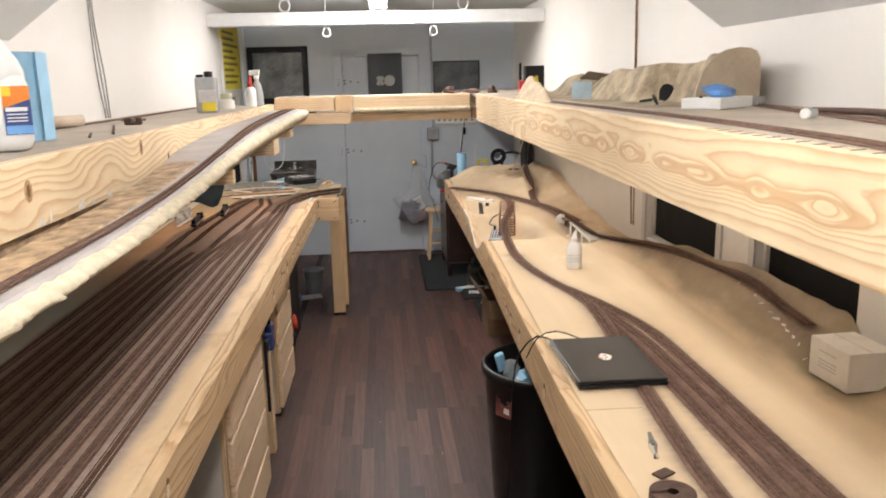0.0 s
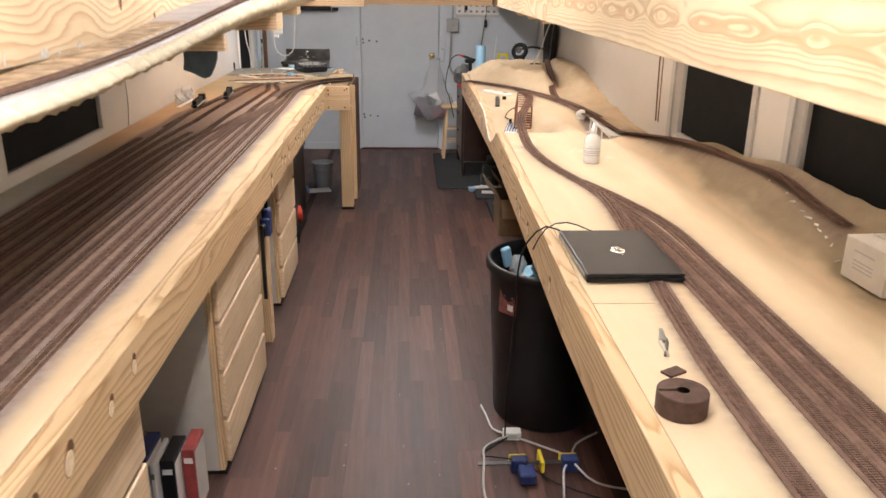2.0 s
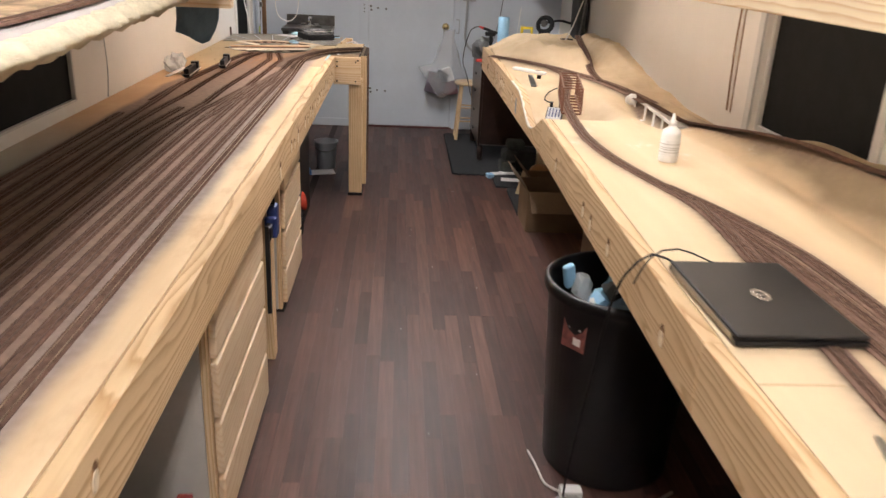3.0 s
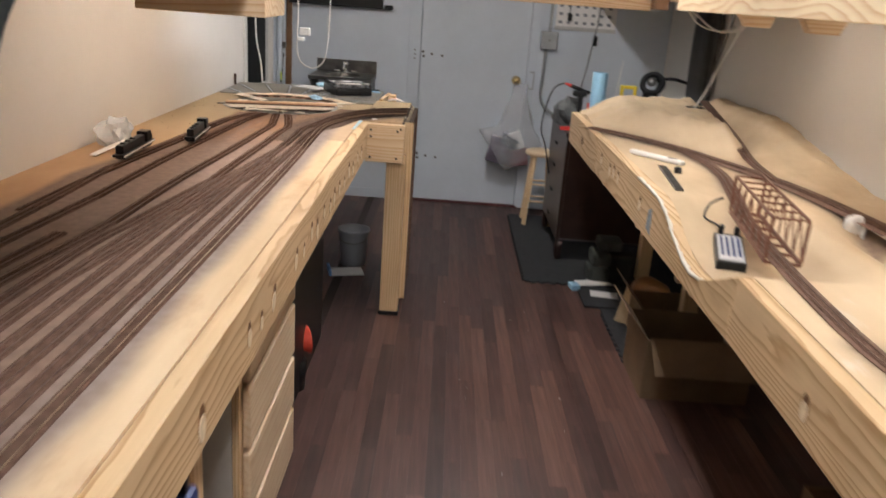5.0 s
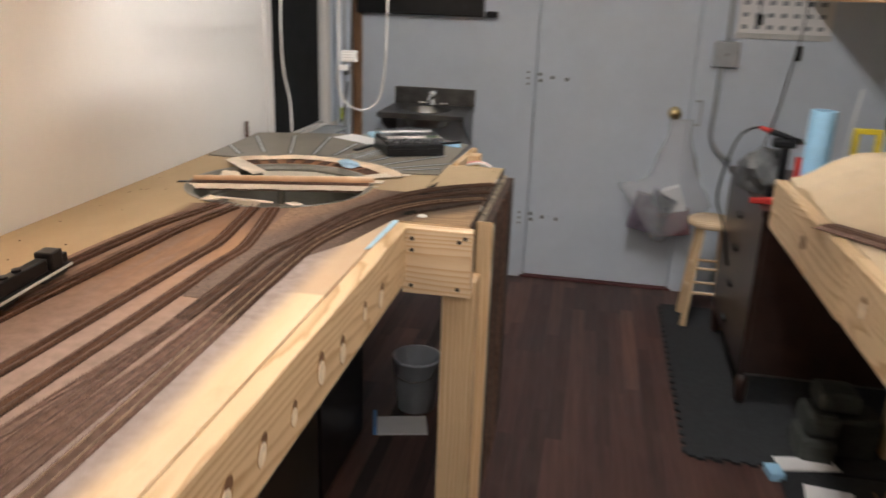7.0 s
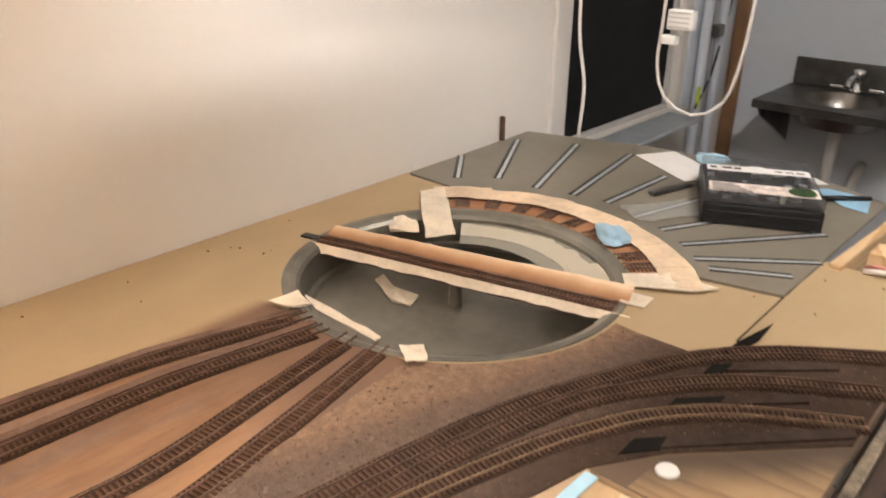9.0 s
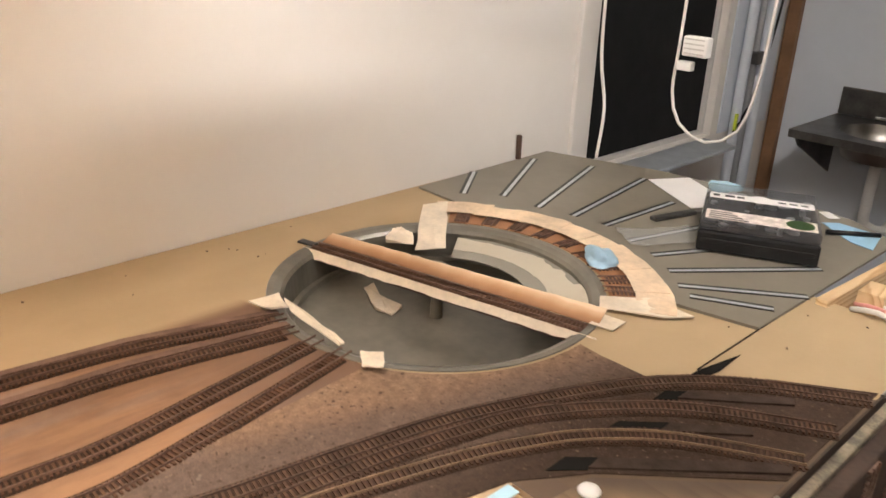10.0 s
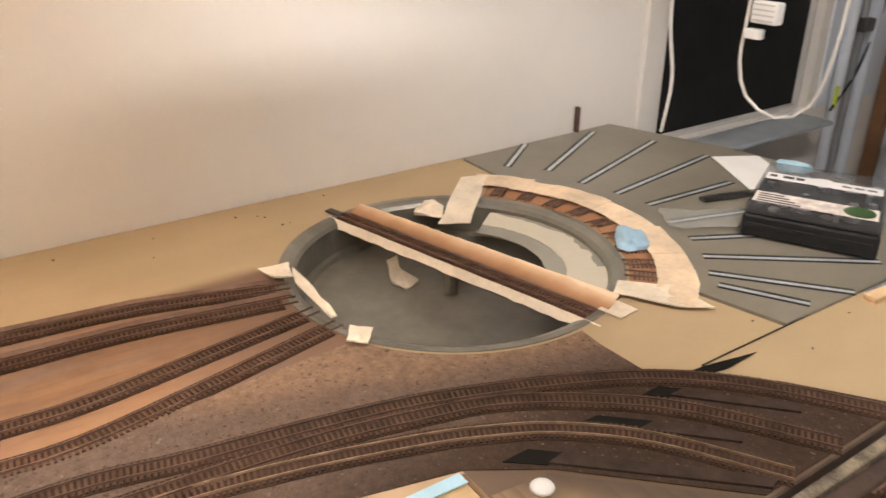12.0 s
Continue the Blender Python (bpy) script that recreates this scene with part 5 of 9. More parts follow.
from_arrays("plaster_lip", *plaster_lip(GORGE[3:11] + [(5.52, 0.946)], 0.945, 0.955, 8), plain("white_plaster", (0.80, 0.76, 0.68), 0.7, var=0.08, scale=20), rt, "white plaster along the cut edge").data.shade_smooth()
terrain = heightfield("terrain_top", lambda y: edge_x(y) + (0.0415 if y > 2.39 else 0.0402), XR - 0.004, -1.6, 7.19, 90, 520, hz, M_TERRAIN, 0.80, "sculpted tan top", rt)
part("back_rail", box(XR - 0.05, XR - 0.006, -1.6, 7.2, 0.735, 0.799), M_PINE_Y, rt)
for i in range(12):
    y = -1.4 + i * 0.7
    part("joist", box(0.99, XR - 0.052, y, y + 0.038, 0.735, 0.799), M_PINE_X, rt)
for y in (-1.4, 0.8, 3.9, 6.2, 7.08):
    for x in (1.42, 1.66):
        part("leg", box(x, x + 0.07, y, y + 0.07, 0.0, 0.734, bev=0.003), M_PINE_Z, rt)
for i, y in enumerate((2.62, 3.15, 3.39, 3.51, 4.06, 5.46, 5.85, 5.94, 6.02, 6.22)):
    plug(edge_x(y) - 0.0006 * (2.4 < y < 4.5), -1, y, (0.845 if y < 4.5 else 0.872) + 0.005 * math.sin(i * 2.1), rt)
bm = bmesh.new()
cyl(bm, 0, 0, -0.001, 0.002, 0.02, n=20, m=pose(0.946, 6.75, 0.86, 0, -90))
part("knot", bm, M_HOLE, rt, "dark knot")
part("paint_mark", prism([(0.0, 0.0), (0.06, 0.01), (0.05, 0.075), (0.01, 0.09)], 0, 0.001), plain("blue_grey_smear", (0.30, 0.36, 0.44), 0.6, var=0.4, scale=60), rt, "blue-grey paint smear").matrix_basis = pose(0.9475, 5.28, 0.805, 90, 0, 90) @ pose(0, 0, 0)

def on(p, dz=0.0015):
    return [(x, y, hz(x, y) + dz) for x, y in p]


LINES = [([(1.062, 4.12), (1.075, 3.90), (1.105, 3.70), (1.150, 3.50), (1.190, 3.32), (1.213, 3.10), (1.225, 2.80), (1.231, 2.40), (1.232, 1.90), (1.232, 0.6), (1.232, -1.5)], "brown model main line across the pale plywood", 0.0505),
         ([(1.180, 3.38), (1.235, 3.10), (1.272, 2.75), (1.282, 2.30), (1.282, 1.90), (1.282, 0.6), (1.282, -1.5)], "brown model main line across the pale plywood", 0.0505),
         ([(1.165, 3.46), (1.250, 3.20), (1.322, 2.88), (1.333, 2.50), (1.333, 1.90), (1.333, 0.6), (1.333, -1.5)], "brown model main line across the pale plywood", 0.0505),
         ([(1.203, 3.28), (1.195, 2.99), (1.150, 2.50), (1.115, 2.06), (1.102, 1.70), (1.098, 0.6), (1.098, -1.5)], "brown model siding beside the laptop", 0.050)]
for i, (p, lab, w) in enumerate(LINES):
    track(on(p, 0.0012 + 0.0009 * i), lab, bed=w)
track([(1.062, 4.12, 0.947), (1.066, 4.25, 0.947), (1.088, 4.56, 0.949), (1.13, 4.92, 0.951), (1.186, 5.173, 0.951), (1.237, 5.393, 0.950), (1.285, 5.62, 0.949), (1.302, 5.80, 0.949), (1.295, 5.95, 0.949), (1.265, 6.16, 0.949)], "brown model line over the truss bridge", bed=0.050)
BACK = [(0.952, 6.615), (1.076, 6.473), (1.243, 6.233), (1.364, 5.955), (1.455, 5.70), (1.515, 5.45), (1.552, 5.15), (1.566, 4.95)]
track([(x, y, 0.949) for x, y in BACK], "brown model line from the table end", bed=0.098)
bank_line = spline([(1.566, 4.95, 0), (1.575, 4.6, 0), (1.605, 4.3, 0), (1.655, 3.92, 0), (1.70, 3.60, 0), (1.74, 3.2, 0), (1.735, 2.85, 0), (1.70, 2.52, 0)], 0.09)
track([(q.x, q.y, max(0.952, hz(q.x, q.y) + 0.004, hz(q.x - 0.02, q.y) + 0.003, hz(q.x + 0.02, q.y) + 0.003)) for q in bank_line], "brown model line climbing along the bank", bed=0.042)
track([(1.47, 5.62, 0.953), (1.495, 5.95, 0.965), (1.56, 6.35, 0.995), (1.61, 6.80, 1.035), (1.655, 7.15, 1.06)], "brown model spur over the hill", bed=0.048)

def spray_round(ob, lines, reach=0.020):
    """Stores how much brown overspray has settled on each point beside the lines."""
    me = ob.data
    co = np.empty(len(me.vertices) * 3, np.float32)
    me.vertices.foreach_get("co", co)
    co = co.reshape(-1, 3)[:, :2]
    best = np.full(len(co), 9.0, np.float32)
    for pts, half in lines:
        for q in spline([(x, y, 0) for x, y in pts], 0.035):
            near = np.nonzero(np.abs(co[:, 1] - q.y) < 0.12)[0]
            d = np.hypot(co[near, 0] - q.x, co[near, 1] - q.y) - half
            best[near] = np.minimum(best[near], d)
    me.attributes.new("spray", "FLOAT", "POINT").data.foreach_set("value", np.exp(-np.maximum(best, 0) / reach) * 0.85)


spray_round(terrain, [(p, w / 2) for p, lab, w in LINES] + [(BACK, 0.049), ([(q.x, q.y) for q in bank_line], 0.022), ([(1.237, 5.393), (1.302, 5.80), (1.265, 6.16)], 0.025)])
# white flakes where the bank's skin is torn
for i, (x, y) in enumerate(((1.640, 2.44), (1.648, 2.49), (1.655, 2.53), (1.664, 2.575), (1.672, 2.61), (1.678, 2.66), (1.686, 2.72), (1.694, 2.80), (1.702, 2.87), (1.712, 3.03))):
    bm = bmesh.new()
    sheet(bm, [(0.0, 0.0), (0.004 + 0.002 * (i % 3), 0.002), (0.006, 0.016 + 0.007 * (i % 2)), (0.001, 0.012)], 0.0, 0.0015, 0.003)
    part("plaster_flake", bm, M_PAPER, rt, "white torn plaster flake").matrix_basis = pose(x, y, hz(x + 0.005, y + 0.01) + 0.002, 6, -26, 24 * i - 60)

KNOTS_WEST = ((3.34, 1.551, 0.013, 0.023), (3.02, 1.614, 0.016, 0.028), (2.165, 1.586, 0.020, 0.026), (4.6, 1.585, 0.012, 0.012))
# ---- upper left deck (west) ----
M_DRIP = plain("dried_plaster", (0.76, 0.70, 0.62), 0.7, var=0.15, scale=60)
ud = thing("upper_deck", (0, 0, 0), "shoulder-high pine shelf deck with tan top", "shelf deck", "upper decks")
part("front_beam", box(-0.413, -0.375, -1.6, 5.52, 1.494, 1.657, bev=0.003), M_PINE_BIG, ud, "wide figured pine board")
part("front_beam", box(-0.410, -0.378, 5.523, 6.30, 1.53, 1.66, bev=0.003), M_PINE_Y, ud)
part("deck", box(XL + 0.003, -0.415, -1.6, 6.34, 1.635, 1.653), M_DECK, ud, "tan painted sheet")
for i in range(7):
    y = -1.2 + i * 0.9
    part("bracket", box(XL + 0.004, -0.416, y, y + 0.038, 1.54, 1.634), M_PINE_X, ud)
def knot(x, side, y, z, w, h, parent):
    """A resinous knot: a brown oval with a dark heart."""
    def oval(a, b, t):
        return prism([(a * math.cos(k), b * math.sin(k)) for k in [2 * math.pi * i / 16 for i in range(16)]], 0.0, t)
    p = part("knot", oval(w, h, 0.0006), M_PLUGRIM, parent, "brown knot")
    p.matrix_basis = pose(x, y, z, 90, 0, 90 * side) @ pose(0, 0, -0.0002)
    part("knot_heart", oval(w * 0.45, h * 0.6, 0.0010), M_HOLE, p)


for y, z, w, h in KNOTS_WEST:
    knot(-0.375, 1, y, z, w, h, ud)
for y, w, h in ((2.20, 0.030, 0.022), (2.26, 0.012, 0.034), (2.44, 0.045, 0.030), (2.54, 0.014, 0.018), (2.66, 0.036, 0.026), (2.80, 0.020, 0.016), (2.93, 0.028, 0.020)):
    part("plaster_drip", prism([(0.0, 0.0), (w, 0.002), (w * 0.9, h * 0.7), (w * 0.6, h), (w * 0.35, h * 0.6), (0.002, h * 0.8)], 0.0, 0.0012), M_DRIP, ud, "dried white plaster drip").matrix_basis = pose(-0.375, y, 1.4965, 90, 0, 90)
# ramp with spray-foam edge
def zramp(y):
    return 1.482 + 0.112 * smooth01(1.75, 4.45, y) + 0.010 * min(1.7, max(0.0, y - 4.2))


rp = thing("track_ramp", (0, 0, 0), "climbing track ramp with ragged yellow foam edge below the shelf", "track ramp")
def ramp_body(xa, xb, ztop, zbot, y0, y1, n, ragged, seed):
    rnd = random.Random(seed)
    v, f = [], []
    for i in range(n + 1):
        y = y0 + (y1 - y0) * i / n
        j = rnd.uniform(-1, 1) * ragged
        zt, zb = ztop(y), zbot(y)
        xi = xa(y) if callable(xa) else xa
        sec = [(xi, zt), (xb - 0.02 + j, zt + 0.004 + rnd.uniform(0, 1) * ragged * 0.35), (xb + j, zt - 0.012), (xb + j * 0.6 - 0.004, (zt + zb) / 2), (xb - 0.03 + j * 0.4, zb + rnd.uniform(-1, 1) * ragged * 0.4), (xi, zb)]
        v += [(x, y, z) for x, z in sec]
    m = 6
    for i in range(n):
        a, b = m * i, m * i + m
        for k in range(m):
            f.append((a + k, b + k, b + (k + 1) % m, a + (k + 1) % m))
    f += [tuple(range(m)), tuple(range(m * n + m - 1, m * n - 1, -1))]
    return v, f


def zbase(y):
    return zramp(y) - 0.034 - 0.038 * smooth01(2.4, 4.4, y)


ob = from_arrays("foam_edge", *ramp_body(-0.19, -0.118, zramp, lambda y: zbase(y), -1.6, 6.15, 420, 0.013, 11), M_FOAM, rp, "ragged yellow expanding foam")
ob.data.shade_smooth()
M_PALE = plain("pale_primed_board", (0.40, 0.36, 0.34), 0.6, var=0.12, scale=7)
from_arrays("ramp_board", *ramp_body(lambda y: -0.322 - 0.05 * smooth01(2.9, 3.5, y), -0.142, lambda y: zramp(y) + 0.0056, lambda y: zramp(y) - 0.02, -1.6, 6.15, 120, 0.002, 12), M_PALE, rp, "pale ramp board")
M_BARE = plain("bare_fibre_board", (0.44, 0.31, 0.19), 0.75, var=0.45, scale=22, bumps=0.4)
from_arrays("inner_strip", *ramp_body(lambda y: -0.326 + 0.010 * noise.noise(Vector((y * 6, 0, 0))), -0.205, lambda y: zramp(y) + 0.0078, lambda y: zramp(y) + 0.0061, -1.6, 3.15, 140, 0.005, 31), M_BARE, rp, "bare brown board strip")
part("backing_strip", box(-0.405, -0.392, -1.6, 3.12, 1.452, 1.4925), M_BARE, rp, "bare brown board strip")
for y0, y1, z0 in ((3.30, 3.34, 1.445), (4.43, 4.62, 1.447), (5.17, 5.32, 1.487)):
    part("cleat", box(-0.40, -0.135, y0, y1, z0, zbase(y0) - 0.002, bev=0.003), M_PINE_X, rp, "pine cleat under the ramp")
ys = [-1.5 + 0.19 * i for i in range(41)]
track([(-0.203 + 0.026 * smooth01(1.7, 2.6, y) - 0.085 * smooth01(2.9, 5.6, y), y, zramp(y) + 0.0120) for y in ys], "grey-brown model track on the ramp", bed=0.024)
track([(-0.178 - 0.036 * smooth01(3.2, 5.6, y), y, zramp(y) + 0.0126) for y in ys if y > 3.1], "grey-brown model track on the ramp", bed=0.024)

# cross beam between the upper decks
cb = thing("cross_beam", (0, 6.35, 0), "doubled pine beam across the aisle between the shelf decks", "beam")
part("upper_board", box(0.205, 1.085, -0.03, 0.01, 1.585, 1.70, bev=0.003), M_PINE_X, cb)
part("upper_board", box(-0.374, 0.07, -0.03, 0.01, 1.60, 1.70, bev=0.003), M_PINE_X, cb)
part("lower_board", box(0.19, 1.10, 0.012, 0.10, 1.512, 1.572, bev=0.003), M_PINE_X, cb)
part("lower_board", box(-0.36, 0.188, -0.05, 0.03, 1.50, 1.585, bev=0.003), M_PINE_X, cb)
part("joint_block", box(0.075, 0.20, -0.045, -0.004, 1.59, 1.712, bev=0.003), M_PINE_Z, cb)
part("deck", box(-0.374, 1.085, 0.012, 0.26, 1.69, 1.706), M_DECK, cb)
part("end_block", box(1.103, 1.160, -0.06, 0.09, 1.52, 1.60, bev=0.003), M_BROWNPOST, cb, "dark stained block")


def lumpy_strip(x0, x1, ya, yb, z0, z1, n, seed):
    """A strip of foam and plaster with an uneven lower edge."""
    rnd = random.Random(seed)
    v, f = [], []
    for i in range(n + 1):
        x = x0 + (x1 - x0) * i / n
        lo = z0 + 0.010 * noise.noise(Vector((x * 9, seed, 0))) + rnd.uniform(-0.002, 0.002)
        bulge = 0.006 * noise.noise(Vector((x * 13, seed, 3)))
        v += [(x, yb, lo), (x, yb, z1), (x, ya - 0.004 + bulge, z1 - 0.004), (x, ya - 0.008 + bulge, (lo + z1) / 2), (x, ya + bulge, lo)]
    for i in range(n):
        p, q = 5 * i, 5 * i + 5
        for k in range(5):
            f.append((p + k, p + (k + 1) % 5, q + (k + 1) % 5, q + k))
    return v, f + [(4, 3, 2, 1, 0), tuple(5 * n + k for k in range(5))]


from_arrays("foam_face", *lumpy_strip(0.206, 1.083, -0.040, -0.031, 1.576, 1.614, 70, 5), M_FOAM, cb, "pale lumpy foam facing").data.shade_smooth()

# ---- upper right deck (east) ----
ur = thing("upper_deck", (0, 0, 0), "shoulder-high shelf deck behind a boldly figured pine board", "shelf deck", "upper decks")
part("front_beam", box(1.085, 1.123, 0.82, 3.97, 1.521, 1.702, bev=0.003), M_PINE_EYES, ur, "wide boldly figured pine board")
part("front_beam", box(1.084, 1.122, 3.973, 5.88, 1.523, 1.703, bev=0.003), M_PINE_BIG, ur, "pine board")
part("front_beam", box(1.23, 1.268, 6.463, 8.58, 1.56, 1.681, bev=0.003), M_PINE_Y, ur, "pine board")
part("deck", box(1.125, XR - 0.004, 0.82, 8.58, 1.682, 1.70), M_DECK, ur, "tan painted sheet")
for y in (0.84, 1.5, 2.4, 3.3, 4.2, 5.1, 6.0):
    part("bracket", box(1.124, XR - 0.005, y, y + 0.038, 1.59, 1.681), M_PINE_X, ur)
for y in (4.42, 4.84, 5.30):
    bm = prism([(0.0, 0.0), (0.11, 0.0), (0.095, -0.034), (0.022, -0.034)], 0.0, 0.038)
    bmesh.ops.transform(bm, matrix=pose(1.126, y + 0.038, 1.524, 90), verts=bm.verts)
    bx(bm, 1.126, 1.236, y, y + 0.038, 1.5245, 1.681)
    part("hanger", bm, M_PINE_X, ur, "tapered pine block under the deck")
for i in range(12):
    part("saw_notch", box(-0.017, 0.017, -0.0016, 0.0016, 0.0003, 0.0012), M_CORK, ur, "shallow saw notch").matrix_basis = pose(1.104, 1.36 + 0.05 * i, 1.702, 0, 0, 24)
track([(1.19, 4.05, 1.7005), (1.215, 3.0, 1.7005), (1.225, 2.3, 1.7005), (1.20, 1.7, 1.7005), (1.16, 1.3, 1.7005), (1.155, 0.84, 1.7005)], "brown model track along the shelf edge", bed=0.062)
track([(1.74, 3.05, 1.7005), (1.62, 2.5, 1.7005), (1.54, 2.1, 1.7005), (1.45, 1.5, 1.7005), (1.43, 0.84, 1.7005)], "brown model track curving off the shelf's back", bed=0.07)
track([(-0.86, -1.5, 1.6535), (-0.86, 3.0, 1.6535), (-0.86, 6.2, 1.6535)], "dark model track along the shelf's back", bed=0.05)


# ---- drawer units under the left table ----
M_SIDE = plain("grey_white_melamine", (0.60, 0.56, 0.51), 0.5, var=0.05)


def drawer_unit(y0, y1, xf, n=4, z1=0.793, label="pale pine drawer unit with four overlapping drawer fronts", depth=0.55):
    u = thing("drawer_unit", (xf, y0, 0), label, "drawer unit", "drawer units under the table")
    w = y1 - y0
    part("side_panel", box(-depth, -0.03, 0.0, 0.018, 0.012, z1), M_SIDE, u, "pale grey melamine side")
    part("side_panel", box(-depth, -0.03, w - 0.018, w, 0.012, z1), M_SIDE, u, "pale grey melamine side")
    part("back_panel", box(-depth, -depth + 0.012, 0.019, w - 0.019, 0.012, z1), M_PLY, u)
    part("face_stile", box(-0.029, -0.010, 0.0, 0.04, 0.012, z1, bev=0.002), M_PINE_Z, u)
    part("face_stile", box(-0.029, -0.010, w - 0.04, w, 0.012, z1, bev=0.002), M_PINE_Z, u)
    part("plinth", box(-depth + 0.02, -0.002, -0.004, w + 0.004, 0.0, 0.011), M_BLACK, u, "black base strip")
    h = (z1 - 0.06) / n
    for i in range(n):
        za = 0.035 + i * h
        d = part("drawer", box(-0.40, -0.010, 0.045, w - 0.045, za + 0.01, za + h - 0.03), M_PLY, u)
        bm = bmesh.new()
        bx(bm, -0.0095, 0.012, 0.022, w - 0.012, za, za + h - 0.016, bev=0.006)
        part("drawer_front", bm, M_DRAWER, d, "pale pine front")
    return u


drawer_unit(2.93, 3.70, -0.157)
drawer_unit(4.46, 5.06, -0.195)
drawer_unit(1.45, 2.18, -0.157)

# boxes and books standing in the gap between two units
for x0, w, y0, d, h, m, lab in ((-0.445, 0.075, 2.62, 0.17, 0.27, M_CARD, "dull brown product box standing on the floor"), (-0.362, 0.045, 2.60, 0.16, 0.285, M_DKBLUE, "dark blue product box standing on the floor"),
                                (-0.312, 0.014, 2.61, 0.16, 0.255, M_WHITE, "thin white box standing on the floor"), (-0.292, 0.045, 2.64, 0.15, 0.25, M_BLACK, "black product box standing on the floor"),
                                (-0.240, 0.040, 2.70, 0.13, 0.250, M_DULLRED, "dull red product box with a pale side standing on the floor")):
    t = thing("product_box", (x0, y0, 0), lab, "box", "boxes between the drawer units")
    part("carton", box(0, w, 0, d, 0.0, h, bev=0.003), m, t)
    part("label_panel", box(w, w + 0.001, d * 0.06, d * 0.94, h * 0.06, h * 0.94), M_GREYFRAME if m is M_DULLRED else M_PAPER, t, "pale printed side")
    part("label_panel", box(w * 0.15, w * 0.85, -0.001, -0.0002, h * 0.80, h * 0.88), M_PAPER if m is not M_WHITE else M_GREEN, t, "plain print bar")
for x, y, m, lab in ((-0.20, 2.42, plain("teal_plastic", (0.05, 0.35, 0.33), 0.4), "teal plastic reel on the floor"), (-0.20, 2.51, M_BLUE, "blue plastic reel on the floor")):
    t = thing("plastic_reel", (x, y, 0.07), lab, "reel")
    bm = bmesh.new()
    for z in (-0.02, 0.016):
        cyl(bm, 0, 0, z, z + 0.004, 0.07, n=28, m=pose(0, 0, 0, 90, 0, 20))
    part("flanges", bm, m, t, smooth=False)
    bm = bmesh.new()
    cyl(bm, 0, 0, -0.0155, 0.0155, 0.045, n=24, m=pose(0, 0, 0, 90, 0, 20))
    part("core", bm, M_WHITE, t)

# clamp hanging between the units, dark things under the far part
t = thing("spring_clamp", (-0.135, 3.86, 0.60), "dark blue clamp hanging at the table's edge", "clamp")
t.matrix_basis = t.matrix_basis @ Matrix.Diagonal((1.25, 1.25, 1.25, 1))
part("jaw", box(-0.015, 0.015, -0.03, 0.02, 0.0, 0.10, bev=0.008), M_DKBLUE, t)
part("bar", box(-0.006, 0.006, -0.12, -0.106, -0.20, 0.07, bev=0.001), M_BLACK, t)
part("jaw_arm", box(-0.008, 0.008, -0.105, -0.056, 0.02, 0.06, bev=0.004), M_BLACK, t)
part("hook", box(-0.006, 0.006, -0.01, 0.004, 0.10, 0.155, bev=0.001), M_BLACK, t)
part("grip", box(-0.018, 0.018, -0.055, -0.031, 0.01, 0.075, bev=0.008), M_DKBLUE, t)
t = thing("storage_crate", (-0.52, 5.62, 0), "large black storage crate on the floor under the table", "crate")
part("body", box(-0.27, 0.27, -0.42, 0.42, 0.0, 0.56, bev=0.012), M_BLACK, t)
part("lid", box(-0.28, 0.28, -0.43, 0.43, 0.561, 0.60, bev=0.01), M_BLACK, t)
t = thing("storage_crate", (-0.60, 6.60, 0), "black storage bin on the floor under the table", "crate")
part("body", box(-0.22, 0.22, -0.20, 0.25, 0.0, 0.62, bev=0.012), M_BLACK, t)
part("lid", box(-0.23, 0.23, -0.21, 0.26, 0.621, 0.65, bev=0.01), M_BLACK, t)
t = thing("funnel", (-0.285, 5.545, 0.0), "orange plastic funnel lying on a black tub", "funnel")
bm = lathe([(0.03, 0.0), (0.050, 0.0), (0.056, 0.115), (0.0, 0.115)], 24)
part("tub", bm, M_BLACK, t, "black round tub", True)
bm = lathe([(0.018, 0.0), (0.022, 0.05), (0.055, 0.115), (0.058, 0.12), (0.05, 0.115), (0.017, 0.05)], 28, True)
bmesh.ops.transform(bm, matrix=pose(-0.06, 0.02, 0.172, 0, 88, 30), verts=bm.verts)
part("cone", bm, M_ORANGE, t, "orange cone", True)

# white bucket and paper
t = thing("plastic_bucket", (-0.235, 7.06, 0), "translucent white plastic bucket on the floor behind the table leg", "bucket")
bm = lathe([(0.0, 0.0), (0.068, 0.0), (0.084, 0.20), (0.092, 0.202), (0.092, 0.211), (0.081, 0.211), (0.065, 0.006), (0.0, 0.006)], 36, True)
part("shell", bm, plain("translucent_bucket", (0.55, 0.57, 0.60), 0.4, var=0.06), t, "", True)
tube("handle", [(0.088, 0, 0.20), (0.07, -0.07, 0.16), (0, -0.098, 0.145), (-0.07, -0.07, 0.16), (-0.088, 0, 0.20)], 0.0025, M_STEEL, t)
t = thing("paper_packet", (-0.25, 6.90, 0.0), "white packet with a blue end lying on the floor", "packet", rz=15)
part("sheet", box(-0.09, 0.09, -0.06, 0.06, 0.0, 0.008, bev=0.002), M_PAPER, t)
part("blue_end", box(-0.105, -0.091, -0.06, 0.06, 0.0, 0.035, bev=0.004), M_BLUE, t, "blue end")

# sink on the end wall
sk = thing("hand_sink", (-0.51, YD, 0.0), "small dark steel wall-hung hand sink with splashback", "sink")
part("splashback", box(-0.215, 0.22, -0.012, -0.002, 0.925, 1.015, bev=0.003), M_DARKSTEEL, sk)
def sink_top():
    return holed_slab(-0.215, 0.22, -0.375, -0.0125, 0.0, -0.19, 0.125, 0.900, 0.925)


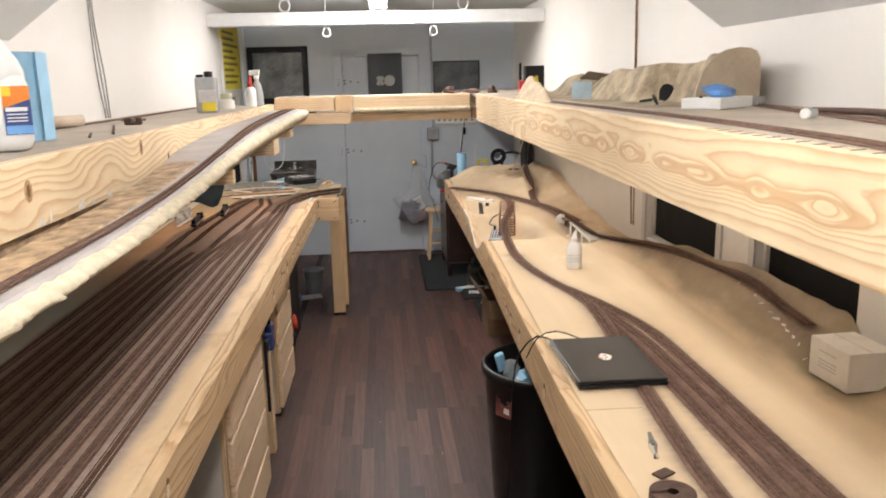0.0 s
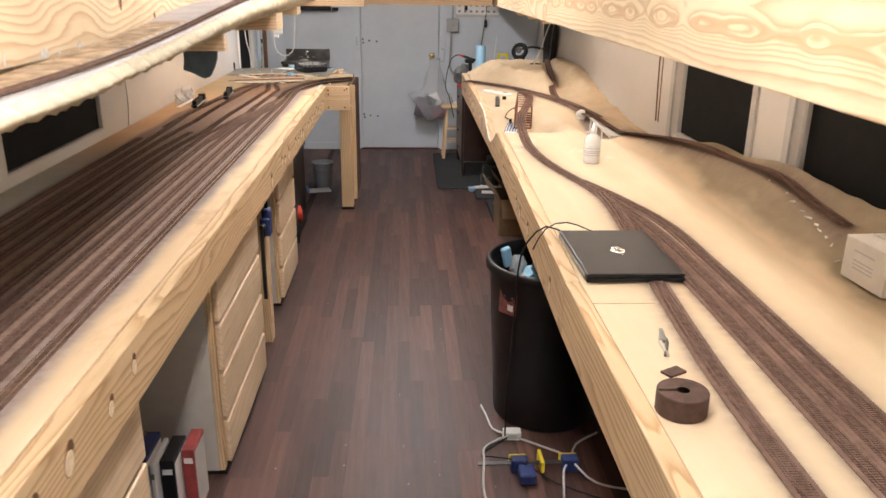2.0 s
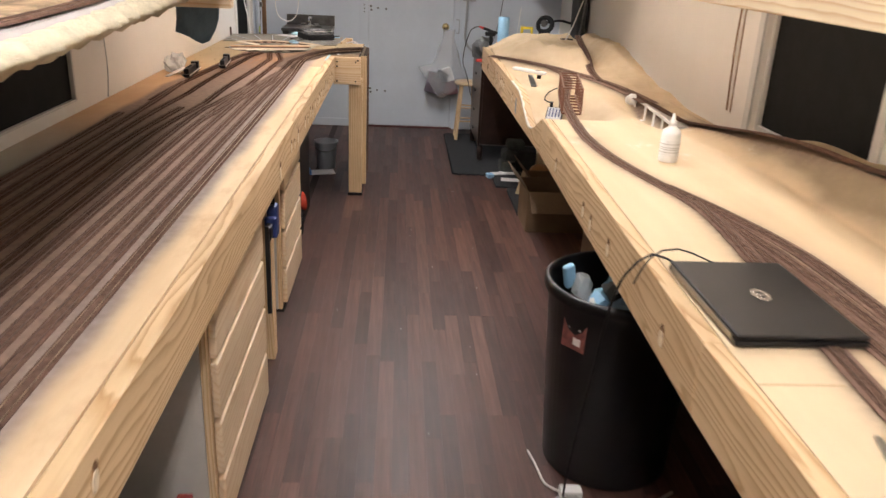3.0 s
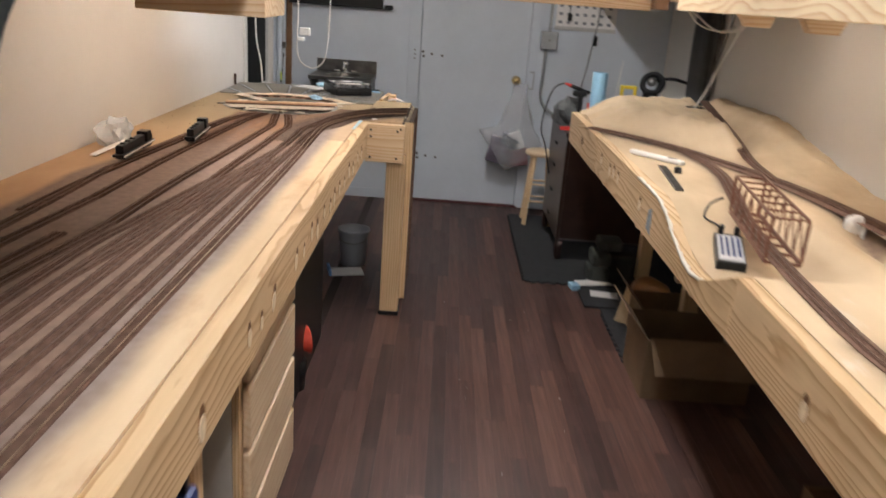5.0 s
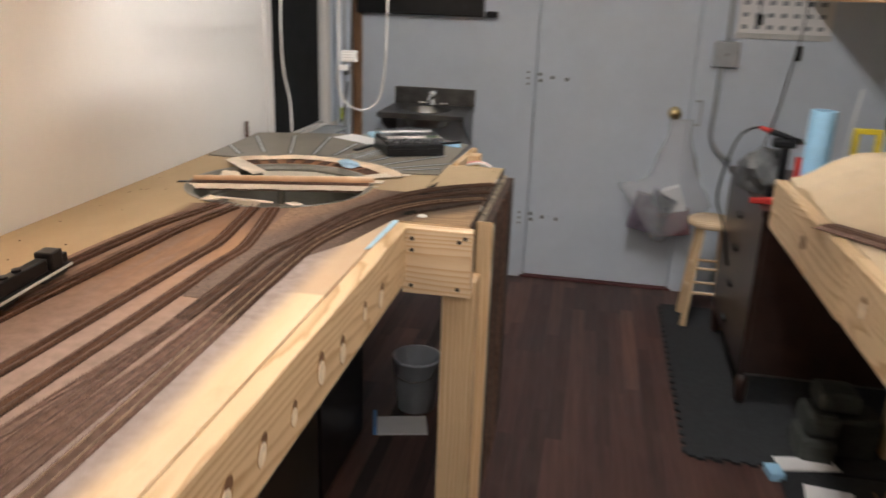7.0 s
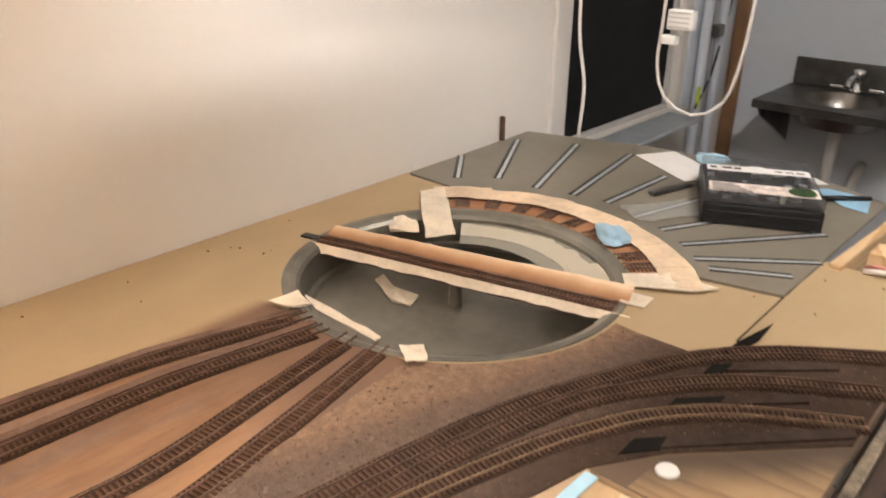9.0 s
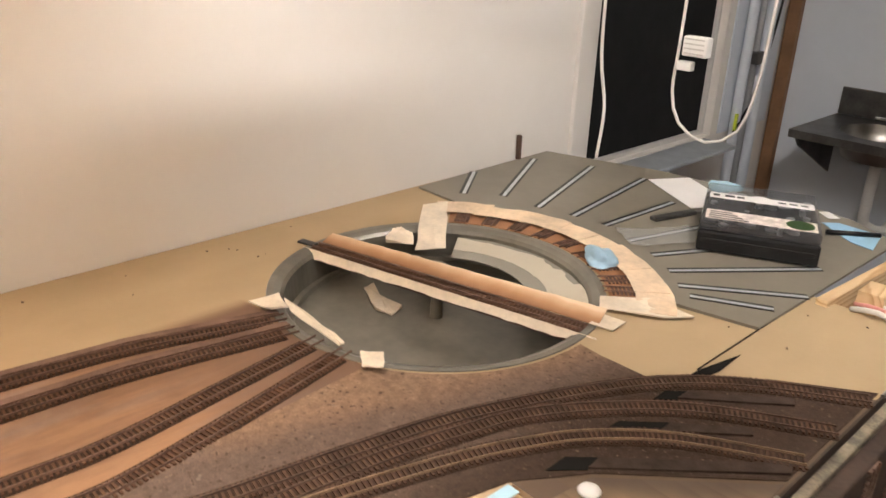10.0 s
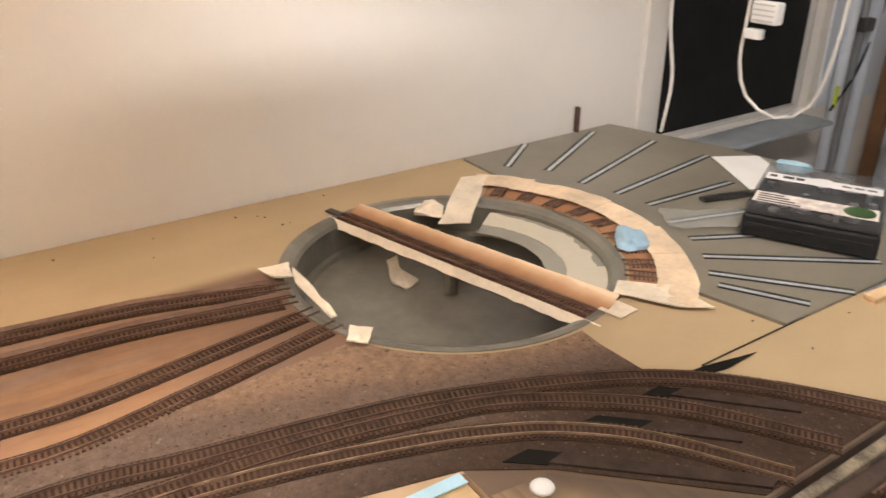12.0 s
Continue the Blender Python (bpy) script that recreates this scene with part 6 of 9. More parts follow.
part("counter", sink_top(), M_DARKSTEEL, sk)
part("basin", lathe([(0.125, 0.925), (0.120, 0.90), (0.105, 0.85), (0.03, 0.83), (0.0, 0.83), (0.0, 0.826), (0.03, 0.826), (0.108, 0.846), (0.126, 0.899)], 36, True), M_STEEL, sk, "round steel basin", True).matrix_basis = pose(0, -0.19, 0)
for x in (-0.21, 0.205):
    bm = bmesh.new()
    pr = [(-0.012, 0.899), (-0.34, 0.899), (-0.30, 0.86), (-0.012, 0.72)]
    a = [bm.verts.new((x, y, z)) for y, z in pr]
    b = [bm.verts.new((x + 0.008, y, z)) for y, z in pr]
    bm.faces.new(a)
    bm.faces.new(list(reversed(b)))
    for i in range(4):
        bm.faces.new((a[i], a[(i + 1) % 4], b[(i + 1) % 4], b[i]))
    bmesh.ops.recalc_face_normals(bm, faces=bm.faces)
    part("bracket", bm, M_DARKSTEEL, sk)
fc = part("faucet", lathe([(0.022, 0.925), (0.022, 0.935), (0.013, 0.94), (0.012, 0.975), (0.020, 0.98), (0.020, 1.0), (0.0, 1.004)], 20), M_CHROME, sk, "chrome faucet", True)
fc.matrix_basis = pose(0.0, -0.045, 0)
tube("spout", [(0, -0.005, 0.965), (0, -0.06, 0.985), (0, -0.105, 0.975), (0, -0.112, 0.955)], 0.009, M_CHROME, fc)
for x in (-0.06, 0.06):
    part("tap_handle", box(x - 0.022, x + 0.022, -0.008, 0.008, 0.93, 0.945, bev=0.004), M_CHROME, fc)
tube("drain_pipe", [(0, -0.19, 0.828), (0, -0.19, 0.70), (0.0, -0.17, 0.62), (0.05, -0.12, 0.60), (0.06, -0.06, 0.66), (0.06, -0.01, 0.68)], 0.018, M_GREYFRAME, sk, "pale grey trap pipe")

# conduits and fan-shaped vent in the corner by the black window
t = thing("corner_pipe", (XL, 8.36, 0), "pale grey pipes with a clamp in the room's corner", "pipe")
for i, (x, y, r) in enumerate(((0.03, -0.06, 0.017), (0.03, 0.0, 0.012), (0.025, 0.07, 0.02))):
    tube("pipe", [(x, y, 0.0), (x, y, 1.2), (x, y, 2.4)], r, M_BLUEGREY if i != 1 else M_GALV, t)
part("clamp", box(0.012, 0.062, -0.03, 0.02, 1.085, 1.125, bev=0.006), M_DARKSTEEL, t)
t = thing("dark_cable", (XL, 8.50, 0), "thin black cable with a yellow tag down the corner", "cable")
tube("cable", [(0.03, -0.01, 2.3), (0.04, -0.02, 1.4), (0.035, -0.10, 1.0), (0.05, -0.25, 0.86)], 0.004, M_BLACK, t)
part("tag", box(0.044, 0.052, -0.235, -0.225, 0.862, 0.93), plain("lime_tag", (0.55, 0.65, 0.05), 0.5), t, "yellow-green tag")

# hanging white cables over the turntable
t = thing("hanging_adapter", (-0.60, 7.37, 1.2), "white power adapter on a looped white cable over the turntable", "adapter")
part("plug_body", box(-0.020, 0.038, -0.012, 0.012, 0.040, 0.082, bev=0.003), M_WHITE, t, "white label block")
bm = bmesh.new()
for z in (0.042, 0.052, 0.062, 0.072):
    bx(bm, -0.015, 0.032, -0.0132, -0.0125, z + 0.003, z + 0.006)
part("print_bars", bm, M_GREYFRAME, t, "grey print bars")
part("connector", box(-0.03, 0.005, -0.010, 0.010, 0.008, 0.028, bev=0.003), M_WHITE, t)
tube("cable", [(-0.02, -0.80, 0.432), (-0.02, -0.50, 0.410), (-0.025, -0.15, 0.405), (-0.03, -0.02, 0.38), (-0.032, 0.0, 0.2), (-0.034, 0, 0.05), (-0.036, 0.0, -0.04), (-0.015, 0.01, -0.11), (0.045, 0.03, -0.145), (0.105, 0.05, -0.11), (0.13, 0.055, 0.0), (0.14, 0.05, 0.2), (0.145, 0.02, 0.36), (0.11, -0.14, 0.415), (0.06, -0.5, 0.42), (0.04, -0.80, 0.432)], 0.0035, M_WIRE, t)
t = thing("white_cable", (-0.86, 7.36, 0.95), "white cable hanging down to the grey board", "cable")
tube("cable", [(-0.02, -0.79, 0.682), (-0.02, -0.30, 0.66), (-0.02, 0.02, 0.64), (-0.022, 0.08, 0.57), (-0.03, 0.08, 0.45), (-0.025, 0.08, 0.25), (0.0, 0.08, 0.12), (0.02, 0.04, 0.004)], 0.0042, M_WIRE, t)
t = thing("wood_stick", (-0.955, 7.235, 0.953), "small dark stick standing at the board's edge", "stick")
part("stick", box(-0.006, 0.006, -0.004, 0.004, 0.0, 0.06, bev=0.001), M_CORK, t)

# things on the grey board
t = thing("tool_case", (-0.318, 7.205, GZ + 0.0075), "black rotary-tool accessory case with clear printed lid", "tool case", rz=26)
part("body", box(-0.103, 0.103, -0.12, 0.12, 0.0, 0.040, bev=0.005), M_BLACK, t)
part("latch_rail", box(-0.095, 0.095, -0.1225, -0.1195, 0.018, 0.026, bev=0.001), M_BLACK, t, "moulded black rail")
lid = part("lid", box(-0.102, 0.102, -0.119, 0.119, 0.0405, 0.060, bev=0.006), M_CLEARLID, t, "clear lid")
part("label_strip", box(-0.094, 0.094, 0.016, 0.050, 0.0602, 0.0606), M_PAPER, lid, "white label strip")
part("label_strip", box(-0.094, 0.094, -0.108, -0.058, 0.0602, 0.0606), plain("pink_print", (0.84, 0.70, 0.64), 0.5, var=0.30, scale=70), lid, "printed label strip")
BARS = [(-0.088 + i * 0.022, -0.088 + i * 0.022 + w, 0.028, 0.040) for i, w in enumerate((0.012, 0.018, 0.013))]
BARS += [(0.03 + i * 0.02, 0.044 + i * 0.02, 0.030, 0.037) for i in range(3)] + [(-0.088, -0.02 - 0.01 * i, -0.104 + i * 0.011, -0.099 + i * 0.011) for i in range(4)]
for xa, xb, ya, yb in BARS:
    part("print_bar", box(xa, xb, ya, yb, 0.0607, 0.0609), M_BLACK, lid, "dark print bar")
bm = bmesh.new()
cyl(bm, 0, 0, 0.0607, 0.0612, 0.024, n=28)
part("print_disc", bm, plain("dark_green_print", (0.03, 0.07, 0.02), 0.4), lid, "dark green round print").matrix_basis = pose(0.066, -0.082, 0)
bm = bmesh.new()
cyl(bm, 0, 0, 0.0607, 0.0612, 0.022, n=28)
part("print_disc", bm, M_WHITE, lid, "white round print").matrix_basis = pose(-0.002, 0.034, 0)
rnd = random.Random(5)
bm = bmesh.new()
for i in range(34):
    x, y = rnd.uniform(-0.085, 0.085), rnd.uniform(-0.10, 0.105)
    cyl(bm, x, y, 0.0395, 0.041 + rnd.uniform(0.0, 0.013), rnd.uniform(0.005, 0.011), n=12)
part("bit_set", bm, M_GALV, t, "small metal and stone bits")["kind"] = "stuff"
t = thing("paper_sheet", (-0.53, 7.345, GZ + 0.0068), "white sheet of paper lying on the grey board", "paper", rz=-30)
part("sheet", box(-0.105, 0.09, -0.06, 0.045, 0.0, 0.0012), M_PAPER, t)
t = thing("crumpled_cloth", (-0.49, 7.40, GZ + 0.0082), "pale blue crumpled cloth on the paper", "cloth")
bm = bmesh.new()
bmesh.ops.create_icosphere(bm, subdivisions=2, radius=0.03)
for v in bm.verts:
    v.co *= 1 + 0.55 * noise.noise(v.co * 70)
bmesh.ops.scale(bm, vec=(1.3, 0.8, 0.45), verts=bm.verts)
bmesh.ops.translate(bm, vec=(0, 0, 0.0125), verts=bm.verts)
part("cloth", bm, M_BLUETAPE, t, "", True)
t = thing("plastic_sheet", (-0.43, 7.06, GZ + 0.0062), "small clear crinkled plastic sheet lying on the grey board", "plastic sheet", rz=58)
bm = bmesh.new()
bmesh.ops.create_grid(bm, x_segments=14, y_segments=9, size=0.5)
for v in bm.verts:
    v.co = Vector((v.co.x * 0.15 + 0.008 * noise.noise(v.co * 5), v.co.y * 0.085 + 0.006 * noise.noise(v.co * 4 + Vector((3, 0, 0))), 0.0035 + 0.0045 * noise.noise(v.co * 9)))
bmesh.ops.solidify(bm, geom=bm.faces[:], thickness=0.0004)
part("film", bm, clear_plastic("crinkled_film", (0.55, 0.55, 0.52), 0.28, 0.15), t, "", True)
t = thing("hobby_knife", (-0.478, 7.175, GZ + 0.006), "worn metal utility knife lying on the grey board", "knife", rz=74)
part("handle", box(-0.055, 0.055, -0.010, 0.010, 0.0, 0.008, bev=0.003), M_DARKSTEEL, t)
part("blade", box(0.056, 0.078, -0.006, 0.006, 0.003, 0.004), M_STEEL, t)
t = thing("blue_putty", (-0.437, 6.875, ZT + 0.0065), "pale blue lump of putty on the tape ring", "putty")
bm = bmesh.new()
bmesh.ops.create_icosphere(bm, subdivisions=3, radius=0.03)
for v in bm.verts:
    v.co *= 1 + 0.6 * noise.noise(v.co * 46)
    v.co.x *= 1.25
    v.co.y *= 0.75
    v.co.z = max(v.co.z * 0.55, -0.004) + 0.004
bmesh.ops.rotate(bm, matrix=Matrix.Rotation(radians(-40), 3, "Z"), verts=bm.verts)
part("lump", bm, plain("blue_putty", (0.36, 0.55, 0.70), 0.6, var=0.1), t, "", True)
t = thing("white_blob", (-0.085, 6.385, ZT + 0.0012), "white drop of glue on the bare wood", "glue drop")
part("drop", lathe([(0.0, 0.0), (0.013, 0.0), (0.0115, 0.0025), (0.005, 0.004)], 20), M_WHITE, t, "", True)
t = thing("end_board", (-0.12, 7.06, 0.80), "pine board standing along the grey board's end", "board", rz=-4)
part("board", box(0.0, 0.02, -0.04, 0.26, 0.0, 0.158, bev=0.002), M_PINE_Y, t)
t = thing("wire_bundle", (-0.045, 7.03, 0.93), "red and white wire bundle tied at a wooden block", "wire bundle")
part("block", box(-0.03, 0.01, 0.02, 0.075, -0.05, 0.05, bev=0.002), M_PINE_Y, t, "pine block")
for i, (m, o) in enumerate(((M_WIRE, 0.0), (plain("pink_wire", (0.6, 0.25, 0.22), 0.5), 0.012), (M_WIRE, 0.024))):
    tube("wire", [(-0.03, 0.01 + o, 0.02 + o * 0.4), (0.01, 0.005 + o, 0.03), (0.05, 0.01 + o, 0.015), (0.065, 0.03 + o, -0.03), (0.06, 0.05 + o, -0.12)], 0.0045, m, t)
t = thing("blue_paper", (0, 0, GZ + 0.0058), "pale blue paper lying at the grey board's corner", "paper")
part("sheet", prism([(-0.268, 7.386), (-0.244, 7.410), (-0.160, 7.404), (-0.143, 7.312), (-0.188, 7.322)], 0.0, 0.0012), M_LTBLUE, t)
t = thing("paper_scrap", (0, 0, GZ + 0.0075), "small white paper scrap beside the tool case", "paper")
part("scrap", prism([(-0.299, 7.440), (-0.285, 7.458), (-0.251, 7.434), (-0.268, 7.416)], 0.0, 0.0010), M_PAPER, t)
t = thing("pencil", (-0.196, 7.355, GZ + 0.0085), "black pen lying by the tool case", "pen", rz=-50)
bm = bmesh.new()
cyl(bm, 0, 0, -0.05, 0.05, 0.0045, n=12, m=pose(0, 0, 0.0045, 90))
part("barrel", bm, M_BLACK, t, "", True)

# locomotives and a plastic wrap on the yard
def locomotive(x, y, rz, l=0.19):
    t = thing("model_locomotive", (x, y, Z0 + 0.009), "black model diesel locomotive with pale side stripe", "model locomotive", "locomotives in the yard", rz=rz)
    part("frame", box(-0.015, 0.015, -l / 2, l / 2, 0.010, 0.018, bev=0.001), M_BLACK, t)
    part("hood", box(-0.010, 0.010, -l * 0.46, l * 0.24, 0.0185, 0.044, bev=0.003), M_BLACK, t)
    part("cab", box(-0.015, 0.015, l * 0.25, l * 0.40, 0.0185, 0.052, bev=0.003), M_BLACK, t)
    part("nose", box(-0.011, 0.011, l * 0.405, l * 0.49, 0.0185, 0.038, bev=0.003), M_BLACK, t)
    for s in (-1, 1):
        part("stripe", box(min(s * 0.0152, s * 0.016), max(s * 0.0152, s * 0.016), -l / 2, l / 2, 0.0115, 0.0165), M_WHITE, t, "pale sill stripe")
    for k in (-0.3, 0.3):
        tr = part("truck", box(-0.013, 0.013, l * k - 0.028, l * k + 0.028, 0.002, 0.0095, bev=0.001), M_BLACK, t)
        bm = bmesh.new()
        for d in (-0.018, 0.0, 0.018):
            cyl(bm, 0, 0, -0.0105, 0.0105, 0.0055, n=14, m=pose(0, l * k + d, 0.0045, 0, 90))
        part("wheels", bm, M_DARKSTEEL, tr, "steel wheels")
    for k in (-0.35, -0.2, -0.05):
        bm = bmesh.new()
        cyl(bm, 0, l * k, 0.0442, 0.048, 0.007, n=14)
        part("roof_fan", bm, M_BLACK, t, "round roof fan")
    t.matrix_basis = t.matrix_basis @ Matrix.Diagonal((1.2, 1.4, 1.05, 1))
    return t


locomotive(-0.765, 5.30, 3, 0.215)
locomotive(-0.665, 5.64, 5, 0.185)
t = thing("plastic_wrap", (-0.875, 5.42, ZT + 0.001), "crumpled clear plastic wrap with a white strip by the wall", "plastic wrap")
bm = bmesh.new()
bmesh.ops.create_icosphere(bm, subdivisions=3, radius=0.07)
for v in bm.verts:
    v.co *= 1 + 0.5 * noise.noise(v.co * 25)
    v.co.x *= 0.8
    v.co.z = max(v.co.z * 0.8 + 0.04, 0.0)
part("film", bm, M_WRAP, t)
part("strip", box(-0.012, 0.012, -0.09, 0.07, 0.0, 0.003), M_PAPER, t, "white paper strip").matrix_basis = pose(0.03, -0.10, 0.016, 10, 0, -20)

# ---- things on the right table ----
lp = thing("laptop", (1.075, 2.565, 0.9455), "closed black laptop with a silver emblem on the lid", "laptop", rz=0.5)
part("base", box(-0.125, 0.135, -0.19, 0.19, 0.004, 0.017, bev=0.004), M_BLACK, lp)
ld = part("lid", box(-0.125, 0.135, -0.19, 0.19, 0.0175, 0.0265, bev=0.006), M_LAPTOP, lp)
bm = lathe([(0.012, 0.0), (0.021, 0.0), (0.021, 0.0008), (0.012, 0.0008)], 28, True)
bmesh.ops.scale(bm, vec=(0.85, 1.45, 1), verts=bm.verts)
part("emblem", bm, M_CHROME, ld, "silver emblem ring").matrix_basis = pose(0.005, 0.0, 0.0263)
part("emblem_bar", box(-0.016, 0.026, -0.004, 0.004, 0.0263, 0.0272), M_CHROME, ld, "silver emblem bar")
part("hinge_edge", box(-0.1275, -0.1252, -0.17, 0.17, 0.008, 0.022, bev=0.001), M_STEEL, lp, "silver edge")
bm = bmesh.new()
for x in (-0.10, 0.11):
    for y in (-0.16, 0.16):
        cyl(bm, x, y, 0.0, 0.0045, 0.008, n=12)
part("feet", bm, M_BLACK, lp, "rubber feet")
tube("power_cord", [(-0.10, 0.192, 0.012), (-0.16, 0.215, 0.03), (-0.215, 0.215, -0.02), (-0.235, 0.24, -0.12), (-0.225, 0.36, -0.40), (-0.22, 0.47, -0.70), (-0.21, 0.54, -0.915)], 0.003, M_BLACK, lp, "thin dark cord")
tube("power_cord", [(0.0, 0.192, 0.012), (-0.09, 0.24, 0.035), (-0.16, 0.22, 0.02), (-0.20, 0.20, -0.04)], 0.0022, M_BLACK, lp, "thin black cord")

t = thing("cork_roll", (0.988, 1.745, 0.946), "brown roll of cork roadbed tape", "tape roll")
bm = lathe([(0.012, 0.0), (0.046, 0.0), (0.047, 0.002), (0.047, 0.041), (0.046, 0.043), (0.012, 0.043)], 44, True)
bmesh.ops.remove_doubles(bm, verts=bm.verts, dist=1e-5)
part("roll", bm, M_CORK, t)
for i in range(9):
    r = 0.016 + i * 0.0034
    part("winding", lathe([(r, 0.043), (r + 0.0012, 0.0434), (r + 0.0018, 0.043)], 36, True), M_CORK, t)
part("loose_end", box(-0.046, -0.012, -0.003, 0.003, 0.0435, 0.048, bev=0.001), M_CORK, t, "loose end")
t = thing("cork_offcut", (1.022, 1.890, 0.946), "short offcut of grey roadbed strip", "offcut", rz=30)
part("strip", box(-0.023, 0.023, -0.014, 0.014, 0.0, 0.005, bev=0.001), M_CORK, t)
t = thing("pliers", (1.045, 2.03, 0.946), "small pointed pliers with pale grips", "pliers", rz=-12)
for s in (-1, 1):
    part("grip", box(-0.004, 0.004, -0.075, -0.005, 0.0, 0.008, bev=0.003), plain("pale_grip", (0.55, 0.50, 0.40), 0.5) if s < 0 else M_DARKSTEEL, t, "pale grip").matrix_basis = pose(s * 0.008, 0, 0, 0, 0, s * -8)
    part("jaw", box(-0.004, 0.004, 0.0, 0.06, 0.0, 0.007, bev=0.002), M_STEEL, t, "steel jaw").matrix_basis = pose(s * 0.0045, 0, 0, 0, 0, s * 4)
part("pivot", box(-0.010, 0.010, -0.008, 0.008, 0.001, 0.0095, bev=0.003), M_STEEL, t)
t = thing("board_joint", (0, 0, 0), "thin seam across the pale plywood top", "seam")
part("seam", box(0.94, 1.095, 2.245, 2.2475, 0.9455, 0.9462), M_PLY_EDGE, t)

t = thing("glue_bottle", (1.284, 3.80, 0.9455), "white plastic glue bottle standing on the table", "bottle")
part("body", lathe([(0.0, 0.0), (0.032, 0.0), (0.034, 0.004), (0.034, 0.095), (0.030, 0.112), (0.014, 0.125), (0.013, 0.13)], 28), M_MILKY, t, "", True)
part("cap", lathe([(0.0135, 0.128), (0.0135, 0.145), (0.008, 0.15), (0.004, 0.172), (0.0, 0.173)], 20), M_MILKY, t, "white pointed cap", True)
part("label_band", lathe([(0.0343, 0.025), (0.0345, 0.026), (0.0345, 0.078), (0.0343, 0.079)], 28, True), plain("faded_label", (0.86, 0.87, 0.86), 0.5, var=0.10, scale=50), t, "faded label")
bm = bmesh.new()
for z in (0.035, 0.045, 0.052, 0.064):
    cyl(bm, 0, 0, z, z + 0.003, 0.0347, n=28, caps=False)
part("print_bars", bm, M_GREYFRAME, t, "grey print bars")

# small trestle with plaster supports at the back line
t = thing("model_trestle", (1.548, 4.76, 0.93), "pale plaster trestle bents under the back line", "model trestle")
part("deck", box(-0.012, 0.045, -0.36, 0.36, 0.008, 0.018, bev=0.001), M_GREYFRAME, t).matrix_basis = pose(0, 0, 0, 0, 0, -2.5)
part("fascia", box(-0.018, -0.0125, -0.36, 0.36, 0.006, 0.020, bev=0.001), M_WHITE, t, "white edge strip").matrix_basis = pose(0, 0, 0, 0, 0, -2.5)
for y in (-0.33, -0.15, -0.02, 0.12, 0.30):
    bn = part("bent", box(-0.026, -0.0185, y - 0.007, y + 0.007, -0.075, 0.016, bev=0.001), M_WHITE, t, "white bent")
    part("brace", box(-0.042, -0.0265, y - 0.005, y + 0.005, -0.070, -0.050, bev=0.001), M_WHITE, bn)
bm = bmesh.new()
bmesh.ops.create_icosphere(bm, subdivisions=3, radius=0.03)
for v in bm.verts:
    v.co *= 1 + 0.3 * noise.noise(v.co * 50)
part("plaster_lump", bm, M_WHITE, t, "white plaster lump", True).matrix_basis = pose(-0.03, 0.34, 0.01)

# truss bridge
tb = thing("truss_bridge", (1.140, 4.865, 0.951), "rust-brown model steel truss bridge over the cut gorge", "model bridge", rz=-9)
L2, BH, BW, NP = 0.245, 0.112, 0.043, 7
for s in (-1, 1):
    x = s * BW
    part("bottom_chord", box(x - 0.003, x + 0.003, -L2, L2, -0.008, 0.004, bev=0.001), M_BRIDGE, tb)
    part("top_chord", box(x - 0.003, x + 0.003, -L2, L2, BH - 0.007, BH, bev=0.001), M_BRIDGE, tb)
    for i in range(NP):
        y = -L2 + i * 2 * L2 / (NP - 1)
        w = 0.0035 if i in (0, NP - 1) else 0.002
        part("post", box(x - w, x + w, y - w, y + w, 0.004, BH - 0.007), M_BRIDGE, tb)
        if i < NP - 1:
            step = 2 * L2 / (NP - 1)
            ln = math.hypot(step, BH - 0.012)
            up = i < (NP - 1) / 2
            part("diagonal", box(-0.0016, 0.0016, 0, ln, -0.0016, 0.0016), M_BRIDGE, tb).matrix_basis = pose(x, y if up else y + step, 0.004, math.degrees(math.atan2(BH - 0.012, step if up else -step)), 0, 0)
for i in range(NP):
    y = -L2 + i * 2 * L2 / (NP - 1)
    part("top_strut", box(-BW, BW, y - 0.002, y + 0.002, BH - 0.006, BH - 0.001), M_BRIDGE, tb)
    part("floor_beam", box(-BW, BW, y - 0.003, y + 0.003, -0.009, -0.001), M_BRIDGE, tb)

t = thing("wire_terminal", (1.088, 4.935, 0.858), "black hand controller with silver face and twin knobs in the gorge", "controller", rz=-14)
t.matrix_basis = t.matrix_basis @ pose(0, 0, 0, 8) @ Matrix.Diagonal((1.12, 1.35, 1.05, 1))
part("body", box(-0.036, 0.036, -0.075, 0.075, 0.0, 0.028, bev=0.004), M_BLACK, t)
fp = part("faceplate", box(-0.031, 0.031, -0.070, 0.060, 0.0282, 0.0305, bev=0.001), plain("pale_faceplate", (0.62, 0.63, 0.64), 0.4, var=0.1), t, "pale faceplate")
for x in (-0.021, -0.007, 0.007, 0.021):
    part("slot", box(x - 0.003, x + 0.003, -0.052, 0.05, 0.0306, 0.0312), M_DKBLUE, fp, "dark slot")
part("label_bar", box(-0.026, 0.026, -0.064, -0.048, 0.0306, 0.0312), M_PAPER, fp, "pale label bar")
for x in (-0.02, 0.02):
    bm = bmesh.new()
    cyl(bm, x, 0.072, 0.020, 0.052, 0.007, n=14)
    part("terminal_post", bm, M_BLACK, t)
tube("lead", [(-0.02, 0.08, 0.035), (-0.03, 0.12, 0.03), (-0.06, 0.15, 0.03), (-0.045, 0.20, 0.05), (-0.01, 0.23, 0.06)], 0.003, M_BLACK, t)
t = thing("digital_gauge", (1.107, 5.92, 0.9455), "white bar-shaped digital gauge with a dark display on the table", "gauge", rz=-51)
part("body", box(-0.128, 0.128, -0.017, 0.017, 0.0, 0.018, bev=0.006), M_WHITE, t)
